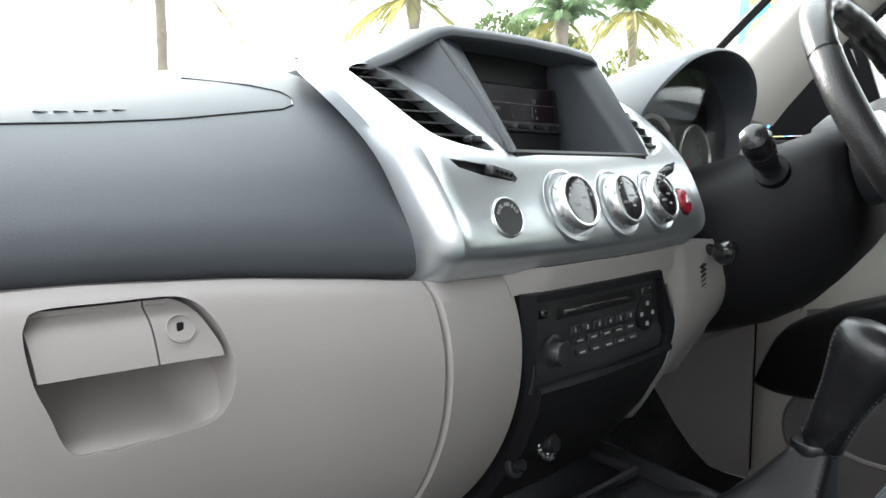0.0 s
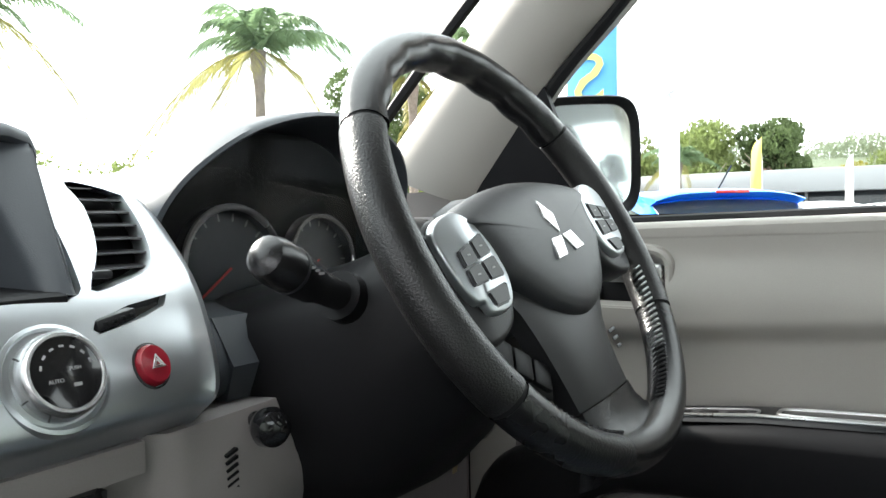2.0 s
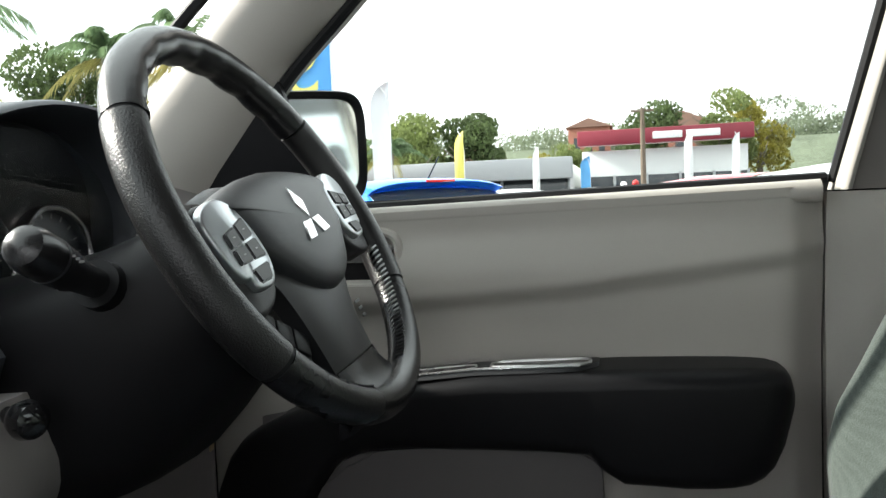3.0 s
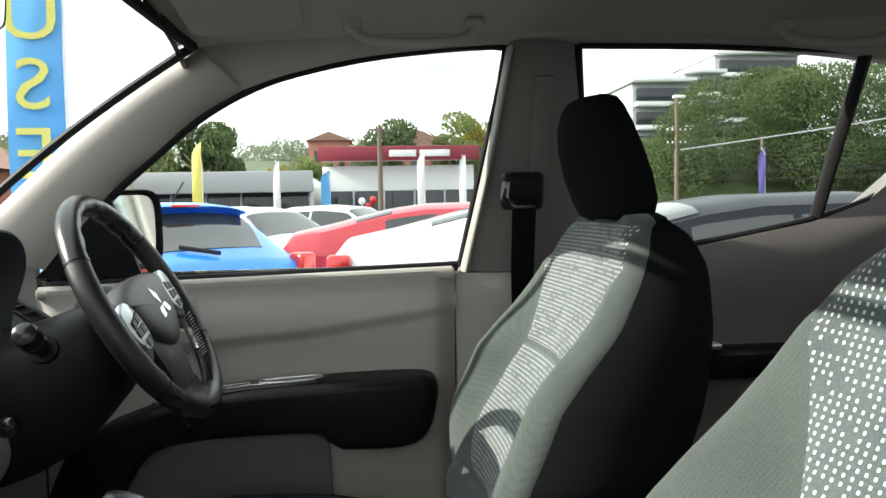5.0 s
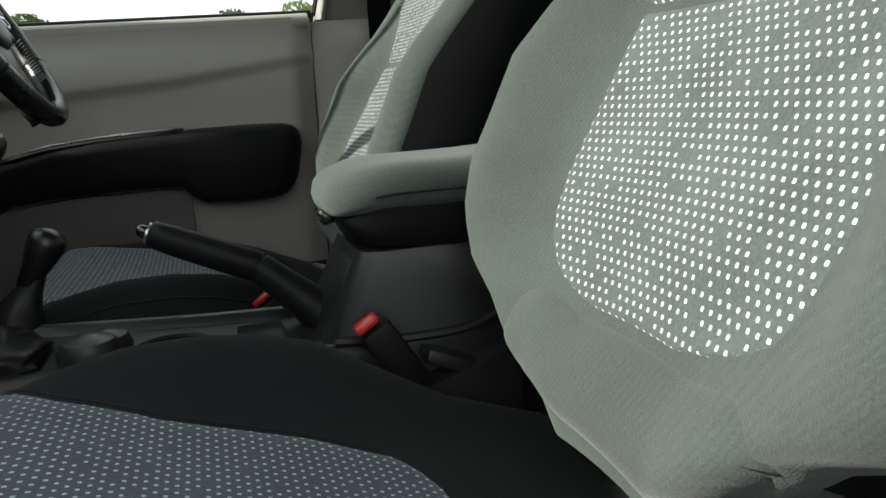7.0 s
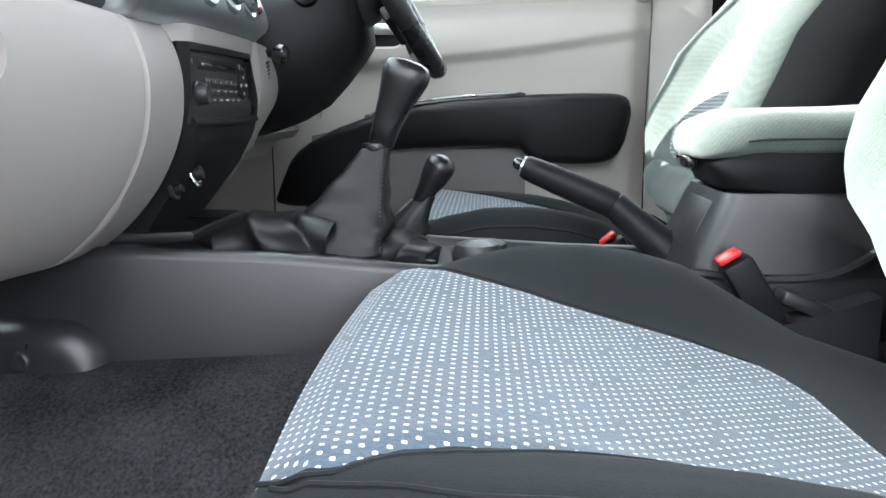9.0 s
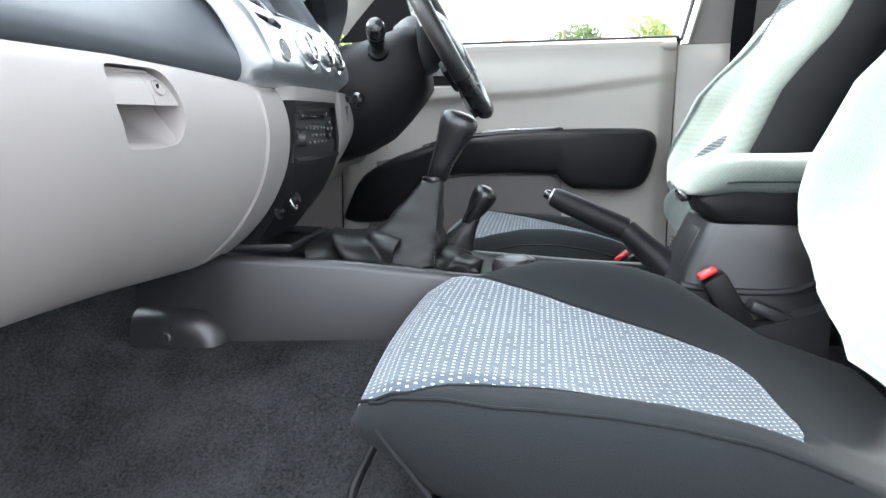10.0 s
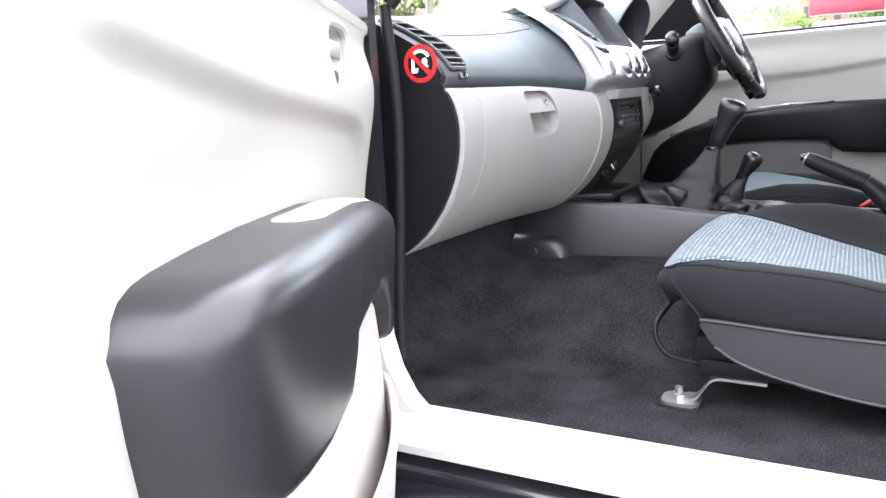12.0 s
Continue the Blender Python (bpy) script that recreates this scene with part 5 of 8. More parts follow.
bm = bmesh.new()
for c, s in (((0.0, -0.0002, 0.0043), (0.145, 0.0004, 0.0003)), ((0.002, -0.0090, 0.0043), (0.0005, 0.014, 0.0003)), ((0.036, -0.0090, 0.0043), (0.0005, 0.014, 0.0003))):
    absorb(bm, box(bmesh.new(), c, s), SCR)
part("display_rule", bm, M["lit"], hood)


# centre stack below: radio and lower tray panel
def stack_y(x, z):
    return lerp(z, [0.33, 0.36, 0.40, 0.44, 0.47, 0.545, 0.56], [0.412, 0.392, 0.364, 0.346, 0.340, 0.338, 0.338]) + 0.2 * x * x


def stack_half(z):
    return lerp(z, [0.335, 0.36, 0.40, 0.44, 0.47, 0.49, 0.53, 0.545], [0.084, 0.105, 0.128, 0.145, 0.154, 0.156, 0.128, 0.118])


# warm grey surround right of the stack running on under the column
def knee_section(x):
    t = smooth01((x - 0.12) / 0.14)
    zb = lerp(x, [0.08, 0.16, 0.26, 0.36, 0.55, 0.74], [0.34, 0.345, 0.395, 0.42, 0.43, 0.44])
    y0 = lerp(x, [0.1, 0.15, 0.16, 0.22, 0.35, 0.55, 0.74], [0.372, 0.365, 0.345, 0.352, 0.372, 0.40, 0.43])
    out = []
    for k in range(14):
        z = 0.556 + (zb - 0.556) * k / 13
        v = k / 13
        out.append(V(x, y0 - 0.016 * math.sin(math.pi * min(1, v * 1.25)) * t + 0.055 * v ** 3 * (1 if x < 0.25 else 0.6), z))
    return out + [V(x, 0.62, zb), V(x, 0.62, 0.553)]


bm = bmesh.new()
loft(bm, [knee_section(x) for x in np.linspace(0.085, 0.735, 40)])
knee = part("knee_panel", bm, M["beige"], dash, "warm grey lower panel below the steering column", sharp=60)
bm = bmesh.new()
loft(bm, [[V(x, y, z) for y, z in [(0.47, 0.40), (0.50, 0.36), (0.60, 0.34), (0.66, 0.40), (0.60, 0.46)]] for x in np.linspace(0.24, 0.735, 8)])
part("under_cover", bm, M["beige"], dash)
bm = bmesh.new()
loft(bm, [[V(x, y, z) for y, z in [(0.425, 0.415), (0.440, 0.398), (0.475, 0.392), (0.50, 0.41), (0.46, 0.43)]] for x in np.linspace(0.245, 0.735, 14)])
part("knee_lip", bm, M["beige"], dash, sharp=60)

bm = bmesh.new()
grid = []
for z in np.linspace(0.336, 0.5475, 34):
    h = stack_half(z)
    xl = lerp(z, [0.335, 0.40, 0.46, 0.545], [-0.104, -0.100, -0.104, -0.117])
    grid.append([V(x, stack_y(x, z) - 0.004 + 0.010 * max(0, (abs(2 * (x - xl) / (h - xl) - 1) - 0.93) / 0.07) ** 2, z) for x in np.linspace(xl, h, 25)])
shell(bm, grid, (0, 0.02, 0))
stack = part("stack_panel", bm, M["black"], dash, "black lower centre stack panel", sharp=50)
# fine bright edge line on its right
bm = bmesh.new()
tube(bm, [V(stack_half(z) + 0.002, stack_y(stack_half(z), z) + 0.001, z) for z in np.linspace(0.338, 0.53, 24)], 0.0014, 6)
part("edge_moulding", bm, M["satin"], stack)
cut = bmesh.new()
prism(cut, [V(x, 0.25, z) for x, z in [(-0.106, 0.540), (-0.098, 0.462), (0.118, 0.466), (0.126, 0.478), (0.110, 0.536), (0.104, 0.540)]], (0, 0.2, 0))
carve(stack, [cut])
bm = bmesh.new()
grid = [[V(x, stack_y(x, z) + 0.004 - (0.004 if z < 0.49 else 0), z) for x in np.linspace(-0.102, 0.122, 21)] for z in np.linspace(0.458, 0.544, 14)]
shell(bm, grid, (0, 0.02, 0))
radio = part("radio", bm, M["char"], dash, "charcoal audio unit with knob and small keys")


def on_radio(x, z, lift=0.0):
    return facing((x, stack_y(x, z) + (0.004 if z >= 0.49 else 0.001) - lift, z), (-0.4 * x, -1, 0.02))


bm = bmesh.new()
absorb(bm, box(bmesh.new(), (0, 0, 0), (0.120, 0.005, 0.003), 0.0012), on_radio(0.0, 0.5255))
part("disc_slot", bm, M["gloss"], radio)
bm = bmesh.new()
absorb(bm, box(bmesh.new(), (0, 0, 0), (0.135, 0.014, 0.002), 0.001), on_radio(-0.002, 0.5265, -0.0004))
part("slot_bezel", bm, M["black"], radio)
bm = bmesh.new()
lathe(bm, [(0.0155, 0), (0.0155, 0.003), (0.0125, 0.004), (0.012, 0.013), (0.0105, 0.015), (0, 0.0145)], on_radio(-0.074, 0.492), 32)
part("volume_knob", bm, M["char"], radio, "charcoal volume knob")
bm = bmesh.new()
lathe(bm, [(0.0165, 0), (0.0165, 0.003), (0.014, 0.004), (0, 0.004)], on_radio(0.087, 0.505), 28, sy=1.15)
part("seek_ring", bm, M["black"], radio)
for a in (0, 90, 180, 270):
    bm = bmesh.new()
    absorb(bm, box(bmesh.new(), (0.0105 * math.cos(radians(a)), 0.0105 * math.sin(radians(a)), 0.0045), (0.004, 0.004, 0.001)), on_radio(0.087, 0.505))
    part("seek_mark", bm, M["grey_print"], radio)
for k in range(6):
    bm = bmesh.new()
    absorb(bm, box(bmesh.new(), (0, 0, 0.001), (0.015, 0.0075, 0.003), 0.001), on_radio(-0.042 + 0.0195 * k, 0.507))
    b = part("preset_key", bm, M["char"], radio)
    writing(str(k + 1), on_radio(-0.042 + 0.0195 * k, 0.507, 0.0027), 0.006, M["grey_print"], radio)
for r, z in enumerate((0.496, 0.4855)):
    for k in range(5):
        bm = bmesh.new()
        absorb(bm, box(bmesh.new(), (0, 0, 0.001), (0.018, 0.006, 0.003), 0.001), on_radio(-0.034 + 0.0225 * k, z))
        part("function_key", bm, M["char"], radio)
        bm = bmesh.new()
        absorb(bm, box(bmesh.new(), (0, 0, 0.0027), (0.009, 0.0018, 0.0004)), on_radio(-0.034 + 0.0225 * k, z))
        part("key_mark", bm, M["grey_print"], radio)
for x, z, w in ((-0.088, 0.5275, 0.011), (0.088, 0.5285, 0.022)):
    bm = bmesh.new()
    absorb(bm, box(bmesh.new(), (0, 0, 0.001), (w, 0.008, 0.003), 0.001), on_radio(x, z))
    part("eject_key", bm, M["gloss"], radio)
# drawer lip below the radio
bm = bmesh.new()
tube(bm, [V(x, stack_y(x, 0.462) - 0.002, 0.4595 + 0.12 * x * x) for x in np.linspace(-0.098, 0.140, 14)], 0.006, 8, flat=0.7)
part("drawer_lip", bm, M["black"], stack)
# lighter socket and plug
for x, z, r in ((-0.055, 0.398, 0.0125), (-0.088, 0.383, 0.008)):
    m = facing((x, stack_y(x, z) - 0.004, z), (0, -1, 0.35))
    bm = bmesh.new()
    lathe(bm, [(r + 0.003, -0.002), (r + 0.003, 0.002), (r, 0.003), (r * 0.8, 0.001), (r * 0.75, -0.004), (0, -0.004)], m, 28)
    part("socket_ring", bm, M["chrome"] if r > 0.01 else M["char"], stack)
    bm = bmesh.new()
    lathe(bm, [(r * 0.72, -0.004), (r * 0.72, 0.009), (r * 0.6, 0.011), (0, 0.011)], m, 24)
    part("lighter_knob", bm, M["black"], stack)
# the stack and its audio unit hang a little below the silver panel, with a warm grey band between
for ob in (stack, radio):
    ob.location.z -= 0.012
bm = bmesh.new()
shell(bm, [[V(x, lerp(x, [-0.124, -0.085], [surf_y(-0.12, z) - 0.0015, stack_y(x, z) + 0.003]), z) for x in np.linspace(-0.124, 0.150, 23)] for z in np.linspace(0.5348, 0.5560, 5)], (0, 0.012, 0))
part("upper_band", bm, M["beige"], dash)
# knob on the knee panel and slits beside it
bm = bmesh.new()
ik = facing((0.250, 0.352, 0.546), (-0.25, -1, -0.05))
lathe(bm, [(0.007, 0), (0.007, 0.010), (0.013, 0.015), (0.0155, 0.023), (0.0135, 0.031), (0.007, 0.035), (0, 0.0355)], ik, 28)
part("choke_knob", bm, M["gloss"], knee, "gloss black round pull knob")
for k in range(7):
    bm = bmesh.new()
    box(bm, (0.219, 0.3440, 0.530 - 0.0055 * k), (0.011, 0.004, 0.0022), 0, 1, (0, -18, 0))
    part("slit", bm, M["black"], knee)

# driver side: upper pad, instrument hood and dials
bm = bmesh.new()
loft(bm, [[V(-p.x, p.y, p.z) for p in pad_section(-x)] for x in np.linspace(0.207, 0.250, 4)])
part("upper_pad", bm, M["pad"], dash)
bm = bmesh.new()
loft(bm, [[V(-p.x, p.y, p.z) for p in pad_section(-x)] for x in np.linspace(0.565, 0.735, 10)])
part("upper_pad", bm, M["pad"], dash)
bm = bmesh.new()
loft(bm, [[V(x, 0.385, 0.556), V(x, 0.375, 0.585), V(x, 0.400, 0.622), V(x, 0.50, 0.628), V(x, 0.55, 0.70), V(x, 0.62, 0.738), V(x, 0.92, 0.722), V(x, 0.92, 0.556)] for x in np.linspace(0.250, 0.565, 12)])
part("cluster_base", bm, M["pad"], dash)
side_vent(1)

rim = cr([(0.222, 0.610), (0.222, 0.660), (0.228, 0.706), (0.256, 0.745), (0.315, 0.782), (0.392, 0.803), (0.462, 0.803), (0.515, 0.783), (0.546, 0.742), (0.553, 0.690), (0.550, 0.610)], 5)
bm = bmesh.new()
secs = []
for p in rim:
    x, z = p
    cx, cz = 0.388, 0.665
    up = smooth01((z - 0.62) / 0.17)
    yf = 0.455 - 0.040 * up
    dx, dz = x - cx, z - cz
    ins = lambda f, y: V(cx + dx * f, y, cz + dz * f)
    wide = 1.0 + 0.16 * (1 - up) + 0.05
    secs.append([ins(0.955, yf + 0.004), ins(0.975, yf - 0.002), ins(1.0, yf), ins(1.015, yf + 0.012), ins(1.02, yf + 0.06), V(cx + dx * wide, yf + 0.15, 0.70 + (z - 0.70) * 0.72 if z > 0.70 else z), V(cx + dx * wide * 1.05, 0.68, min(z, 0.742)), V(cx + dx * 0.9, 0.66, min(z, 0.73)), ins(0.90, 0.515), ins(0.92, 0.49)])
loft(bm, secs)
binnacle = part("instrument_hood", bm, M["pad"], dash, "slate grey arched instrument hood", sharp=50)
bm = bmesh.new()
prism(bm, [V(0.388 + (p[0] - 0.388) * 0.90, 0.494, 0.665 + (p[1] - 0.665) * 0.90) for p in rim], (0, 0.008, 0))
part("dial_backing", bm, M["black"], binnacle)
for cx, cz, r in ((0.341, 0.654, 0.063), (0.462, 0.656, 0.051)):
    m = facing((cx, 0.488, cz), (0, -1, 0.08))
    bm = bmesh.new()
    lathe(bm, [(r, 0), (r, 0.010), (r * 0.96, 0.013), (r * 0.90, 0.010), (r * 0.88, 0.002), (0, 0.002)], m, 48)
    g = part("dial", bm, M["dial"], binnacle, "dark instrument dial with silver ring")
    bm = bmesh.new()
    tube(bm, [m @ V(r * 0.94 * math.cos(a), r * 0.94 * math.sin(a), 0.0125) for a in np.linspace(0, 2 * math.pi, 48, endpoint=False)], r * 0.055, 8, loop=True)
    part("dial_ring", bm, M["satin"], binnacle)
    for a in np.linspace(-40, 220, 14):
        bm = bmesh.new()
        absorb(bm, box(bmesh.new(), (r * 0.80, 0, 0.0026), (r * 0.12, r * 0.03, 0.0006)), m @ pose(0, 0, 0, 0, 0, a))
        part("dial_mark", bm, M["grey_print"], binnacle)
    bm = bmesh.new()
    absorb(bm, box(bmesh.new(), (r * 0.35, 0, 0.004), (r * 0.75, r * 0.035, 0.001)), m @ pose(0, 0, 0, 0, 0, 215))
    part("needle", bm, M["red"], binnacle)
hwl = lambda z: lerp(z, [0.61, 0.70, 0.745, 0.77, 0.785], [0.148, 0.146, 0.115, 0.075, 0.04])
bm = bmesh.new()
shell(bm, [[V(x, lerp(z, [0.60, 0.80], [0.470, 0.452]), z) for x in np.linspace(0.388 - hwl(z), 0.388 + hwl(z), 8)] for z in np.linspace(0.618, 0.780, 8)], (0, 0.002, 0))
ob = part("dial_lens", bm, M["lens"], binnacle, "clear curved instrument lens")


# ---- steering wheel and column ----
WC, WN, WU = V(0.4016, 0.1878, 0.683), V(0, -0.8712, 0.4909), V(0, 0.4909, 0.8712)
W = facing(WC, WN, WU) @ Matrix.Rotation(radians(4.5), 4, "Z")      # turned a little to the left
wheel = thing("steering_wheel", WC, "black leather three-spoke steering wheel with silver key pods", "steering wheel")
RM, RT = 0.1815, 0.0150


def rim_piece(name, a0, a1, material, label="", grow=0.0, bumps=False, n=40):
    bm = bmesh.new()
    secs = []
    for a in np.linspace(radians(a0), radians(a1), n):
        r = RT + grow + 0.0
        sec = []
        for k in range(18):
            b = 2 * math.pi * k / 18
            inner = math.cos(b) < -0.2
            rr = r if not inner else RT + grow + (0.0022 * abs(math.sin(math.degrees(a) / 4.5)) if bumps else 0.0)
            sec.append(W @ V((RM + rr * math.cos(b)) * math.cos(a), (RM + rr * math.cos(b)) * math.sin(a), 1.12 * rr * math.sin(b)))
        secs.append(sec)
    loft(bm, secs)
    return part(name, bm, material, wheel, label, sharp=60)


rim_piece("rim_top", 33.6, 146.4, M["leather"], "smooth black leather rim", bumps=True, n=64)
rim_piece("grip", 147.6, 212.4, M["worn"], "worn grained leather grip", 0.0004)
rim_piece("grip", -32.4, 32.4, M["worn"], "worn grained leather grip", 0.0004)
rim_piece("rim_bottom", 213.6, 326.4, M["leather"])
for a in (33, 147, 213, 327):
    rim_piece("rim_seam", a - 0.6, a + 0.6, M["rubber"], grow=-0.0008, n=3)
# zigzag stitching on the inside of the rim; satin on the first ones paints a sun glint
for a0, a1, bright in ((252, 201, 0), (-20, -73, 15)):
    for k, a in enumerate(np.linspace(radians(a0), radians(a1), 27)):
        bm = bmesh.new()
        for s in (-1, 1):
            p = W @ V((RM - RT * 0.93) * math.cos(a + 0.013 * s), (RM - RT * 0.93) * math.sin(a + 0.013 * s), 0.0062 * s + 0.003)
            q = W @ V((RM - RT * 1.07) * math.cos(a), (RM - RT * 1.07) * math.sin(a), 0.003)
            tube(bm, [p, q], 0.0012, 5)
        part("stitch", bm, M["satin"] if k < bright else M["char"], wheel)

# spokes
def spoke(a, w0, w1, r0, r1, z0, z1, name, material):
    bm = bmesh.new()
    secs = []
    d, t = V(math.cos(a), math.sin(a), 0), V(-math.sin(a), math.cos(a), 0)
    for k in range(8):
        f = k / 7
        c = d * (r0 + (r1 - r0) * f) + V(0, 0, z0 + (z1 - z0) * f)
        w = w0 + (w1 - w0) * f ** 1.6
        hgt = 0.013 - 0.003 * f
        secs.append([W @ (c + t * w * math.cos(b) + V(0, 0, hgt * math.sin(b))) for b in np.linspace(0, 2 * math.pi, 16, endpoint=False)])
    loft(bm, secs)
    return part(name, bm, material, wheel, sharp=60)


spoke(radians(180), 0.030, 0.036, 0.06, 0.178, -0.010, -0.004, "spoke", M["leather"])
spoke(radians(0), 0.030, 0.036, 0.06, 0.178, -0.010, -0.004, "spoke", M["leather"])


W0 = W @ Matrix.Translation((0, -0.010, 0.0134))      # the hub stands proud of the rim
WH = W0 @ Matrix.Rotation(radians(2.5), 4, "Z")


def plate(rows, name, material, parent, label=""):
    """A padded plate on the wheel: rows of (v, half width, middle u, height of the face), crowned and thick."""
    bm = bmesh.new()
    secs = []
    for v, hw, u, hgt in rows:
        top = [W0 @ V(u + hw * c, v, hgt - 0.010 * abs(c) ** 3) for c in np.linspace(-1, 1, 15)]
        secs.append(top + [W0 @ V(u + hw * 0.97, v, hgt - 0.026), W0 @ V(u - hw * 0.97, v, hgt - 0.026)])
    loft(bm, secs)
    return part(name, bm, material, parent, label, sharp=60)


# one broad lower spoke under the pad: plastic above its seam, leather flaring into the rim below
plate([(0.012, 0.086, 0, -0.010), (-0.008, 0.088, 0, -0.008), (-0.028, 0.087, 0, -0.0065), (-0.044, 0.077, -0.001, -0.0065), (-0.058, 0.068, -0.006, -0.007), (-0.072, 0.060, -0.010, -0.008), (-0.090, 0.054, -0.011, -0.010), (-0.110, 0.051, -0.009, -0.0125), (-0.1255, 0.050, -0.006, -0.0148)], "lower_spoke", M["char"], wheel, "charcoal plastic lower spoke")
plate([(-0.1265, 0.049, -0.005, -0.0140), (-0.138, 0.052, -0.004, -0.0150), (-0.148, 0.058, -0.003, -0.0145), (-0.156, 0.069, 0, -0.0120), (-0.163, 0.086, 0, -0.0090), (-0.169, 0.098, 0, -0.0080)], "spoke_leather", M["leather"], wheel, "leather foot of the lower spoke")
# hub pad: broad low shield coming to a soft V at the foot
HALF = [(0.0, 0.060), (0.045, 0.057), (0.090, 0.049), (0.116, 0.040), (0.121, 0.034), (0.110, 0.029), (0.100, 0.018), (0.094, 0.004), (0.090, -0.010), (0.080, -0.021), (0.066, -0.034), (0.049, -0.048), (0.027, -0.059), (0.0, -0.064)]
outline = cr(HALF + [(-x, y) for x, y in HALF[-2::-1]], 5)[:-1]
bm = bmesh.new()
secs = []
for f, h in ((0.97, -0.034), (1.0, -0.014), (0.994, -0.007), (0.975, -0.0025), (0.93, 0.0010), (0.82, 0.0042), (0.62, 0.0066), (0.3, 0.0080), (0.02, 0.0083)):
    secs.append([WH @ V(p[0] * f, p[1] * f, h - 0.012 * (max(0.0, p[1] * f) / 0.06) ** 2 * 0.8) for p in outline])
loft(bm, secs)
hub = part("hub_pad", bm, M["hub"], wheel, "charcoal airbag hub pad", sharp=60)
# maker's badge as three plain chrome lozenges
for a in (93, 213, 333):
    bm = bmesh.new()
    ca, sa_ = math.cos(radians(a)), math.sin(radians(a))
    rot = lambda x, y: (x * ca - y * sa_, x * sa_ + y * ca)
    pts = [rot(0.0012, 0), rot(0.0172, 0.0098), rot(0.0335, 0.0), rot(0.0172, -0.0098)]
    prism(bm, [WH @ V(x - 0.002, y, 0.0068 - 0.004 * max(0, y / 0.034) ** 2) for x, y in pts], WH.to_3x3() @ V(0, 0, 0.0026))
    bmesh.ops.bevel(bm, geom=list(bm.edges), offset=0.0006, segments=1, affect="EDGES")
    part("badge_lozenge", bm, M["chrome"], hub, "polished chrome lozenge")
for k in range(3):
    bm = bmesh.new()
    absorb(bm, box(bmesh.new(), (0.030, -0.086 - 0.007 * k, -0.0095 - 0.0006 * k), (0.014 - 0.003 * k, 0.003, 0.0012), 0.0005), WH)
    part("embossed_mark", bm, M["hub"], hub)
bm = bmesh.new()
absorb(bm, box(bmesh.new(), (0.030, -0.030, 0.0056), (0.005, 0.0035, 0.0010), 0.0004), WH)
part("embossed_mark", bm, M["black"], hub)
# key pods: silver face with a tight block of four keys, over a charcoal flank
for s in (-1, 1):
    bm = bmesh.new()
    flank = cr([(s * 0.120, 0.043), (s * 0.146, 0.040), (s * 0.162, 0.028), (s * 0.165, 0.008), (s * 0.160, -0.018), (s * 0.152, -0.044), (s * 0.140, -0.052), (s * 0.116, -0.048), (s * 0.098, -0.036), (s * 0.090, -0.010), (s * 0.100, 0.025), (s * 0.120, 0.043)], 4)[:-1]
    loft(bm, [[WH @ V(s * 0.128 + (p[0] - s * 0.128) * f, p[1] * f, h - 0.16 * max(0, abs(p[0]) - 0.135) ** 1.2) for p in flank] for f, h in ((1.0, -0.030), (1.0, -0.013), (0.97, -0.009), (0.90, -0.0075), (0.02, -0.007))])
    part("pod_flank", bm, M["char"], wheel, "charcoal pod flank", sharp=60)
    bm = bmesh.new()
    pod = cr([(s * 0.104, 0.034), (s * 0.120, 0.041), (s * 0.142, 0.038), (s * 0.155, 0.027), (s * 0.155, 0.006), (s * 0.151, -0.012), (s * 0.146, -0.022), (s * 0.139, -0.024), (s * 0.135, -0.033), (s * 0.112, -0.034), (s * 0.097, -0.020), (s * 0.0935, -0.002), (s * 0.0955, 0.014), (s * 0.104, 0.034)], 4)[:-1]
    secs = []
    for f, h in ((1.0, -0.020), (1.0, -0.0040), (0.985, -0.0018), (0.94, -0.0008), (0.02, -0.0004)):
        secs.append([WH @ V(s * 0.125 + (p[0] - s * 0.125) * f, 0.003 + (p[1] - 0.003) * f, h - 0.10 * max(0, abs(p[0]) - 0.130) ** 1.2) for p in pod])
    loft(bm, secs)
    pd = part("key_pod", bm, M["silver"], wheel, "satin silver key pod", sharp=50)
    c4 = (V(s * 0.1045, 0.0215, 0), V(s * 0.1420, 0.0125, 0), V(s * 0.1440, -0.0125, 0), V(s * 0.1020, -0.0125, 0))
    cell = lambda u, v: c4[0].lerp(c4[1], u).lerp(c4[3].lerp(c4[2], u), v)
    for u0, u1 in ((0.0, 0.475), (0.525, 1.0)):
        for v0, v1 in ((0.0, 0.47), (0.53, 1.0)):
            bm = bmesh.new()
            prism(bm, [WH @ (cell(u, v) + V(0, 0, -0.003)) for u, v in ((u0, v0), (u1, v0), (u1, v1), (u0, v1))], WH.to_3x3() @ V(0, 0, 0.0042))
            bmesh.ops.bevel(bm, geom=list(bm.edges), offset=0.0010, segments=2, affect="EDGES")
            key = part("wheel_key", bm, M["key_dark"], pd, "dark grey rubber key")
            bm = bmesh.new()
            q = cell((u0 + u1) / 2, (v0 + v1) / 2)
            absorb(bm, box(bmesh.new(), (q.x, q.y, 0.0013), (0.004, 0.001, 0.0003)), WH)
            part("key_mark", bm, M["grey_print"], key)
    bm = bmesh.new()
    prism(bm, [WH @ V(s * x, y, -0.003) for x, y in [(0.1035, -0.0165), (0.1345, -0.0185), (0.1325, -0.0305), (0.1125, -0.0305)]], WH.to_3x3() @ V(0, 0, 0.0040))
    bmesh.ops.bevel(bm, geom=list(bm.edges), offset=0.0016, segments=2, affect="EDGES")
    part("mode_key", bm, M["key_dark"], pd)
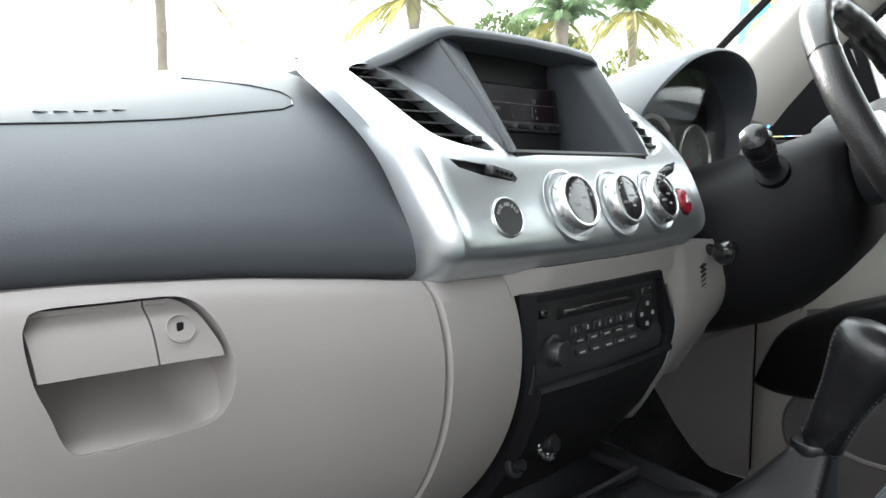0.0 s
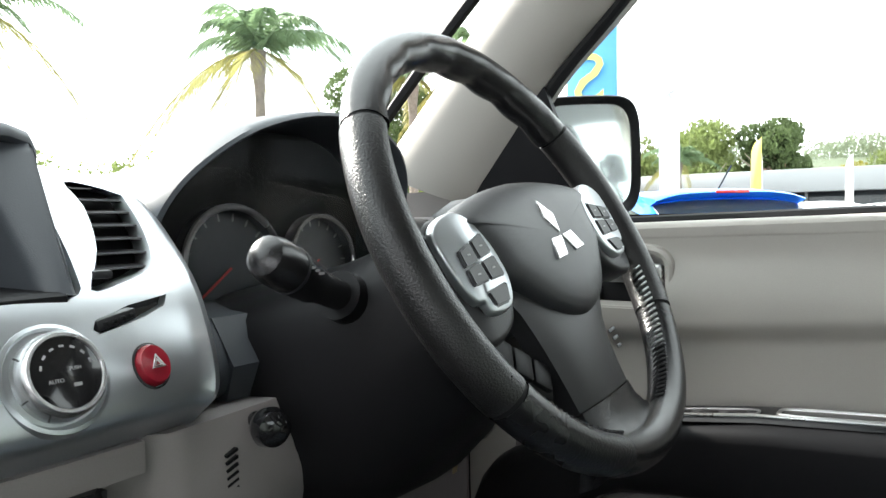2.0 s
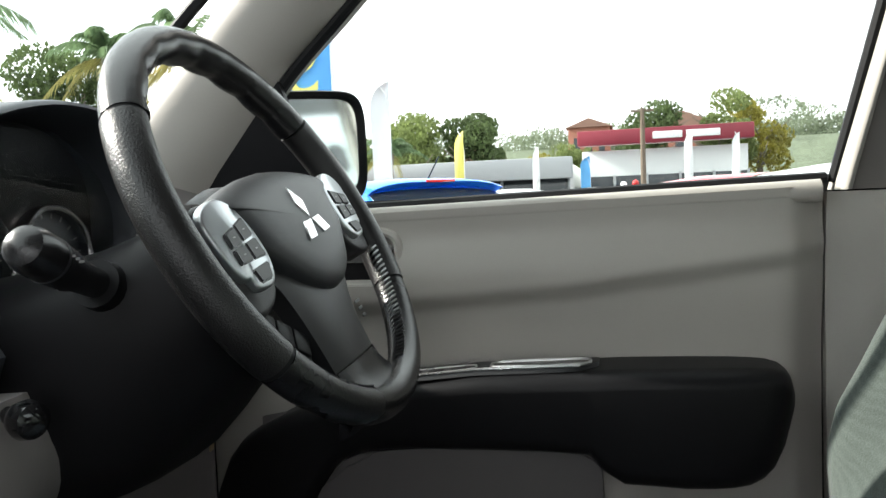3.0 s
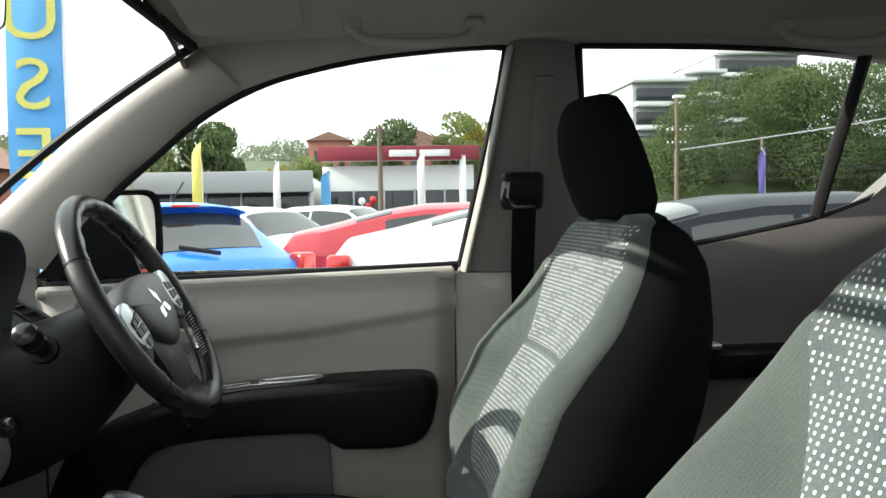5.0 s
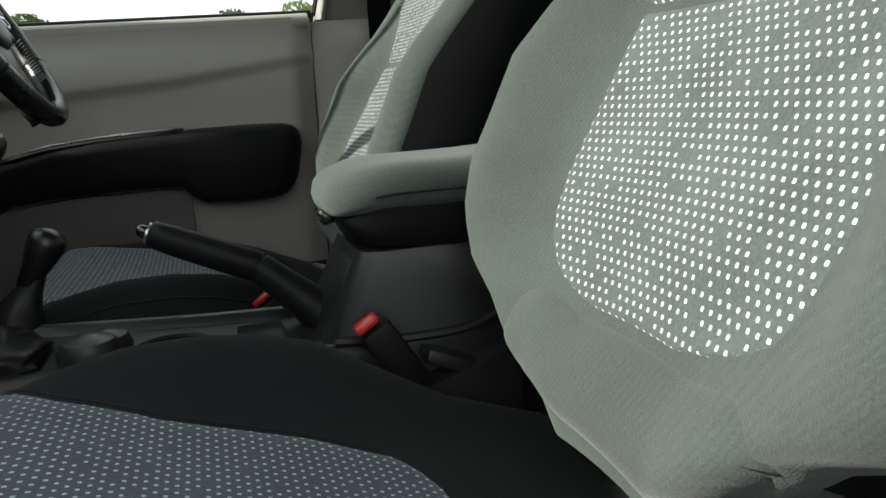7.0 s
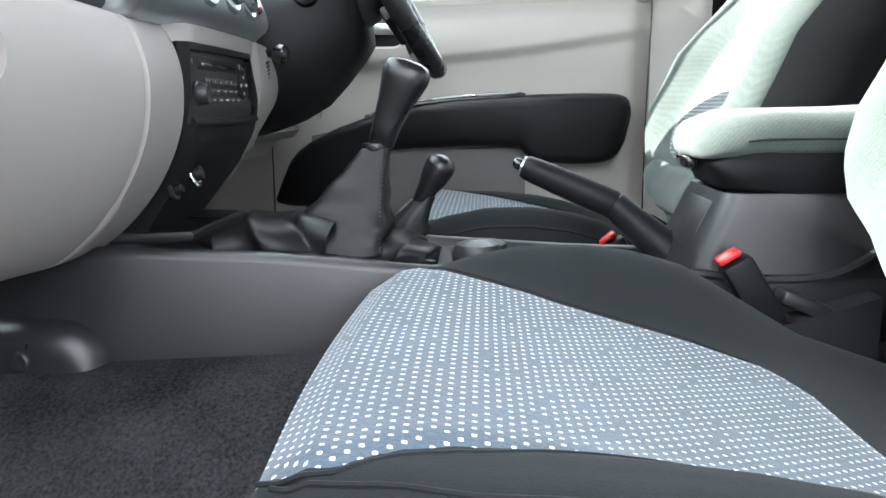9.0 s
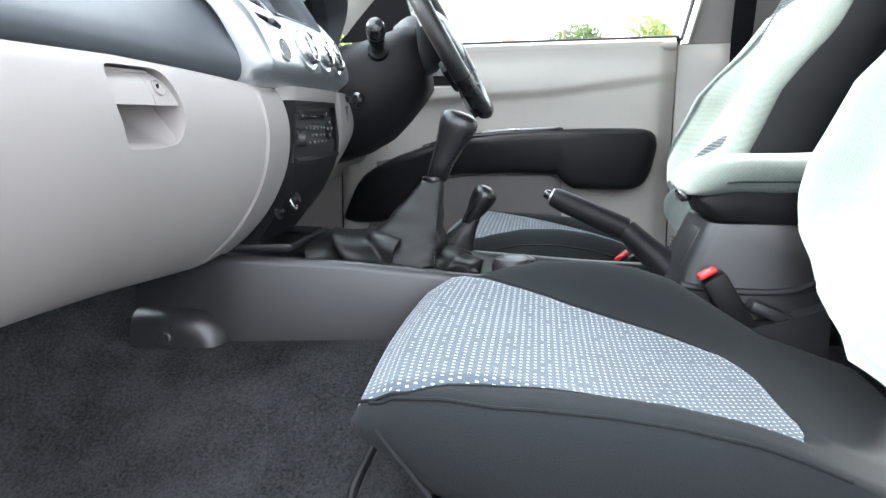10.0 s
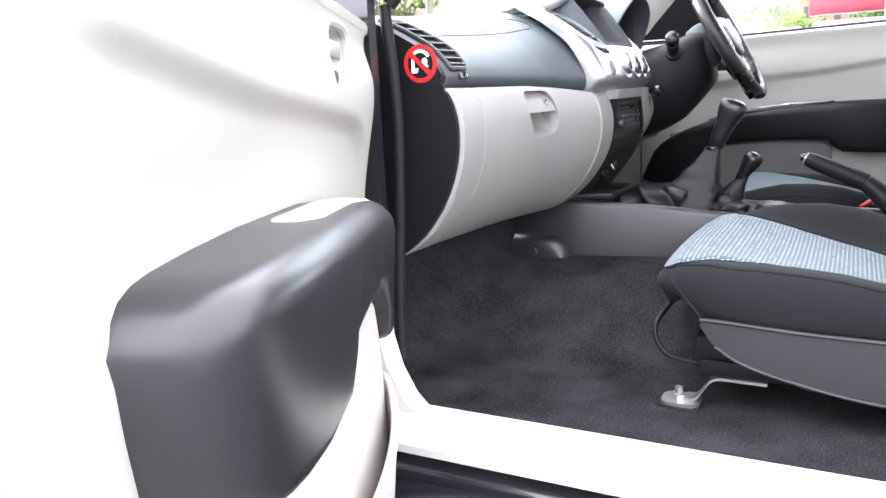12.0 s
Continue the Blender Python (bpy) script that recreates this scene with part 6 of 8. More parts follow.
# phone keys low on the wheel, on their bracket
bm = bmesh.new()
absorb(bm, box(bmesh.new(), (0, 0, -0.012), (0.074, 0.030, 0.016), 0.005), W0 @ pose(-0.092, -0.076, -0.024, 0, 0, -38))
part("key_bracket", bm, M["black"], wheel)
for k in range(3):
    bm = bmesh.new()
    absorb(bm, box(bmesh.new(), (-0.022 + 0.021 * k, 0, -0.003), (0.0195, 0.021, 0.006), 0.0022), W0 @ pose(-0.092, -0.076, -0.024, 0, 0, -38))
    part("phone_key", bm, M["black"], wheel)

column = thing("steering_column", (0.41, 0.40, 0.42), "black steering column shroud with stalks and hanging keys", "steering column")
bm = bmesh.new()
secs = []
for y, z, hw, hu, hd in ((0.52, 0.55, 0.150, 0.075, 0.150), (0.46, 0.560, 0.148, 0.078, 0.150), (0.415, 0.572, 0.146, 0.074, 0.150), (0.37, 0.588, 0.132, 0.068, 0.150), (0.325, 0.605, 0.124, 0.062, 0.142), (0.285, 0.622, 0.112, 0.060, 0.122), (0.245, 0.640, 0.098, 0.056, 0.098), (0.228, 0.648, 0.086, 0.048, 0.084)):
    sec = []
    for k in range(28):
        a = 2 * math.pi * k / 28
        c, s = math.cos(a), math.sin(a)
        sec.append(V(0.410 + hw * math.copysign(abs(c) ** 0.75, c), y + 0.35 * (hu if s > 0 else hd) * s * 0.6, z + (hu if s > 0 else hd) * math.copysign(abs(s) ** 0.8, s)))
    secs.append(sec)
loft(bm, secs)
shroud = part("shroud", bm, M["black"], column, "black plastic shroud", sharp=60)
bm = bmesh.new()
lathe(bm, [(0.058, -0.082), (0.062, -0.062), (0.062, -0.046), (0.056, -0.034), (0.040, -0.022), (0, -0.020)], W, 36)
part("wheel_boss", bm, M["hub"], column)
for s, tip, mid in ((-1, V(0.203, 0.285, 0.676), V(0.258, 0.294, 0.652)), (1, V(0.622, 0.285, 0.690), V(0.560, 0.295, 0.655))):
    base = V(0.410 + s * 0.075, 0.305, 0.625)
    bm = bmesh.new()
    tube(bm, [base, base.lerp(mid, 0.6)], [0.023, 0.0195], 20)
    stalk = part("stalk_collar", bm, M["black"], column)
    bm = bmesh.new()
    ax = (tip - mid).normalized()
    pts = [base.lerp(mid, 0.5), mid, mid + ax * 0.004, mid.lerp(tip, 0.55), mid.lerp(tip, 0.85), tip, tip + ax * 0.006]
    tube(bm, pts, [0.0115, 0.013, 0.0155, 0.0172, 0.0172, 0.0145, 0.006], 22)
    st2 = part("control_stalk", bm, M["stalk"], column, "gloss black control stalk")
    bm = bmesh.new()
    tube(bm, [mid.lerp(tip, 0.50), mid.lerp(tip, 0.54)], 0.0176, 22)
    part("stalk_ring", bm, M["char"], column)
    side = V(0.0, -1.0, 0.25).normalized()
    for k in range(3):
        bm = bmesh.new()
        absorb(bm, box(bmesh.new(), (0, 0, 0), (0.008, 0.0018, 0.0006)), facing(mid.lerp(tip, 0.22 + 0.10 * k) + side * 0.0168, side))
        part("stalk_mark", bm, M["grey_print"], column)
for y, z in ((0.262, 0.615), (0.272, 0.582)):
    bm = bmesh.new()
    lathe(bm, [(0.0045, 0), (0.0045, 0.0015), (0.003, 0.0015), (0.0022, -0.002), (0, -0.002)], facing((0.330, y, z), (-1, -0.3, -0.2)), 16)
    part("shroud_screw", bm, M["char"], shroud)
bm = bmesh.new()
lathe(bm, [(0.014, 0.0), (0.014, 0.010), (0.010, 0.014), (0, 0.014)], facing((0.485, 0.330, 0.530), (0.2, -0.9, -0.45)), 20)
part("ignition_barrel", bm, M["black"], column)
for x, z, l, tilt, mtl in ((0.487, 0.500, 0.046, 6, "key"), (0.478, 0.472, 0.058, -4, "key")):
    bm = bmesh.new()
    box(bm, (x, 0.318, z), (0.008, 0.0022, l), 0.001, 1, (8, tilt, 0))
    part("hanging_key", bm, M[mtl], column, "worn brass key")

# ---- centre console ----
console = thing("centre_console", (0, 0.1, 0.08), "black plastic centre console on the tunnel", "console")


def con_half(y):
    return lerp(y, [-0.62, -0.30, -0.10, 0.09, 0.25, 0.42, 0.50, 0.58], [0.100, 0.100, 0.104, 0.110, 0.132, 0.160, 0.166, 0.168])


def con_top(y):
    return lerp(y, [-0.62, -0.30, -0.22, -0.10, 0.09, 0.25, 0.40, 0.46, 0.58], [0.275, 0.275, 0.275, 0.278, 0.288, 0.306, 0.316, 0.318, 0.318])


bm = bmesh.new()
secs = []
for y in np.linspace(-0.60, 0.562, 52):
    h, t = con_half(y), con_top(y)
    b = 0.06 if y < 0.1 else 0.10
    e = 0.010
    sec = []
    for s in (-1, 1):
        q = [V(s * (h + 0.012), y, b), V(s * (h + 0.008), y, (b + t) / 2), V(s * h, y, t - 0.012), V(s * (h - 0.003), y, t - 0.003), V(s * (h - 0.012), y, t), V(s * (h - 0.020), y, t - 0.003), V(s * (h - 0.026), y, t - 0.012)]
        sec += q if s < 0 else q[::-1]
    secs.append(sec)
loft(bm, secs)
body = part("console_body", bm, M["console"], console, sharp=55)
# raised boss at the foot of the console with its screw
bm = bmesh.new()
boss = [tuple(q) for q in cr([(0.556, 0.229), (0.530, 0.231), (0.498, 0.230), (0.470, 0.226), (0.452, 0.216), (0.441, 0.203), (0.434, 0.188), (0.428, 0.165)], 3)] + [(0.428, 0.100), (0.556, 0.100)]
secs = []
for out, shrink in ((-0.010, -0.012), (0.004, -0.010), (0.014, -0.005), (0.021, 0.001), (0.025, 0.008), (0.026, 0.016)):
    secs.append([V(-con_half(y) - 0.010 - out, min(0.556, y + shrink * (0.9 if y < 0.49 else 0.0)), z - shrink * (1.0 if z > 0.18 else 0.0)) for y, z in boss])
loft(bm, secs)
part("screw_boss", bm, M["console"], body, sharp=50)
bm = bmesh.new()
lathe(bm, [(0.011, 0), (0.011, 0.003), (0.0085, 0.0045), (0.0075, 0.002), (0.004, 0.002), (0.0035, 0.004), (0, 0.004)], facing((-0.166 - 0.036, 0.505, 0.203), (-1, 0, 0.03)), 24)
part("trim_clip", bm, M["char"], body)
# front tray
bm = bmesh.new()
box(bm, (0, 0.445, 0.285), (0.24, 0.16, 0.012), 0.004)
tr = part("tray", bm, M["black"], console)
bm = bmesh.new()
ring = [(-0.095, 0.355), (0.095, 0.355), (0.115, 0.50), (-0.115, 0.50)]
tube(bm, [V(x, y, 0.318) for x, y in ring], 0.006, 8, loop=True)
part("tray_rim", bm, M["console"], console)
# gear gaiter: four leather panels meeting in ridges, slack at the foot
GT, GB = V(0.034, 0.156, 0.412), V(0.028, 0.190, 0.284)
def slack(y, z, x):
    return 0.5 * math.sin(31 * y + 17 * z) + 0.5 * math.sin(47 * x - 23 * y + 29 * z)


bm = bmesh.new()
secs = []
for f in np.linspace(0, 1, 30):
    c = GT.lerp(GB, f)
    hw = lerp(f, [0, 0.06, 0.3, 0.6, 0.85, 1], [0.016, 0.019, 0.033, 0.052, 0.066, 0.072])
    hf = lerp(f, [0, 0.06, 0.3, 0.6, 0.8, 0.9, 1], [0.017, 0.021, 0.042, 0.072, 0.093, 0.104, 0.116])
    hb = lerp(f, [0, 0.06, 0.3, 0.6, 0.85, 1], [0.017, 0.019, 0.026, 0.038, 0.050, 0.058])
    sec = []
    for k in range(80):
        a = 2 * math.pi * k / 80
        ca, sa_ = math.cos(a), math.sin(a)
        x = hw * math.copysign(abs(ca) ** 0.42, ca)
        y = (hf if sa_ > 0 else hb) * math.copysign(abs(sa_) ** 0.42, sa_)
        flat = max(0.0, 1 - abs(abs(ca) - abs(sa_)) * 1.4)
        hollow = 1 - 0.05 * math.sin(math.pi * f) * (1 - flat) * (1 if f > 0.1 else 0)
        crease = 0.0042 * slack(y + 0.3 * f, 0.7 * f, x) * smooth01((f - 0.25) / 0.5)
        tuck = 0.003 * math.sin(26 * f + 3 * a) * smooth01((f - 0.6) / 0.3)
        sec.append(V(c.x + x * hollow + crease * ca, c.y + y * hollow + (crease + tuck) * sa_, c.z + 0.004 * slack(y, f, x) * f))
    secs.append(sec)
loft(bm, secs)
gaiter = part("gear_gaiter", bm, M["hide"], console, "creased black leather gaiter", sharp=60)
# slack folds lying ahead of and behind the lever
def fold(name, cs, seed):
    bm = bmesh.new()
    secs = []
    for i, (x, y, z, w, h) in enumerate(cr(cs, 5)):
        sec = []
        for k in range(22):
            a = math.pi * k / 21
            r = 1 + 0.10 * math.sin(3 * a + i * 0.5 + seed)
            sec.append(V(x + w * math.copysign(abs(math.cos(a)) ** 0.7, math.cos(a)) * r, y + 0.006 * math.sin(2.2 * a + 0.7 * i + seed), z + h * math.sin(a) ** 0.8 * r))
        secs.append(sec + [V(x - w * 0.9, y, z - 0.02), V(x + w * 0.9, y, z - 0.02)])
    loft(bm, secs)
    part(name, bm, M["hide"], gaiter, sharp=60)


fold("front_fold", [(0.014, 0.205, 0.290, 0.066, 0.038), (0.010, 0.240, 0.292, 0.070, 0.040), (0.008, 0.268, 0.294, 0.078, 0.038), (0.006, 0.300, 0.298, 0.082, 0.036), (0.004, 0.330, 0.300, 0.078, 0.028), (0.002, 0.352, 0.300, 0.066, 0.012), (0.002, 0.362, 0.300, 0.05, 0.003)], 0.4)
fold("rear_fold", [(0.020, 0.150, 0.280, 0.058, 0.018), (0.016, 0.126, 0.280, 0.062, 0.024), (0.010, 0.106, 0.280, 0.060, 0.020), (0.006, 0.088, 0.279, 0.052, 0.012), (0.004, 0.078, 0.278, 0.040, 0.003)], 2.1)
# stitched ridge on the near rear corner
for k in range(22):
    f = 0.10 + 0.85 * k / 21
    c = GT.lerp(GB, f)
    hw = lerp(f, [0, 0.06, 0.3, 0.6, 0.85, 1], [0.016, 0.019, 0.033, 0.052, 0.066, 0.072])
    hb = lerp(f, [0, 0.06, 0.3, 0.6, 0.85, 1], [0.017, 0.019, 0.026, 0.038, 0.050, 0.058])
    bm = bmesh.new()
    p = V(c.x - hw * 0.90, c.y - hb * 0.80, c.z)
    tube(bm, [p, p + V(0.0002, 0.0006, -0.0032)], 0.0007, 5)
    part("stitch", bm, M["key_grey"], gaiter)
bm = bmesh.new()
lathe(bm, [(0.0175, -0.006), (0.0190, 0.0), (0.0178, 0.004), (0.013, 0.005)], pose(GT.x, GT.y, GT.z + 0.002), 24)
part("gaiter_collar", bm, M["leather"], gaiter)
# gear lever
lever = thing("gear_lever", (0.012, 0.15, 0.415), "black stitched leather gear knob on a gaiter", "gear lever")
bm = bmesh.new()
ax = (V(0.028, 0.114, 0.521) - V(0.033, 0.150, 0.415)).normalized()
secs = []
LM = facing(V(0.033, 0.150, 0.415), ax, (0, 1, 0))
for h, w, d, dy in ((0.0, 0.011, 0.014, 0), (0.003, 0.0135, 0.0165, 0), (0.03, 0.0145, 0.0185, 0.0), (0.055, 0.0165, 0.022, -0.002), (0.075, 0.0205, 0.0265, -0.004), (0.090, 0.023, 0.030, -0.005), (0.101, 0.0225, 0.030, -0.005), (0.109, 0.018, 0.0255, -0.004), (0.1125, 0.010, 0.015, -0.004), (0.113, 0.002, 0.003, -0.004)):
    secs.append([LM @ V(w * math.copysign(abs(math.cos(a)) ** 0.8, math.cos(a)), dy + d * math.copysign(abs(math.sin(a)) ** 0.8, math.sin(a)), h) for a in np.linspace(0, 6.2832, 28, endpoint=False)])
loft(bm, secs)
part("knob", bm, M["leather"], lever, "black leather knob", sharp=70)
for s in (-1, 1):
    for k in range(20):
        f = k / 19
        h = 0.012 + 0.088 * f
        w = lerp(h, [0.0, 0.03, 0.055, 0.075, 0.09, 0.101, 0.109], [0.0125, 0.0145, 0.0165, 0.0205, 0.023, 0.0225, 0.018])
        d = lerp(h, [0.0, 0.03, 0.055, 0.075, 0.09, 0.101, 0.109], [0.0155, 0.0185, 0.022, 0.0265, 0.030, 0.030, 0.0255])
        dy = lerp(h, [0, 0.03, 0.055, 0.09], [0, 0, -0.002, -0.005])
        bm = bmesh.new()
        a = math.pi + s * 0.95
        tube(bm, [LM @ V(w * math.cos(a) * 0.99, dy + d * math.copysign(abs(math.sin(a)) ** 0.8, math.sin(a)) * 1.004 + q, h + 0.0012) for q in (-0.0018, 0.0018)], 0.0006, 5)
        part("stitch", bm, M["key_grey"], lever)
bm = bmesh.new()
tube(bm, [LM @ V(0, 0, -0.02), LM @ V(0, 0, 0.002)], 0.012, 16)
part("lever_neck", bm, M["satin"], lever)
# transfer lever
tl = thing("transfer_lever", (0.115, 0.10, 0.30), "small black leather four-wheel-drive lever", "gear lever")
bm = bmesh.new()
secs = []
TB, TT = V(0.112, 0.135, 0.288), V(0.112, 0.098, 0.340)
for f in np.linspace(0, 1, 9):
    c = TB.lerp(TT, f)
    r = lerp(f, [0, 0.3, 0.7, 1], [0.042, 0.030, 0.019, 0.014])
    secs.append([V(c.x + r * 0.8 * math.cos(a) * (1 + 0.08 * math.sin(4 * a + 6 * f)), c.y + r * math.sin(a) * (1 + 0.08 * math.sin(5 * a)), c.z) for a in np.linspace(0, 6.2832, 24, endpoint=False)])
loft(bm, secs)
part("gaiter", bm, M["hide"], tl, "creased leather gaiter", sharp=60)
bm = bmesh.new()
p0, p1 = V(0.112, 0.108, 0.330), V(0.113, 0.072, 0.392)
tube(bm, [p0.lerp(p1, f) for f in (0, 0.1, 0.35, 0.6, 0.8, 0.93, 1.02, 1.06)], [0.0105, 0.0125, 0.0145, 0.0195, 0.0215, 0.0205, 0.0135, 0.003], 22)
part("knob", bm, M["leather"], tl, "black leather knob", sharp=70)
# handbrake
hb = thing("handbrake", (0.03, -0.2, 0.28), "black handbrake lever with push button, lying low", "handbrake")
T0, T1, T2 = V(0.086, -0.036, 0.384), V(0.062, -0.155, 0.334), V(0.035, -0.225, 0.272)
bm = bmesh.new()
tube(bm, [T0.lerp(T1, f) for f in (0, 0.02, 0.15, 0.4, 0.7, 0.97, 1.0)], [0.0135, 0.016, 0.0175, 0.0185, 0.019, 0.019, 0.0175], 20)
part("grip", bm, M["black"], hb, sharp=60)
bm = bmesh.new()
tube(bm, [T1.lerp(T2, f) for f in (-0.02, 0.0, 0.3, 0.7, 1.1)], [0.0170, 0.0185, 0.020, 0.024, 0.030], 18)
part("lever_boot", bm, M["black"], hb, sharp=60)
bm = bmesh.new()
d = (T0 - T1).normalized()
tube(bm, [T0, T0 + d * 0.004, T0 + d * 0.012, T0 + d * 0.015], [0.008, 0.008, 0.0075, 0.005], 16)
part("push_button", bm, M["gloss"], hb)
bm = bmesh.new()
tube(bm, [T0 + d * -0.002, T0 + d * 0.003], 0.0128, 18)
part("end_ring", bm, M["satin"], hb)
# cup holder ahead of the armrest
bm = bmesh.new()
lathe(bm, [(0.040, 0.0), (0.042, 0.004), (0.040, 0.007), (0.036, 0.005), (0.034, -0.03), (0, -0.03)], pose(-0.045, -0.055, 0.278), 32)
part("cup_holder", bm, M["black"], console)
bm = bmesh.new()
box(bm, (-0.045, -0.145, 0.281), (0.070, 0.05, 0.012), 0.005)
part("lidded_bin", bm, M["black"], console)
bm = bmesh.new()
for x, y, z, r in ((-0.045, 0.025, 0.292, 0.030), (-0.02, 0.012, 0.288, 0.026)):
    lathe(bm, [(r, -0.012), (r * 1.02, 0), (r * 0.85, 0.010), (r * 0.4, 0.015), (0, 0.016)], pose(x, y, z), 24)
part("rubber_mat", bm, M["char"], console)
# armrest box
ab = thing("armrest_box", (0, -0.40, 0.28), "black armrest box with grey cloth lid", "armrest")
bm = bmesh.new()
secs = []
for z, y0, hw in ((0.262, -0.208, 0.093), (0.30, -0.222, 0.091), (0.335, -0.238, 0.089), (0.362, -0.250, 0.087), (0.366, -0.252, 0.086)):
    sec = [V(-hw + 0.02, y0, z), V(hw - 0.02, y0, z), V(hw - 0.005, y0 - 0.006, z), V(hw, y0 - 0.022, z), V(hw, -0.60, z), V(-hw, -0.60, z), V(-hw, y0 - 0.022, z), V(-hw + 0.005, y0 - 0.006, z)]
    secs.append(sec)
loft(bm, secs)
bodyp = part("box_body", bm, M["console"], ab, "charcoal plastic box body", sharp=50)
for sd in (-1, 1):
    bm = bmesh.new()
    tube(bm, [V(sd * 0.094, y, z) for y, z in cr([(-0.215, 0.278), (-0.27, 0.272), (-0.33, 0.271), (-0.37, 0.276), (-0.40, 0.290), (-0.43, 0.312)], 4)], 0.006, 8)
    part("base_ledge", bm, M["console"], bodyp)
bm = bmesh.new()
FN = V(0, -0.238 + 0.222, 0.335 - 0.30).normalized()
FM = facing((-0.004, -0.2355, 0.326), V(0, FN.z, -FN.y))
absorb(bm, box(bmesh.new(), (0, 0, 0), (0.098, 0.060, 0.005), 0.0018), FM)
part("front_plate", bm, M["console"], bodyp)
bm = bmesh.new()
secs = []
for z, y0, hw in ((0.366, -0.262, 0.082), (0.372, -0.250, 0.085), (0.395, -0.238, 0.087), (0.412, -0.234, 0.088)):
    sec = []
    for k in range(36):
        a = 2 * math.pi * k / 36
        sec.append(V(hw * math.copysign(abs(math.cos(a)) ** 0.4, math.cos(a)), (y0 - 0.58) / 2 + (y0 + 0.58) / 2 * math.copysign(abs(math.sin(a)) ** 0.4, math.sin(a)), z))
    secs.append(sec)
loft(bm, secs)
part("upper_bin", bm, M["black"], ab, sharp=50)
bm = bmesh.new()
secs = []
for z, f in ((0.411, 0.97), (0.418, 1.005), (0.430, 1.02), (0.444, 1.0), (0.452, 0.955), (0.457, 0.86), (0.459, 0.6), (0.460, 0.05)):
    sec = []
    for k in range(44):
        a = 2 * math.pi * k / 44
        yy = -0.405 + 0.182 * f * math.copysign(abs(math.sin(a)) ** 0.5, math.sin(a))
        sec.append(V(0.091 * f * math.copysign(abs(math.cos(a)) ** 0.42, math.cos(a)), yy, z - 0.010 * smooth01((yy + 0.30) / 0.09) + 0.008 * smooth01((-0.36 - yy) / 0.2)))
    secs.append(sec)
loft(bm, secs)
lidp = part("cloth_lid", bm, M["cloth"], ab, "grey cloth padded lid", sharp=70)
bm = bmesh.new()
tube(bm, [V(-0.0932 * 0.985, y, 0.4265 + 0.008 * smooth01((-0.36 - y) / 0.2) - 0.010 * smooth01((y + 0.30) / 0.09)) for y in np.linspace(-0.55, -0.27, 16)], 0.0013, 5)
part("lid_seam", bm, M["dark_cloth"], ab)
bm = bmesh.new()
box(bm, (0.0, -0.229, 0.398), (0.046, 0.016, 0.016), 0.004, 2, (-14, 0, 0))
part("latch", bm, M["gloss"], ab)
# belt buckles
for x, y, z, s in ((-0.133, -0.236, 0.300, -1), (0.128, -0.150, 0.275, 1)):
    bk = thing("belt_buckle", (x, y - 0.03, 0.20), "black seat belt buckle with red release button", "buckle", "seat belt buckles")
    bm = bmesh.new()
    box(bm, (x, y - 0.035, z - 0.035), (0.028, 0.034, 0.085), 0.006, 2, (-32, 0, 0))
    part("housing", bm, M["black"], bk)
    bm = bmesh.new()
    box(bm, (x, y - 0.006, z + 0.005), (0.022, 0.026, 0.008), 0.003, 2, (-32, 0, 0))
    part("release_button", bm, M["red"], bk, "red release button")
    bm = bmesh.new()
    tube(bm, [V(x, y - 0.05, z - 0.07), V(x + 0.01 * s, y - 0.09, 0.16), V(x + 0.01 * s, y - 0.10, 0.10)], 0.008, 8)
    part("stalk", bm, M["black"], bk)


# ---- remaining cab fittings ----
for s in (1, -1):
    # kick panel ahead of the door
    bm = bmesh.new()
    y0 = 0.505 if s > 0 else 0.535
    shell(bm, [[V(s * (0.785 - 0.04 * smooth01((y - 0.55) / 0.3)), y, z) for y in np.linspace(y0, 0.95, 8)] for z in np.linspace(0.02, 0.74, 10)], (s * 0.02, 0, 0))
    tagged(part("trim", bm, M["beige"]), "warm grey kick panel beside the footwell", "kick panel", kind="structure")
    # lower body side under the doors
    bm = bmesh.new()
    secs = []
    for y in np.linspace(-1.62, 0.60, 12):
        secs.append([V(s * x, y, z) for x, z in [(0.772, 0.03), (0.790, 0.070), (0.812, 0.086), (0.824, 0.088), (0.846, 0.083), (0.850, 0.076), (0.858, 0.072), (0.886, 0.062), (0.892, 0.054), (0.890, 0.040), (0.83, 0.03)]])
    loft(bm, secs)
    tagged(part("sill_plate", bm, M["sill"]), "pale grey plastic sill plate in the door opening", "sill plate", kind="structure")
    bm = bmesh.new()
    secs = []
    for y in np.linspace(-1.7, 0.75, 6):
        secs.append([V(s * x, y, z) for x, z in [(0.78, 0.028), (0.880, 0.030), (0.900, 0.018), (0.906, 0.0), (0.900, -0.10), (0.84, -0.16), (0.78, -0.16)]])
    loft(bm, secs)
    tagged(part("sill", bm, M["body"]), "black painted body sill", "body sill", kind="structure")
    bm = bmesh.new()
    secs = []
    for y in np.linspace(-1.5, 0.70, 6):
        secs.append([V(s * x, y, z) for x, z in [(0.86, -0.17), (0.86, -0.145), (0.98, -0.145), (0.995, -0.155), (0.98, -0.175)]])
    loft(bm, secs)
    board = tagged(part("side_step", bm, M["black"]), "ribbed black side step under the doors", "side step")
    HOME[board] = Matrix()
    for k in range(6):
        bm = bmesh.new()
        box(bm, (s * (0.875 + 0.018 * k), -0.4, -0.143), (0.007, 2.1, 0.006), 0.002)
        part("rib", bm, M["rubber"], board)
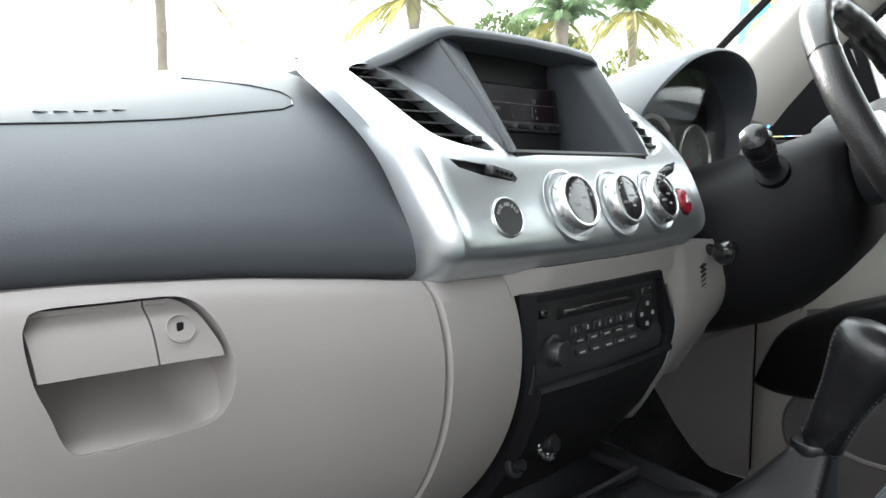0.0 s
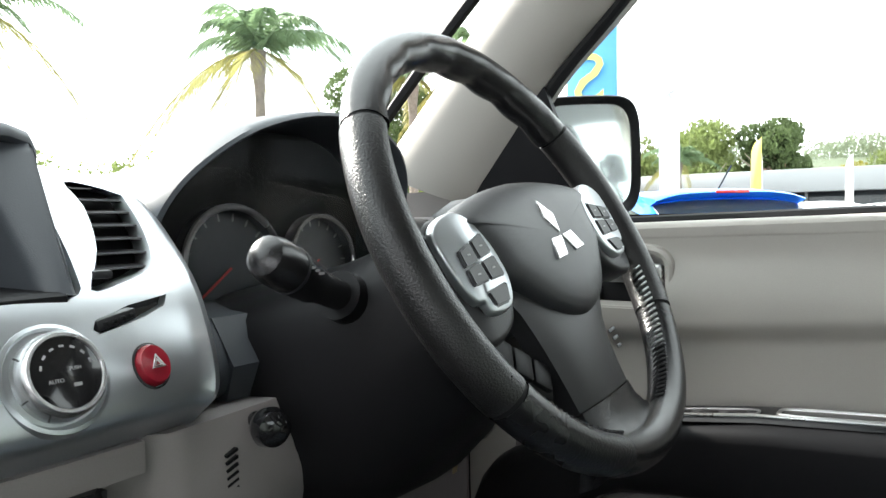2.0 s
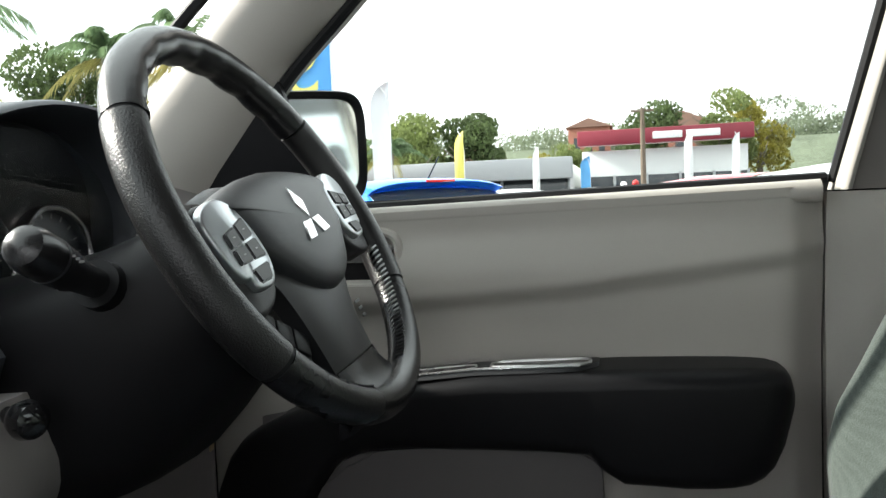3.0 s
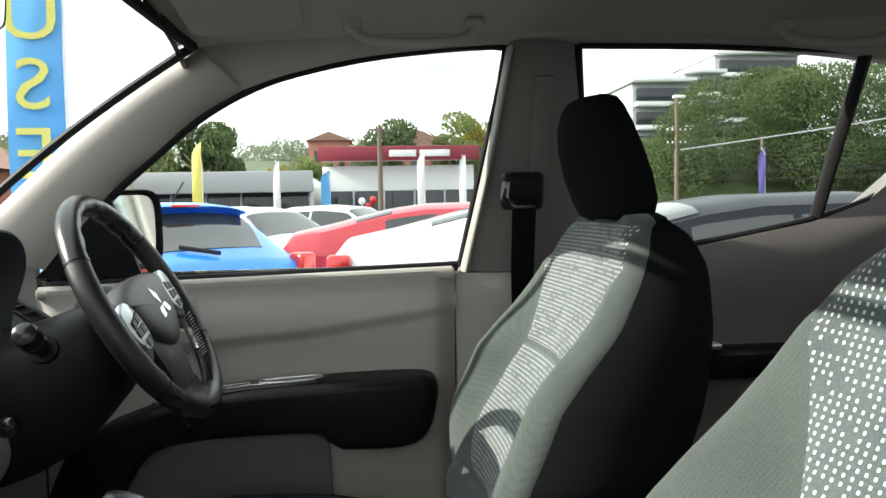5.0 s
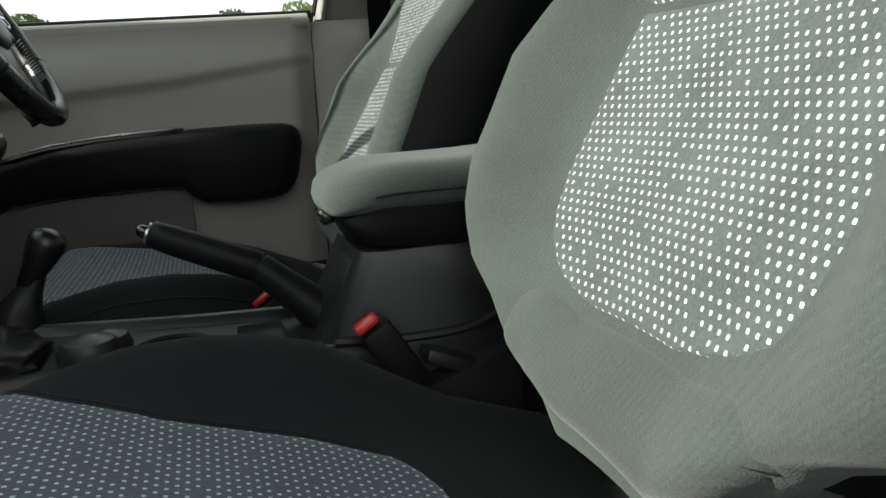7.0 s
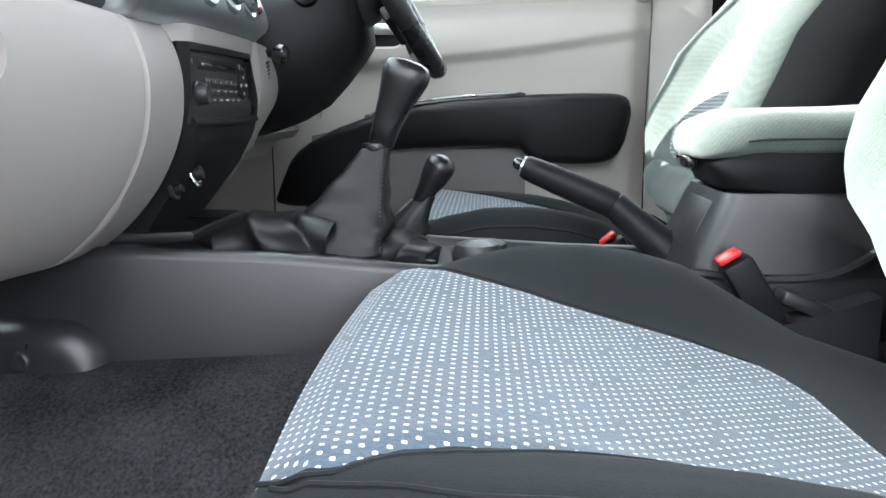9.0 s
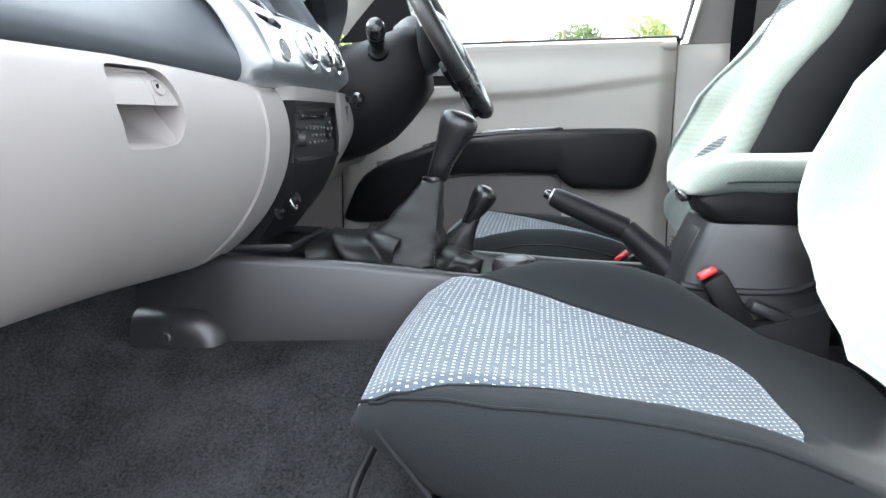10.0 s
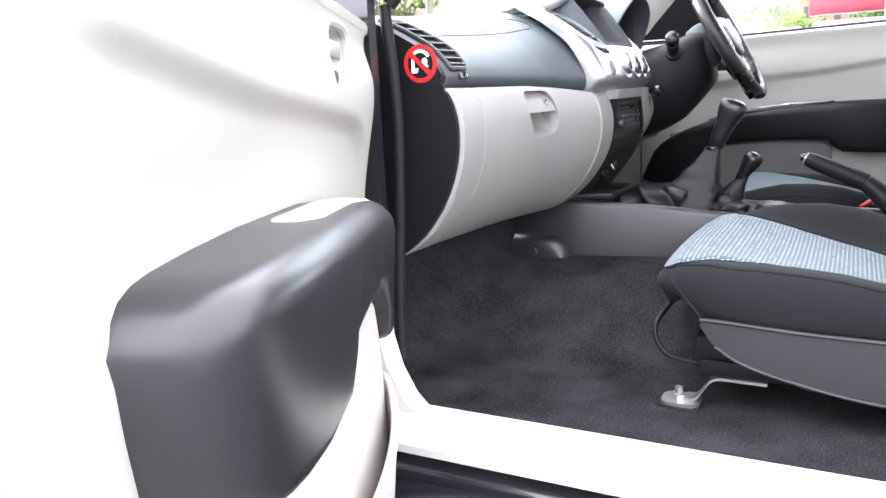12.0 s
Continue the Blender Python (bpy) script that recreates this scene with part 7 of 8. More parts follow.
# pillar foot where sill and kick panel meet, on the open side
bm = bmesh.new()
loft(bm, [[V(x, y, z) for x, y in [(-0.846, 0.545), (-0.846, 0.515 - w), (-0.822, 0.500 - w), (-0.800, 0.520 - w), (-0.790, 0.57)]] for z, w in ((0.05, 0.10), (0.075, 0.075), (0.10, 0.048), (0.15, 0.020), (0.20, 0.006), (0.30, 0.0), (0.36, 0.0))])
tagged(part("trim", bm, M["sill"]), "pale grey trim at the foot of the hinge pillar", "pillar trim", kind="structure")
# hinge pillar on the open side with its rubber seal
bm = bmesh.new()
shell(bm, [[V(-0.80 - 0.01 * math.sin(3 * z), y, z) for y in np.linspace(0.50, 0.72, 4)] for z in np.linspace(0.02, 0.80, 8)], (-0.02, 0, 0))
tagged(part("hinge_pillar", bm, M["body"]), "dark painted hinge pillar", "pillar", kind="structure")
bm = bmesh.new()
tube(bm, [V(*p) for p in cr([(-0.775, 0.505, 0.70), (-0.772, 0.495, 0.55), (-0.772, 0.500, 0.40), (-0.782, 0.505, 0.25), (-0.792, 0.500, 0.15)], 6)], 0.009, 10)
tube(bm, [V(*p) for p in cr([(-0.770, 0.500, 0.70), (-0.72, 0.40, 0.82), (-0.69, 0.28, 0.93), (-0.655, 0.10, 1.055), (-0.645, -0.20, 1.13), (-0.65, -0.42, 1.145)], 5)], 0.011, 10)
tagged(part("door_seal", bm, M["rubber"]), "black rubber seal along the passenger door opening", "seal", kind="structure")

# side glass and window frames
def side_glass(name, pts, s, label):
    bm = bmesh.new()
    prism(bm, [V(s * (side_x(z) + 0.004), y, z) for y, z in pts], (s * 0.004, 0, 0))
    ob = tagged(part(name, bm, M["clear"]), label, "window", kind="structure")
    ob.visible_shadow = False


DW = [(0.455, 0.70), (0.345, 0.85), (0.25, 0.93), (0.16, 1.0), (0.07, 1.05), (-0.03, 1.085), (-0.20, 1.118), (-0.405, 1.135), (-0.430, 1.10), (-0.395, 0.92), (-0.352, 0.70)]
RW = [(-0.575, 1.138), (-0.60, 0.92), (-0.615, 0.705), (-0.86, 0.735), (-1.13, 0.785), (-1.28, 0.84), (-1.36, 0.92), (-1.39, 1.08), (-1.20, 1.125), (-0.90, 1.136)]
side_glass("window_2", DW, 1, "clear driver door glass")
for s, k in ((1, 3), (-1, 4)):
    side_glass("window_%d" % k, RW, s, "clear rear door glass")


def frame_tube(pts, s, r, label):
    bm = bmesh.new()
    tube(bm, [V(s * (side_x(z) - 0.004), y, z) for y, z in cr(pts, 4)], r, 8)
    tagged(part("window_frame", bm, M["rubber"]), label, "window frame", kind="structure")


frame_tube([(0.47, 0.71)] + DW[1:], 1, 0.008, "black rubber channel round the driver window")
for s in (1, -1):
    frame_tube(RW + RW[:1], s, 0.009, "black rubber channel round the rear window")
    bm = bmesh.new()
    tube(bm, [V(s * (side_x(z) - 0.002), y, z) for y, z in ((-1.135, 0.78), (-1.155, 0.95), (-1.180, 1.13))], 0.014, 8, flat=0.7)
    tagged(part("window_divider", bm, M["rubber"]), "black division bar in the rear window", "window bar", kind="structure")
    # rear door trim, its shade put into the darker colour
    bm = bmesh.new()
    rows = []
    for f in np.linspace(0, 1, 20):
        row = []
        for y in np.linspace(-0.61, -1.58, 26):
            top = lerp(y, [-1.58, -1.42, -1.36, -1.28, -1.13, -0.86, -0.61], [1.05, 0.97, 0.90, 0.835, 0.78, 0.73, 0.70])
            z = 0.05 + (top - 0.05) * f
            row.append(V(s * (side_x(min(z, 0.70)) - 0.022 - 0.030 * smooth01((top - z) / 0.06) + 0.012 * smooth01((0.60 - z) / 0.02) + max(0, z - 0.70) * -0.22), y, z))
        rows.append(row)
    shell(bm, rows, (s * 0.02, 0, 0))
    rd = tagged(part("rear_door", bm, M["shaded_rear_trim"]), "closed rear door, its pale grey trim darkened for shade", "car door")
    HOME[rd] = Matrix()
    bm = bmesh.new()
    loft(bm, [[V(s * (0.70 + dx), y, z) for dx, z in [(0.07, 0.455), (0.0, 0.455), (-0.012, 0.475), (-0.010, 0.505), (0.01, 0.515), (0.07, 0.515)]] for y in (-0.70, -0.76, -1.05, -1.20)])
    part("armrest", bm, M["black"], rd, "black armrest")
    bm = bmesh.new()
    box(bm, (s * 0.712, -0.80, 0.524), (0.05, 0.18, 0.014), 0.005)
    part("pull_tray", bm, M["satin"], rd)
# black sail panel at the front corner of the driver window
bm = bmesh.new()
prism(bm, [V(side_x(z) - 0.016, y, z) for y, z in [(0.500, 0.700), (0.355, 0.845), (0.300, 0.700)]], (0.012, 0, 0))
prism(bm, [V(side_x(z) - 0.020, y, z) for y, z in [(0.312, 0.700), (0.350, 0.850), (0.336, 0.862), (0.294, 0.700)]], (0.010, 0, 0))
tagged(part("sail_panel", bm, M["black"]), "black triangular panel before the driver window", "trim panel", kind="structure")
# outer mirror
om = thing("wing_mirror", (0.86, 0.40, 0.72), "black wing mirror outside the driver window", "wing mirror")
MIR = facing((0.912, 0.372, 0.790), (-0.70, -0.71, 0.02))


def round_rect(hw, hh, f, h, n=36):
    return [MIR @ V(hw * f * math.copysign(abs(math.cos(a)) ** 0.45, math.cos(a)), hh * f * math.copysign(abs(math.sin(a)) ** 0.5, math.sin(a)) * (1.0 + 0.12 * math.cos(a)), h) for a in np.linspace(0, 6.2832, n, endpoint=False)]


bm = bmesh.new()
loft(bm, [round_rect(0.090, 0.088, f, h) for f, h in ((0.86, 0.0), (0.90, 0.012), (0.97, 0.014), (1.0, 0.008), (1.02, -0.02), (0.98, -0.05), (0.82, -0.08), (0.5, -0.095), (0.1, -0.10))])
part("housing", bm, M["black"], om, "black mirror housing", sharp=60)
bm = bmesh.new()
loft(bm, [round_rect(0.090, 0.088, 0.855, h) for h in (0.0, 0.003)])
part("mirror_glass", bm, M["mirror"], om, "silvered mirror glass")
bm = bmesh.new()
tube(bm, [V(0.79, 0.41, 0.715), V(0.83, 0.40, 0.725), V(0.87, 0.38, 0.745)], [0.035, 0.03, 0.03], 14, flat=0.6)
part("mount", bm, M["black"], om)
# sun visors
for s in (1, -1):
    bm = bmesh.new()
    loft(bm, [[V(s * x, y, roof_z(x, y) - 0.012 - 0.010 * math.sin(math.pi * k / 9) + (0 if k else 0.004)) for k, y in enumerate(np.linspace(0.135, -0.055, 10))] + [V(s * x, -0.055, roof_z(x, -0.055) - 0.004), V(s * x, 0.135, roof_z(x, 0.135) - 0.004)] for x in np.linspace(0.12, 0.545, 16)])
    v = tagged(part("sun_visor", bm, M["lining"]), "pale grey sun visor folded against the headlining", "sun visor", "sun visors")
    HOME[v] = Matrix()
    bm = bmesh.new()
    lathe(bm, [(0.010, 0), (0.010, 0.012), (0.007, 0.016), (0, 0.016)], pose(s * 0.10, 0.115, roof_z(0.1, 0.115) - 0.018), 16)
    part("visor_clip", bm, M["lining"], v)
# inner mirror under the header
rm = thing("rear_view_mirror", (0.01, 0.262, 1.128), "dark rear view mirror on its windscreen stem", "mirror")
RMM = facing((0.022, 0.236, 1.068), (0.20, -0.97, -0.06))
def mirror_ring(f, h):
    return [RMM @ V(0.115 * f * math.copysign(abs(math.cos(a)) ** 0.5, math.cos(a)), 0.036 * f * math.copysign(abs(math.sin(a)) ** 0.6, math.sin(a)), h) for a in np.linspace(0, 6.2832, 32, endpoint=False)]


bm = bmesh.new()
loft(bm, [mirror_ring(f, h) for f, h in ((0.93, 0.001), (0.97, 0.003), (1.0, 0.0), (1.0, -0.008), (0.92, -0.020), (0.70, -0.030), (0.3, -0.034), (0.05, -0.035))])
part("housing", bm, M["char"], rm, "charcoal mirror housing", sharp=60)
bm = bmesh.new()
loft(bm, [mirror_ring(0.93, 0.0), mirror_ring(0.93, 0.0022)])
part("mirror_glass", bm, M["mirror"], rm, "silvered mirror glass")
bm = bmesh.new()
tube(bm, [V(0.024, 0.268, 1.068), V(0.018, 0.272, 1.098), V(0.010, 0.262, 1.128)], [0.011, 0.008, 0.012], 12)
part("stem", bm, M["black"], rm)
# grab handles
for s, ys in ((1, (-0.14, -0.36)), (1, (-0.95, -1.17)), (-1, (-0.14, -0.36)), (-1, (-0.95, -1.17))):
    bm = bmesh.new()
    a, b = ys
    zt = roof_z(0.56, a)
    x0 = 0.575
    pts = cr([(s * x0, a, zt - 0.004), (s * (x0 - 0.006), a - 0.006, zt - 0.022), (s * (x0 - 0.012), a - 0.030, zt - 0.038), (s * (x0 - 0.014), (a + b) / 2, zt - 0.044), (s * (x0 - 0.012), b + 0.030, zt - 0.038), (s * (x0 - 0.006), b + 0.006, zt - 0.022), (s * x0, b, zt - 0.004)], 4)
    tube(bm, [V(*p) for p in pts], [0.012] * 4 + [0.0095] * (len(pts) - 8) + [0.012] * 4, 12)
    hd = tagged(part("grab_handle", bm, M["lining"]), "pale grey grab handle over the door", "grab handle", "grab handles")
    HOME[hd] = Matrix()
    for y in ys:
        bm = bmesh.new()
        box(bm, (s * (x0 + 0.002), y, zt - 0.008), (0.034, 0.036, 0.020), 0.006)
        part("foot", bm, M["lining"], hd)
# seat belts on the centre pillars
for s in (1, -1):
    sb = thing("seat_belt", (s * 0.69, -0.46, 0.70), "black seat belt hanging from its pillar guide", "seat belt", "seat belts")
    bm = bmesh.new()
    box(bm, (s * 0.648, -0.460, 0.855), (0.030, 0.085, 0.075), 0.012, 3, (0, s * -14, 0))
    part("guide_cover", bm, M["black"], sb)
    bm = bmesh.new()
    tube(bm, [V(s * 0.625, -0.425, 0.872), V(s * 0.622, -0.420, 0.842), V(s * 0.626, -0.440, 0.828), V(s * 0.628, -0.480, 0.828)], 0.009, 10)
    part("guide_loop", bm, M["gloss"], sb)
    bm = bmesh.new()
    shell(bm, [[V(s * (x + 0.001), y0, z), V(s * x, y0 - 0.047, z)] for x, y0, z in ((0.630, -0.437, 0.835), (0.655, -0.440, 0.78), (0.690, -0.444, 0.70), (0.715, -0.45, 0.58), (0.725, -0.455, 0.40), (0.73, -0.46, 0.16))], (s * 0.0016, 0, 0))
    part("webbing", bm, M["black_cloth"], sb, "black woven webbing")
    bm = bmesh.new()
    box(bm, (s * 0.668, -0.505, 0.985), (0.010, 0.040, 0.19), 0.004, 2, (0, s * -16, 0))
    part("height_slide", bm, M["shaded_rear_trim"], sb)
    bm = bmesh.new()
    box(bm, (s * 0.61, -0.345, 0.225), (0.035, 0.06, 0.012), 0.004, 2, (30, 0, 0))
    part("anchor", bm, M["black"], sb)
# rear bench closes the cab behind
bench = thing("rear_bench", (0, -1.35, 0.06), "dark grey cloth rear bench", "car seat")
bm = bmesh.new()
box(bm, (0, -1.18, 0.27), (1.30, 0.48, 0.16), 0.05, 4)
part("cushion", bm, M["dark_cloth"], bench)
bm = bmesh.new()
box(bm, (0, -1.47, 0.56), (1.30, 0.14, 0.52), 0.05, 4, (12, 0, 0))
part("backrest", bm, M["dark_cloth"], bench)
bm = bmesh.new()
shell(bm, [[V(x, -1.60, z) for x in (-0.66, 0, 0.66)] for z in (0.78, 1.14)], (0, -0.005, 0))
ob = tagged(part("window_5", bm, M["clear"]), "clear rear screen", "window", kind="structure")
ob.visible_shadow = False
# outer roof and bonnet
bm = bmesh.new()
shell(bm, [[V(x, y, roof_z(x, y) + 0.055 - 0.03 * (abs(x) / 0.66) ** 4) for x in np.linspace(-0.66, 0.66, 15)] for y in np.linspace(-1.66, 0.18, 12)], (0, 0, 0.01))
tagged(part("roof_skin", bm, M["body"]), "black painted roof skin", "roof", kind="structure")
bm = bmesh.new()
shell(bm, [[V(x, y, lerp(y, [0.9, 1.2, 1.6, 2.1, 2.35], [0.66, 0.655, 0.63, 0.56, 0.40]) - 0.05 * (abs(x) / 0.8) ** 3) for x in np.linspace(-0.80, 0.80, 15)] for y in np.linspace(0.98, 2.35, 12)], (0, 0, -0.02))
tagged(part("bonnet", bm, M["body"]), "black painted bonnet", "bonnet", kind="structure")
bm = bmesh.new()
tube(bm, [V(-0.55, 1.05, 0.712), V(-0.1, 0.99, 0.722), V(0.12, 0.975, 0.726)], 0.007, 8)
tagged(part("wiper", bm, M["black"]), "black wiper lying at the foot of the windscreen", "wiper")
# header rail that closes the front of the roof
bm = bmesh.new()
shell(bm, [[V(x, 0.160 + dy, roof_z(x, 0.16) + dz - 0.03 * (abs(x) / 0.66) ** 4) for x in np.linspace(-0.64, 0.64, 15)] for dy, dz in ((0.0, -0.004), (0.012, 0.03), (0.014, 0.062))], (0, 0.010, 0))
tagged(part("header_rail", bm, M["body"]), "black painted header rail over the windscreen", "header rail", kind="structure")
# outer skins of the body sides
for s, y0 in ((1, 0.50), (-1, -0.36)):
    bm = bmesh.new()
    shell(bm, [[V(s * (side_x(z) + 0.034), y, z) for y in np.linspace(-1.64, y0, 8)] for z in np.linspace(-0.02, 0.70, 12)], (s * 0.006, 0, 0))
    tagged(part("body_side", bm, M["body"]), "black painted outer body side", "body panel", kind="structure")


# ---- outside ----
GZ = -0.58


def paint(name, c, rough=0.3, metal=0.0):
    return mat(name, c, rough, metal, var=0.03, big=1.0, grain=60, bump=0.0, coat=0.7)


E = dict(
    asphalt=mat("asphalt", (0.07, 0.07, 0.072), 0.9, var=0.3, big=0.4, grain=40, bump=0.5, height=0.01),
    blue=paint("blue_paint", (0.02, 0.25, 0.92)), white=paint("white_paint", (0.78, 0.79, 0.80)), silver=paint("silver_car_paint", (0.5, 0.51, 0.52), 0.3, 0.6),
    red=paint("red_paint", (0.42, 0.015, 0.03)), dark=mat("dark_blue_paint", (0.010, 0.012, 0.018), 0.4, var=0.03, big=1.0, grain=60, bump=0.0, coat=0.05, spec=0.2), tint=mat("tinted_glass", (0.03, 0.034, 0.036), 0.06, var=0.0, bump=0.0, coat=0.4),
    lamp=mat("red_lens", (0.6, 0.02, 0.02), 0.12, bump=0.0, coat=0.6), tyre=mat("tyre", (0.02, 0.02, 0.02), 0.85), rim=mat("alloy", (0.5, 0.5, 0.5), 0.35, 0.8),
    wall=mat("white_render", (0.72, 0.73, 0.72), 0.8, var=0.05, big=0.3, grain=8), fascia=mat("maroon_fascia", (0.23, 0.018, 0.035), 0.5, var=0.06, big=0.3, grain=8), grey=mat("grey_cladding", (0.42, 0.43, 0.44), 0.6, var=0.06, big=0.3, grain=8),
    shop=mat("shop_glass", (0.03, 0.035, 0.04), 0.08, var=0.0, bump=0.0), brick=mat("red_brick", (0.32, 0.13, 0.09), 0.85, var=0.2, big=0.8, grain=12), tile=mat("roof_tile", (0.30, 0.17, 0.13), 0.85, var=0.2, big=0.8, grain=12),
    wood=mat("weathered_pole", (0.16, 0.12, 0.09), 0.9, var=0.25, big=2, grain=30), wire=mat("cable", (0.03, 0.03, 0.03), 0.6, bump=0.0), bark=mat("bark", (0.24, 0.20, 0.16), 0.95, var=0.35, big=4, grain=30, bump=0.8, height=0.02),
    leaf_a=mat("olive_leaves", (0.185, 0.225, 0.075), 0.7, var=0.45, big=0.6, grain=4, bump=0), leaf_b=mat("dark_leaves", (0.085, 0.12, 0.042), 0.7, var=0.45, big=0.6, grain=4, bump=0), leaf_c=mat("yellow_leaves", (0.28, 0.25, 0.04), 0.7, var=0.4, big=0.8, grain=4, bump=0), frond=mat("palm_fronds", (0.19, 0.27, 0.14), 0.6, var=0.4, big=1.2, grain=6, bump=0), old_frond=mat("old_fronds", (0.36, 0.33, 0.12), 0.7, var=0.3, big=1.2, grain=6, bump=0),
    # haze: far foliage green, paled to paint the haze of distance
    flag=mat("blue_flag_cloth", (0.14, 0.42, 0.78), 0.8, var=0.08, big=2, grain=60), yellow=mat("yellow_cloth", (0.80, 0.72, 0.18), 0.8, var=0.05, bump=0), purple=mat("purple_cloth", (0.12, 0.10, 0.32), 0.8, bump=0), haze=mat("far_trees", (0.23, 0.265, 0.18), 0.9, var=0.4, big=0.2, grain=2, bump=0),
)
for key in ("leaf_a", "leaf_b", "leaf_c", "frond", "old_frond", "haze"):
    nt = E[key].node_tree
    thin, both = nt.nodes.new("ShaderNodeBsdfTranslucent"), nt.nodes.new("ShaderNodeMixShader")
    both.inputs["Fac"].default_value = 0.45
    nt.links.new(nt.nodes["Principled BSDF"].inputs["Base Color"].links[0].from_socket, thin.inputs["Color"])
    nt.links.new(nt.nodes["Principled BSDF"].outputs[0], both.inputs[1])
    nt.links.new(thin.outputs[0], both.inputs[2])
    nt.links.new(both.outputs[0], nt.nodes["Material Output"].inputs["Surface"])
bm = bmesh.new()
bmesh.ops.create_circle(bm, cap_ends=True, radius=3000, segments=64)
bmesh.ops.transform(bm, matrix=Matrix.Translation((0, 0, GZ)), verts=bm.verts)
tagged(part("ground", bm, E["asphalt"]), "grey asphalt of the car yard running to the horizon", "ground", kind="structure")


def build_car(m, paint_m, label, kind, lamp=True):
    """A parked car; local y forwards, z up from the road."""
    d = thing("parked_car", m, label, "car", "parked cars")
    L = 4.3
    if kind == "hatch":
        top = [(-2.05, 0.45), (-2.02, 0.85), (-1.92, 1.00), (-1.60, 1.18), (-1.22, 1.42), (-1.0, 1.475), (-0.3, 1.50), (0.35, 1.44), (0.75, 1.22), (1.10, 0.99), (1.7, 0.88), (2.05, 0.74), (2.12, 0.45)]
    elif kind == "sedan":
        top = [(-2.25, 0.45), (-2.22, 1.00), (-2.1, 1.15), (-1.70, 1.23), (-1.45, 1.29), (-0.95, 1.405), (-0.6, 1.45), (0.1, 1.46), (0.45, 1.40), (0.85, 1.16), (1.15, 0.99), (1.8, 0.88), (2.15, 0.74), (2.22, 0.45)]
    else:
        top = [(-2.3, 0.5), (-2.28, 1.0), (-2.22, 1.35), (-2.1, 1.70), (-1.9, 1.80), (-0.5, 1.84), (0.2, 1.78), (0.6, 1.55), (1.0, 1.18), (1.3, 1.08), (1.9, 1.0), (2.2, 0.85), (2.28, 0.5)]
    ty, tz = [p[0] for p in top], [p[1] for p in top]
    HW = 0.86

    def ztop(y):
        return lerp(y, ty, tz)

    belt = lambda y: 0.93 if kind != "van" else 1.1

    def section(y):
        zt = ztop(y)
        hw = HW * (1 - 0.10 * (abs(y) / 2.2) ** 4)
        up = max(0.0, zt - belt(y))
        sh = hw - 0.42 * up if up > 0.03 else hw - 0.06
        zb = min(belt(y), zt - 0.03)
        return [(0.0, zt), (sh * 0.5, zt - 0.006), (sh * 0.85, zt - 0.03), (sh, zt - 0.075 if up > 0.1 else zt - 0.035), (hw - 0.015, zb if up > 0.1 else zt - 0.10), (hw, min(zb - 0.05, zt - 0.14)), (hw, 0.5), (hw - 0.01, 0.32), (hw - 0.08, 0.20)]

    ys = sorted(set([round(v, 3) for v in np.linspace(ty[0], ty[-1], 46)] + ty))
    bm = bmesh.new()
    secs = []
    for y in ys:
        q = section(y)
        secs.append([m @ V(x, y, z) for x, z in q] + [m @ V(-x, y, z) for x, z in q[::-1][:-1]])
    loft(bm, secs)
    part("body", bm, paint_m, d, sharp=40)

    def pane(name, y0, y1, a, b, side, n=8, narrow=0.0):
        bm = bmesh.new()
        rows = []
        for y in np.linspace(y0, y1, n):
            q = section(y)
            row = []
            for t in np.linspace(a, b if a > 3 else b - narrow * (y1 - y) / (y1 - y0), 7):
                i = min(len(q) - 2, int(t))
                x, z = q[i][0] + (q[i + 1][0] - q[i][0]) * (t - i), q[i][1] + (q[i + 1][1] - q[i][1]) * (t - i)
                row.append(m @ V(side * (x + (0.008 if t > 3 else 0)), y, z + (0.008 if t <= 3 else 0.0)))
            rows.append(row)
        shell(bm, rows, m.to_3x3() @ V(-0.012 * side if a > 3 else 0, 0, -0.012 if a <= 3 else 0))
        return part(name, bm, E["tint"], d, "tinted glass")

    spans = {"hatch": ((-1.74, -1.27), (0.42, 1.02), [(-1.45, -0.62), (-0.56, 0.55)]), "sedan": ((-1.38, -0.98), (0.52, 1.08), [(-1.05, -0.45), (-0.40, 0.60)]), "van": ((-2.24, -2.12), (0.28, 0.92), [(-1.95, -1.2), (-1.1, -0.3), (-0.2, 0.6)])}[kind]
    for s in (-1, 1):
        pane("rear_window", spans[0][0], spans[0][1], 0.0, 2.3 if kind == "hatch" else 2.7, s, narrow=0.9 if kind == "hatch" else 0.0)
        pane("windscreen", spans[1][0], spans[1][1], 0.0, 2.7, s)
        for a, b in spans[2]:
            pane("side_window", a, b, 3.12, 3.9, s)
        for y in (-1.32, 1.35):
            bm = bmesh.new()
            lathe(bm, [(0.31, -0.10), (0.325, -0.08), (0.325, 0.08), (0.31, 0.10), (0.2, 0.09), (0, 0.08)], m @ facing((s * 0.80, y, 0.325), (s, 0, 0)), 24)
            wl_ = part("wheel", bm, E["tyre"], d, "black tyre on an alloy wheel")
            bm = bmesh.new()
            lathe(bm, [(0.21, 0.0), (0.21, 0.10), (0.19, 0.104), (0.05, 0.098), (0, 0.10)], m @ facing((s * 0.80, y, 0.325), (s, 0, 0)), 20)
            part("rim", bm, E["rim"], wl_)
        if lamp:
            bm = bmesh.new()
            absorb(bm, box(bmesh.new(), (0, 0, 0), (0.17, 0.20, 0.21), 0.04, 3), m @ pose(s * 0.765, ty[0] + 0.125, 0.93))
            part("tail_lamp", bm, E["lamp"], d, "red tail lamp")
        bm = bmesh.new()
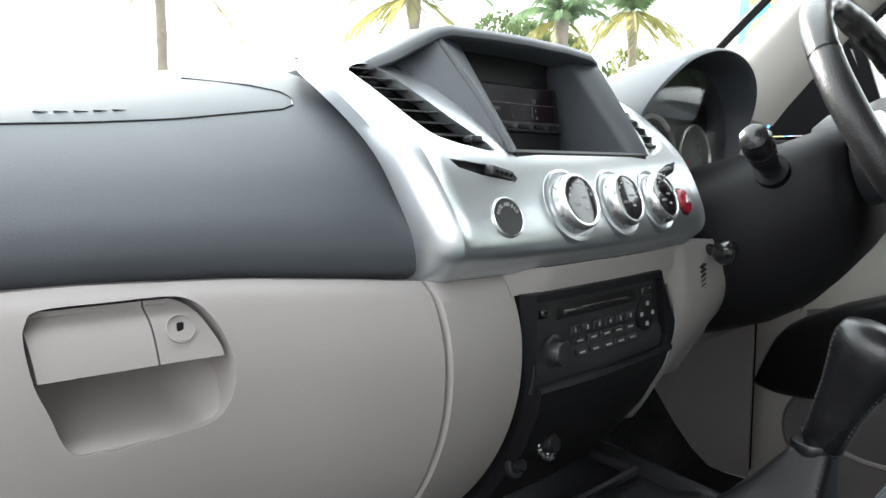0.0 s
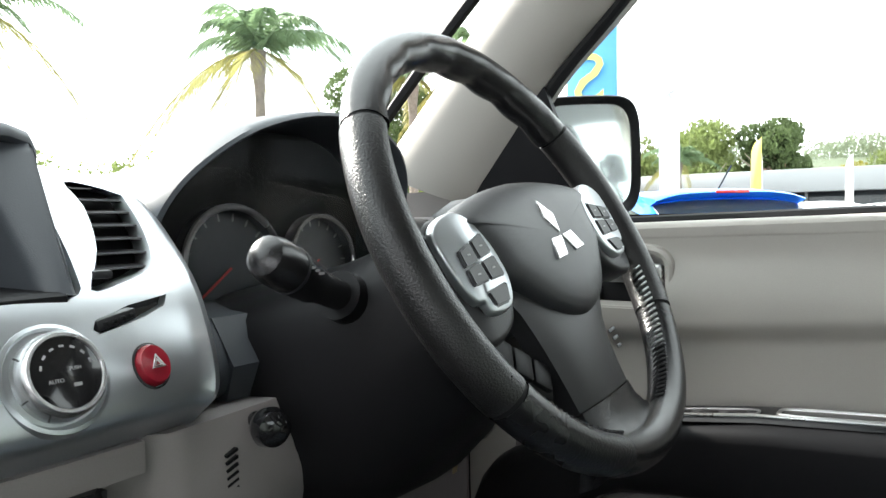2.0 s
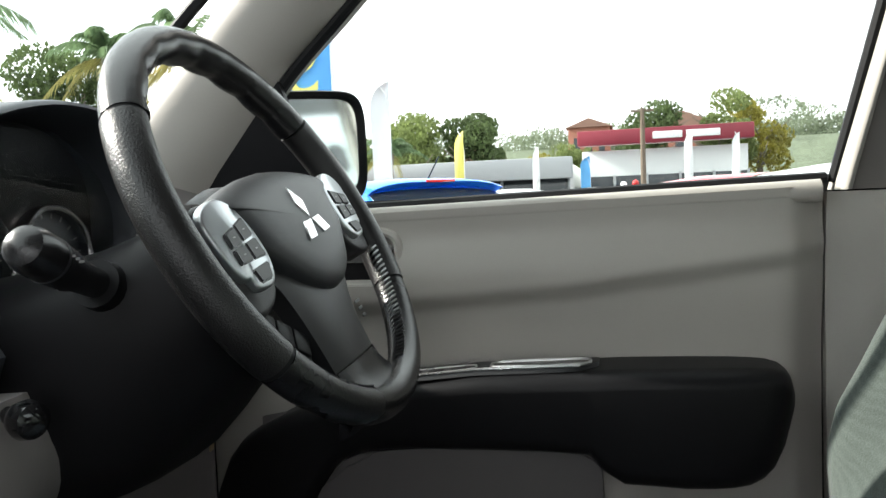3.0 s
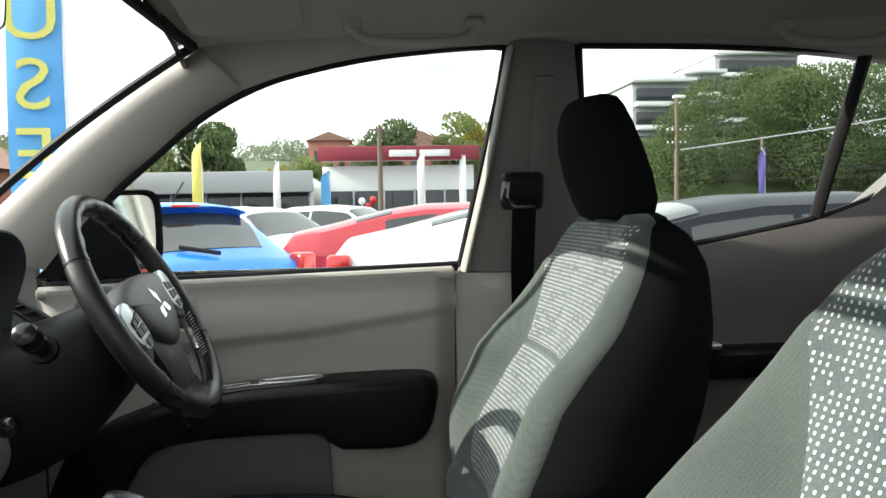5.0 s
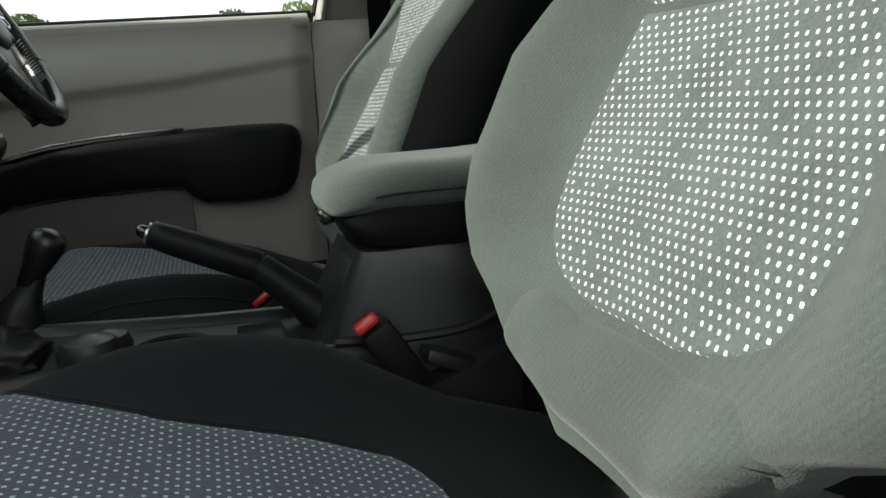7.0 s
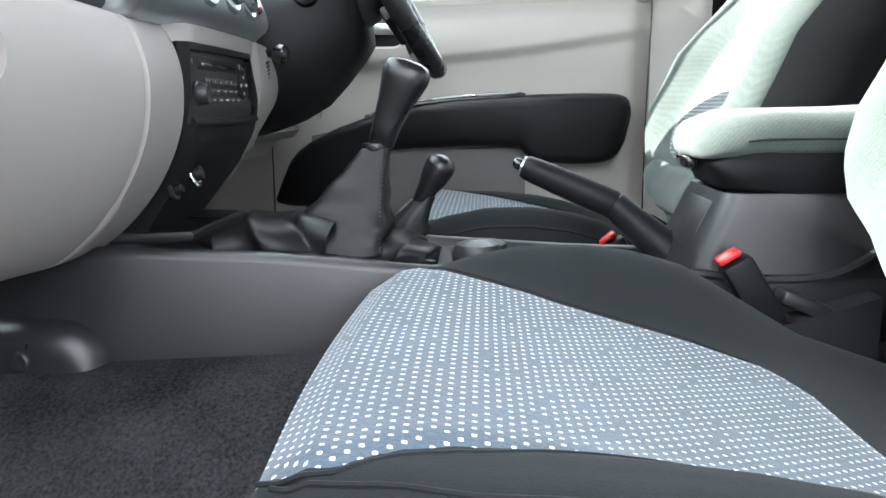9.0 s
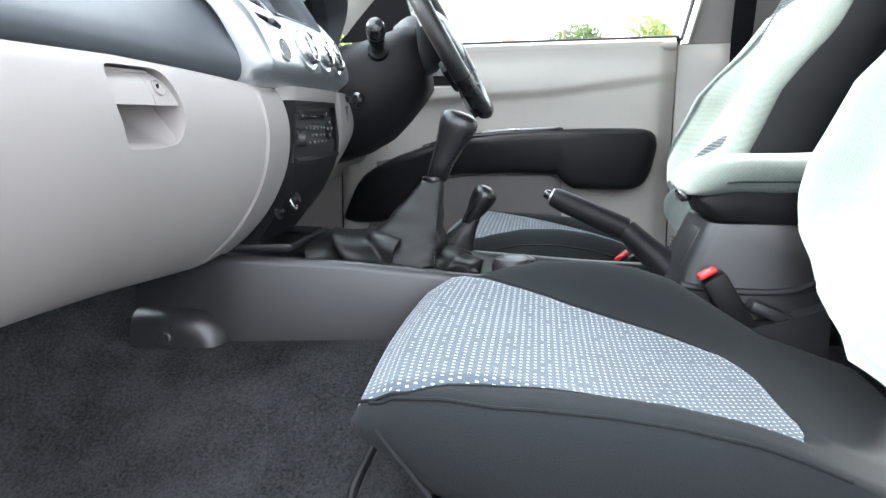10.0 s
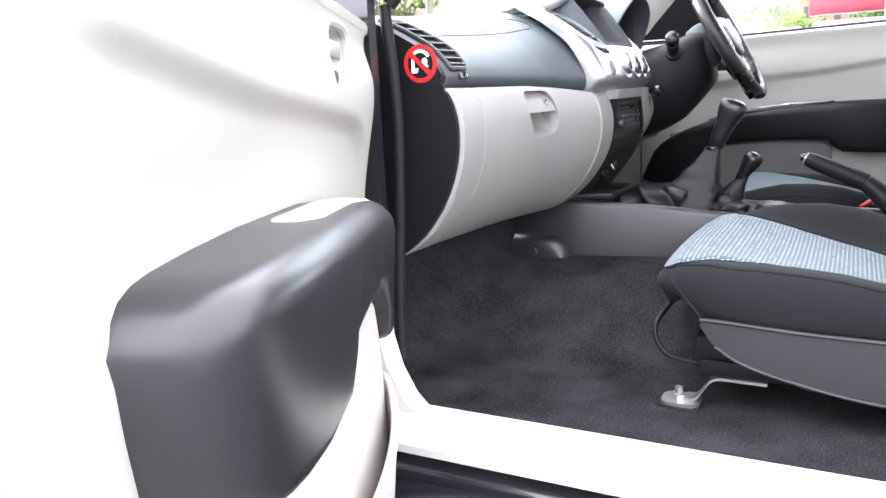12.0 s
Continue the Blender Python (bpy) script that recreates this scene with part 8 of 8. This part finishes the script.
        absorb(bm, box(bmesh.new(), (0, 0, 0), (0.16, 0.09, 0.12), 0.03, 2), m @ pose(s * 0.95, 0.62, 0.98))
        part("door_mirror", bm, paint_m, d)
    if kind == "hatch":
        bm = bmesh.new()
        loft(bm, [[m @ V(x, y, z) for y, z in [(-1.02, 1.488 - 0.05 * (x / 0.6) ** 4), (-1.34, 1.462 - 0.06 * (x / 0.6) ** 4), (-1.36, 1.448 - 0.06 * (x / 0.6) ** 4), (-1.24, 1.41 - 0.06 * (x / 0.6) ** 4)]] for x in np.linspace(-0.60, 0.60, 13)])
        part("roof_spoiler", bm, paint_m, d)
        bm = bmesh.new()
        absorb(bm, box(bmesh.new(), (0, -1.365, 1.452), (0.26, 0.02, 0.022), 0.004), m)
        part("brake_lamp", bm, E["lamp"], d)
        bm = bmesh.new()
        tube(bm, [m @ V(0.1, -0.95, 1.47), m @ V(0.1, -1.17, 1.66)], 0.006, 6)
        part("aerial", bm, E["tyre"], d)
        bm = bmesh.new()
        tube(bm, [m @ V(0.0, -1.86, 1.07), m @ V(-0.30, -1.75, 1.13)], 0.018, 6)
        part("rear_wiper", bm, E["tyre"], d)
    return d


def at(x, y, deg=0):
    return pose(x, y, GZ, 0, 0, deg)


build_car(at(6.75, 2.25, -47), E["blue"], "bright blue hatchback with a roof spoiler parked alongside", "hatch")
build_car(at(5.9, -2.15, 174), E["white"], "white sedan with red tail lamps parked in the yard", "sedan")
build_car(at(8.3, -1.5, 176), E["red"], "dark red sedan parked behind a white one", "sedan", False)
build_car(at(3.95, -3.1, 176), E["dark"], "dark blue sedan with tinted glass parked close alongside", "sedan", False)
build_car(at(15.0, 4.7, -20), E["white"], "white wagon parked beyond the blue car", "hatch", False)
build_car(at(12.6, 1.7, 140), E["silver"], "silver sedan parked across the yard", "sedan", False)
build_car(at(17.5, 0.2, 150), E["white"], "white hatchback parked across the yard", "hatch", False)
build_car(at(17.0, 2.8, 95), E["silver"], "silver hatchback in a far row", "hatch", False)
build_car(at(21.0, -2.4, 88), E["dark"], "dark sedan in a far row", "sedan", False)
build_car(at(23.0, 1.6, 92), E["white"], "white sedan in a far row", "sedan", False)


# car showrooms across the road
def build_showroom(x, y0, y1, h, fascia, label, name_sign):
    d = thing("showroom", (x, (y0 + y1) / 2, GZ), label, "building")
    w, cy = y1 - y0, (y0 + y1) / 2
    bm = bmesh.new()
    box(bm, (x + 6, cy, GZ + h / 2), (11.8, w, h), 0.05)
    part("wall", bm, E["wall"], d, "white rendered wall")
    bm = bmesh.new()
    box(bm, (x - 0.3, cy, GZ + h + (0.68 if fascia else -0.35)), (1.0, w + 0.4, 0.82 if fascia else 1.1), 0.05)
    part("fascia", bm, E["fascia"] if fascia else E["grey"], d, "maroon sign fascia" if fascia else "grey metal fascia")
    n = max(3, int(w / 1.6))
    for k in range(n):
        bm = bmesh.new()
        yy = y0 + (k + 0.5) * w / n
        box(bm, (x + 0.06, yy, GZ + 1.25), (0.08, w / n * 0.92, 2.3), 0.01)
        part("shop_window", bm, E["shop"], d, "dark plate glass")
    for k in range(n + 1):
        bm = bmesh.new()
        box(bm, (x - 0.02, y0 + k * w / n, GZ + 1.25), (0.14, 0.10, 2.5), 0.01)
        part("mullion", bm, E["grey"], d)
    if name_sign:
        # lettering of the sign as plain pale bars
        for yy, ww in ((cy - 0.2, 1.55), (cy - 2.05, 1.75)):
            bm = bmesh.new()
            box(bm, (x - 0.83, yy, GZ + h + 0.66), (0.05, ww, 0.38), 0.02)
            part("sign_bar", bm, M["white"], d, "plain pale sign bar")
    return d


build_showroom(44.0, -6.8, 2.1, 3.85, True, "white car showroom with a maroon sign fascia", True)
build_showroom(40.0, 2.6, 15.0, 3.2, False, "long low showroom with a grey metal fascia", False)


def build_house(x, y, w, h, wall_m, label):
    d = thing("house", (x, y, GZ), label, "house")
    z0 = GZ
    bm = bmesh.new()
    box(bm, (x, y, z0 + h / 2), (8, w, h), 0.05)
    part("wall", bm, wall_m, d)
    bm = bmesh.new()
    loft(bm, [[V(x + dx, y - w / 2 - 0.4, z0 + h), V(x + dx, y, z0 + h + w * 0.22), V(x + dx, y + w / 2 + 0.4, z0 + h)] for dx in (-4.4, 4.4)])
    part("roof", bm, E["tile"], d, "red tiled roof")
    for k in range(3):
        bm = bmesh.new()
        box(bm, (x - 4.02, y + (k - 1) * w * 0.3, z0 + h * 0.72), (0.1, w * 0.14, h * 0.3), 0.02)
        part("window", bm, E["shop"], d)
    return d


build_house(70, 12.5, 8, 4.2, E["brick"], "red brick house with a tiled gable roof")
build_house(118, 4.5, 6, 11.5, E["brick"], "red brick house on the far rise")
build_house(118, -8.5, 13, 10.2, E["brick"], "long red brick house on the far rise")
build_house(34, 19.0, 10, 3.2, E["brick"], "low red brick house with a tiled roof")

# terraced apartment block on the hill
ap = thing("apartment_building", (95, -46, GZ), "grey stepped apartment block on the hill", "building")
for k, (y, w, z0, z1) in enumerate(((-37.4, 7.4, 0, 16.2), (-43.6, 4.6, 0, 17.6), (-52.0, 11.5, 0, 20.4))):
    bm = bmesh.new()
    box(bm, (98 + 2 * k, y, GZ + (z0 + z1) / 2), (14, w, z1 - z0), 0.05)
    wl_ = part("wall", bm, E["grey"], ap)
    bm = bmesh.new()
    box(bm, (97 + 2 * k, y, GZ + z1 + 0.2), (15, w + 0.8, 0.45), 0.05)
    part("roof", bm, E["wall"], ap, "white flat roof slab")
    for fl in range(4):
        bm = bmesh.new()
        box(bm, (90.6 + 2 * k, y, GZ + z1 - 1.5 - 2.9 * fl), (0.5, w * 0.9, 1.5), 0.05)
        part("window_band", bm, E["shop"], wl_)
        bm = bmesh.new()
        box(bm, (90.2 + 2 * k, y, GZ + z1 - 2.75 - 2.9 * fl), (1.4, w * 0.96, 0.5), 0.05)
        part("balcony", bm, E["wall"], wl_)


# poles, wires and flags
def build_pole(x, y, h, label, arms, lamp):
    d = thing("power_pole", (x, y, GZ), label, "power pole", "power poles")
    bm = bmesh.new()
    tube(bm, [V(x, y, GZ), V(x, y, GZ + h * 0.5), V(x, y, GZ + h)], [0.15, 0.13, 0.10], 10)
    part("pole", bm, E["wood"], d)
    for dz, ln in arms:
        bm = bmesh.new()
        box(bm, (x, y, GZ + h - dz), (0.10, ln, 0.10), 0.01)
        part("cross_arm", bm, E["wood"], d)
        for k in (-0.45, -0.2, 0.2, 0.45):
            bm = bmesh.new()
            lathe(bm, [(0.04, 0), (0.06, 0.05), (0.04, 0.12), (0, 0.13)], pose(x, y + k * ln, GZ + h - dz + 0.05), 8)
            part("insulator", bm, E["wall"], d)
    if lamp:
        bm = bmesh.new()
        tube(bm, [V(x, y, GZ + h * 0.96), V(x - 0.5, y + 0.12, GZ + h * 0.985), V(x - 1.0, y + 0.25, GZ + h * 0.98)], 0.04, 6)
        part("lamp_arm", bm, E["grey"], d)
        bm = bmesh.new()
        box(bm, (x - 1.2, y + 0.35, GZ + h * 0.975), (0.35, 0.75, 0.20), 0.06)
        part("street_lamp", bm, E["wall"], d, "pale street lamp head")
    return d


build_pole(38.5, -1.12, 5.5, "slim brown timber power pole across the road", [(0.12, 1.1)], False)
build_pole(46.0, -20.15, 8.1, "tall timber power pole with lamp and cross arms", [(2.2, 1.3), (3.0, 1.3)], True)
build_pole(46.0, -25.9, 5.5, "short timber pole beside the wooded slope", [], False)
# cables run from the tall pole along the slope
rng = np.random.default_rng(17)
for k in range(10):
    bm = bmesh.new()
    thick = k == 9
    z0 = 4.1 if thick else 2.3 + 0.27 * k
    rise = 0.15 if thick else 0.02 + 0.05 * rng.random()
    pts = [V(45.9 - 0.05 * k, -20.2 - 50 * f, z0 + rise * 50 * f - 1.4 * math.sin(math.pi * min(1, f * 2)) * (0.15 if thick else 0.5)) for f in np.linspace(0, 1, 18)]
    tube(bm, pts, 0.045 if thick else 0.018, 5)
    tagged(part("overhead_wire", bm, E["grey"] if thick else E["wire"]), "thick pale overhead cable" if thick else "thin dark overhead cable sagging along the slope", "cable", "overhead cables")


def build_flag(x, y, h, w, cloth, label, letters="", mirrored=False, twist=0.0):
    d = thing("feather_flag", (x, y, GZ), label, "flag", "feather flags")
    bm = bmesh.new()
    pole = [V(x, y, GZ + z) for z in np.linspace(0, h * 0.8, 8)] + [V(x, y + w * 0.15, GZ + h * 0.93), V(x, y + w * 0.6, GZ + h)]
    tube(bm, pole, 0.018, 6)
    part("pole", bm, M["white"], d)
    bm = bmesh.new()
    rows = []
    for f in np.linspace(0, 1, 26):
        z = GZ + h * (0.18 + 0.82 * f)
        width = w * (1 if f < 0.82 else math.sqrt(max(0.02, 1 - ((f - 0.82) / 0.18) ** 2)))
        rows.append([V(x + 0.05 * math.sin(5 * f + 3 * g + twist), y + width * g, z - 0.03 * g) for g in np.linspace(0, 1, 9)])
    shell(bm, rows, (0.004, 0, 0))
    sail = part("sail", bm, cloth, d)
    for k, ch in enumerate(letters):
        for side in (-1,):
            m = facing((x - 0.075, y + w * 0.52, GZ + h * (0.76 - 0.155 * k)), (-1, 0, 0))
            if mirrored:
                m = m @ Matrix.Diagonal((-1, 1, 1, 1))
            writing(ch, m @ Matrix.Diagonal((1.15, 1, 1, 1)), h * 0.165, E["yellow"], d, "letter", depth=0.003)
    return d


build_flag(7.2, 2.76, 4.4, 0.55, E["flag"], "blue feather flag with yellow letters in the yard", "USED", True)
build_flag(24.2, 4.9, 3.6, 0.32, E["yellow"], "yellow feather flag across the yard")
build_flag(29.2, 3.0, 3.3, 0.25, M["white"], "white feather flag before the showrooms", twist=1.0)
build_flag(40.0, 1.5, 3.4, 0.5, E["flag"], "blue and yellow feather flag before the showroom", twist=2.0)
build_flag(30.0, -2.7, 3.6, 0.3, M["white"], "white feather flag before the showroom", twist=0.5)
build_flag(33.0, -4.8, 3.7, 0.3, M["white"], "tall white feather flag", twist=1.7)
build_flag(13.0, 3.95, 3.5, 0.36, M["white"], "plain white feather flag beyond the blue car", twist=2.6)
build_flag(44.0, -25.0, 4.65, 0.42, E["purple"], "purple banner below the wooded slope", twist=1.2)
# balloons by the showroom
for k, (dy, dz, mm) in enumerate(((0.0, 0.0, "red"), (0.25, 0.2, "white"), (-0.2, 0.25, "red"))):
    bm = bmesh.new()
    tube(bm, [V(30.0, -0.40, GZ), V(30.0, -0.40 + dy, GZ + 1.3 + dz)], 0.008, 5)
    lathe(bm, [(0.0, -0.16), (0.08, -0.12), (0.14, 0.0), (0.12, 0.1), (0.06, 0.16), (0, 0.17)], pose(30.0, -0.40 + dy, GZ + 1.45 + dz), 14)
    tagged(part("balloon", bm, M[mm]), "round party balloon tied before the showroom", "balloon", "balloons")


# trees
def leaf_cloud(bm, blobs, n, size, rng, droop=0.0):
    """Small bent leaf clumps scattered over lumpy blobs (centre, radii)."""
    tot = sum(b[1].x * b[1].z for b in blobs)
    for c, r in blobs:
        k = int(n * r.x * r.z / tot)
        for _ in range(k):
            u = rng.normal(size=3)
            u /= np.linalg.norm(u)
            rad = 0.72 + 0.33 * rng.random()
            p = V(c.x + r.x * u[0] * rad, c.y + r.y * u[1] * rad, c.z + r.z * u[2] * rad)
            q = Euler(rng.random(3) * 6.28).to_matrix()
            s = size * (0.6 + 0.8 * rng.random())
            vs = [bm.verts.new(p + q @ V(*w) * s) for w in ((-0.5, 0, 0), (0, -0.32, 0.12), (0.55, 0, -0.05 - droop), (0, 0.32, 0.12))]
            bm.faces.new((vs[0], vs[1], vs[2]))
            bm.faces.new((vs[0], vs[2], vs[3]))


def build_tree(x, y, h, r, material, label, seed, n=2600, size=0.45, base=GZ, low=0.3):
    rng = np.random.default_rng(seed)
    d = thing("tree", (x, y, base), label, "tree", "trees")
    bm = bmesh.new()
    tube(bm, [V(x, y, base), V(x + 0.1, y, base + h * 0.25), V(x, y + 0.1, base + h * 0.5), V(x, y, base + h * 0.75)], [0.035 * h, 0.028 * h, 0.02 * h, 0.008 * h], 9)
    for _ in range(7):
        a = rng.random() * 6.28
        z = h * (0.3 + 0.3 * rng.random())
        tube(bm, [V(x, y, base + z), V(x + 0.5 * r * math.cos(a), y + 0.5 * r * math.sin(a), base + z + 0.14 * h), V(x + 0.85 * r * math.cos(a), y + 0.85 * r * math.sin(a), base + z + 0.22 * h)], [0.015 * h, 0.009 * h, 0.003 * h], 6)
    part("trunk", bm, E["bark"], d)
    blobs = []
    for _ in range(16):
        a, rr = rng.random() * 6.28, r * 0.68 * math.sqrt(rng.random())
        zz = base + h * (low + (0.92 - low) * rng.random())
        f = 1 - 0.5 * abs((zz - base) / h - 0.6)
        b = r * (0.28 + 0.18 * rng.random())
        blobs.append((V(x + rr * f * math.cos(a), y + rr * f * math.sin(a), zz), V(b, b, b * 0.8)))
    bm = bmesh.new()
    leaf_cloud(bm, blobs, n, size, rng)
    part("crown", bm, material, d, "leafy crown")
    return d


build_tree(49, 9.6, 7.0, 2.6, E["leaf_b"], "dense dark green round tree behind the showrooms", 3, 8400, 0.26)
build_tree(48, 13.0, 6.8, 3.2, E["leaf_a"], "yellow-green tree behind the showrooms", 4, 6000, 0.279)
build_tree(46, 17.5, 5.6, 3.2, E["leaf_a"], "pale green tree behind the showrooms", 5, 5200, 0.279)
build_tree(60, 3.5, 5.2, 2.4, E["leaf_a"], "small olive tree behind the showroom roof", 6, 3000, 0.279)
build_tree(66, 6.5, 4.8, 2.2, E["leaf_c"], "small yellow-leaved tree behind the showroom", 7, 2800, 0.279)
build_tree(80, -10.0, 11.5, 4.0, E["leaf_a"], "olive tree behind the sign", 8, 4800, 0.372)
build_tree(78, -3.0, 10.5, 4.2, E["leaf_b"], "dark tree behind the sign", 9, 4800, 0.372)
build_tree(84, -14.0, 10.8, 3.6, E["leaf_c"], "yellowing tree behind the sign", 10, 4000, 0.372)
build_tree(17.5, 11.6, 4.4, 2.0, E["leaf_b"], "dark conical cypress ahead of the car", 11, 8400, 0.136, low=0.08)
build_tree(18.0, 14.2, 6.2, 2.0, E["leaf_b"], "dark green tree ahead of the car", 12, 8400, 0.149, low=0.15)

# wooded slope on the right and far tree line: countless leaves
rng = np.random.default_rng(21)
bm = bmesh.new()
blobs = []
for _ in range(210):
    y = -21.5 - 48 * rng.random()
    x = 56 + 14 * rng.random()
    top = lerp(-y * 56 / x, [21, 23.5, 25, 27.5, 31, 37.5, 70], [6.0, 9.5, 10.9, 11.6, 11.5, 12.5, 13.5]) * x / 56
    b = 1.3 + 1.5 * rng.random()
    z = GZ + min(top * (0.12 + 0.95 * rng.random()), top - 0.85 * b)
    blobs.append((V(x, y - b, z), V(b, b, b * 0.85)))
leaf_cloud(bm, blobs, 200000, 0.22, rng)
tagged(part("wooded_slope", bm, E["leaf_b"]), "thick green trees covering the slope behind the wires", "trees", kind="stuff")
bm = bmesh.new()
shell(bm, [[V(x, y, GZ + h) for y in np.linspace(-23, -75, 8)] for x, h in ((52, 0.0), (60, 3.0), (75, 8.0), (88, 9.0))], (0, 0, -0.3))
tagged(part("slope_ground", bm, E["leaf_b"]), "dark undergrowth on the slope", "slope", kind="structure")
rng = np.random.default_rng(22)
bm = bmesh.new()
blobs = []
for _ in range(190):
    y = 90 - 150 * rng.random()
    x = 120 + 40 * rng.random()
    top = 11.6 + 1.2 * math.sin(y * 0.23) + 2.2 * rng.random()
    b = 2.4 + 1.6 * rng.random()
    blobs.append((V(x, y, GZ + top * (0.4 + 0.6 * rng.random())), V(b, b * 1.4, b * 0.8)))
# far trees and rise carry the air's haze in their colour
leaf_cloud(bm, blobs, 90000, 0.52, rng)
tagged(part("far_trees", bm, E["haze"]), "line of distant trees on the rise, haze in their pale colour", "trees", kind="stuff")
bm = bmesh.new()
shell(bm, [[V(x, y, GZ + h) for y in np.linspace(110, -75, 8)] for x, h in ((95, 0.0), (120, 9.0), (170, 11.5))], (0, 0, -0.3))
tagged(part("far_slope", bm, E["haze"]), "green rise in the distance, paled for haze", "slope", kind="structure")
# hedge and bushes ahead
rng = np.random.default_rng(23)
bm = bmesh.new()
blobs = []
for k in range(44):
    f = k / 43
    x, y = 2.0 + 14 * f, 17.5 - 8.0 * f
    b = 0.55 + 0.35 * rng.random()
    blobs.append((V(x, y, GZ + 1.3 + 0.9 * rng.random()), V(b, b, b)))
    blobs.append((V(x, y, GZ + 0.6), V(b, b, b)))
leaf_cloud(bm, blobs, 24000, 0.11, rng)
tagged(part("hedge", bm, E["leaf_a"]), "uneven green hedge ahead of the yard", "hedge", kind="stuff")


def build_palm(x, y, h, spread, seed, label, yellow=5):
    rng = np.random.default_rng(seed)
    d = thing("palm_tree", (x, y, GZ), label, "palm tree", "palm trees")
    bm = bmesh.new()
    secs = []
    pts = [V(x + 0.10 * math.sin(2.2 * f), y, GZ + h * f) for f in np.linspace(0, 1, 16)]
    tube(bm, pts, [0.085 + 0.02 * math.sin(23 * f) ** 2 + (0.05 if f > 0.88 else 0) for f in np.linspace(0, 1, 16)], 10)
    part("trunk", bm, E["bark"], d, "ringed brown trunk")
    c = pts[-1]
    for k in range(22):
        a = 6.283 * k / 22 * 2.62
        old = k < yellow
        el = (-0.15 + 0.3 * rng.random()) if old else (0.2 + 1.15 * (k / 24) + 0.3 * rng.random())
        ln = spread * (0.95 + 0.60 * rng.random())
        rach = []
        for f in np.linspace(0, 1, 10):
            rr = ln * f
            rach.append(c + V(math.cos(a) * rr * math.cos(el), math.sin(a) * rr * math.cos(el), rr * math.sin(el) - 0.80 * ln * f * f * (0.8 if not old else 1.0)))
        bm = bmesh.new()
        tube(bm, rach, [0.022 * (1 - 0.85 * f) for f in np.linspace(0, 1, 10)], 5)
        side = V(-math.sin(a), math.cos(a), 0)
        for j in range(48):
            f = 0.10 + 0.88 * j / 47
            i = min(8, int(f * 9))
            p = rach[i].lerp(rach[i + 1], f * 9 - i)
            dr = (rach[i + 1] - rach[i]).normalized()
            for s in (-1, 1):
                l_ = 0.42 * spread / 1.6 * (1 - 0.55 * f) * (0.8 + 0.4 * rng.random())
                tip = p + (side * s * 0.75 + dr * 0.6 + V(0, 0, -0.35 - 0.75 * rng.random())) * l_
                w = dr * 0.011
                v = [bm.verts.new(q) for q in (p - w, p + w, p.lerp(tip, 0.6) + w * 0.8 + V(0, 0, 0.03), tip)]
                bm.faces.new(v)
        part("frond", bm, E["old_frond"] if old else E["frond"], d)
    return d


build_palm(9.5, 10.6, 4.45, 1.75, 31, "palm with green and yellowing fronds ahead", 6)
build_palm(5.9, 13.5, 5.0, 1.6, 32, "slender palm ahead of the car", 3)
build_palm(12.6, 9.4, 4.3, 1.1, 33, "young palm ahead of the car", 4)
build_palm(14.2, 8.7, 4.6, 1.7, 34, "palm with drooping yellow fronds beside dark trees", 9)
build_palm(27.0, 8.3, 3.2, 1.3, 35, "short palm beyond the blue car", 5)
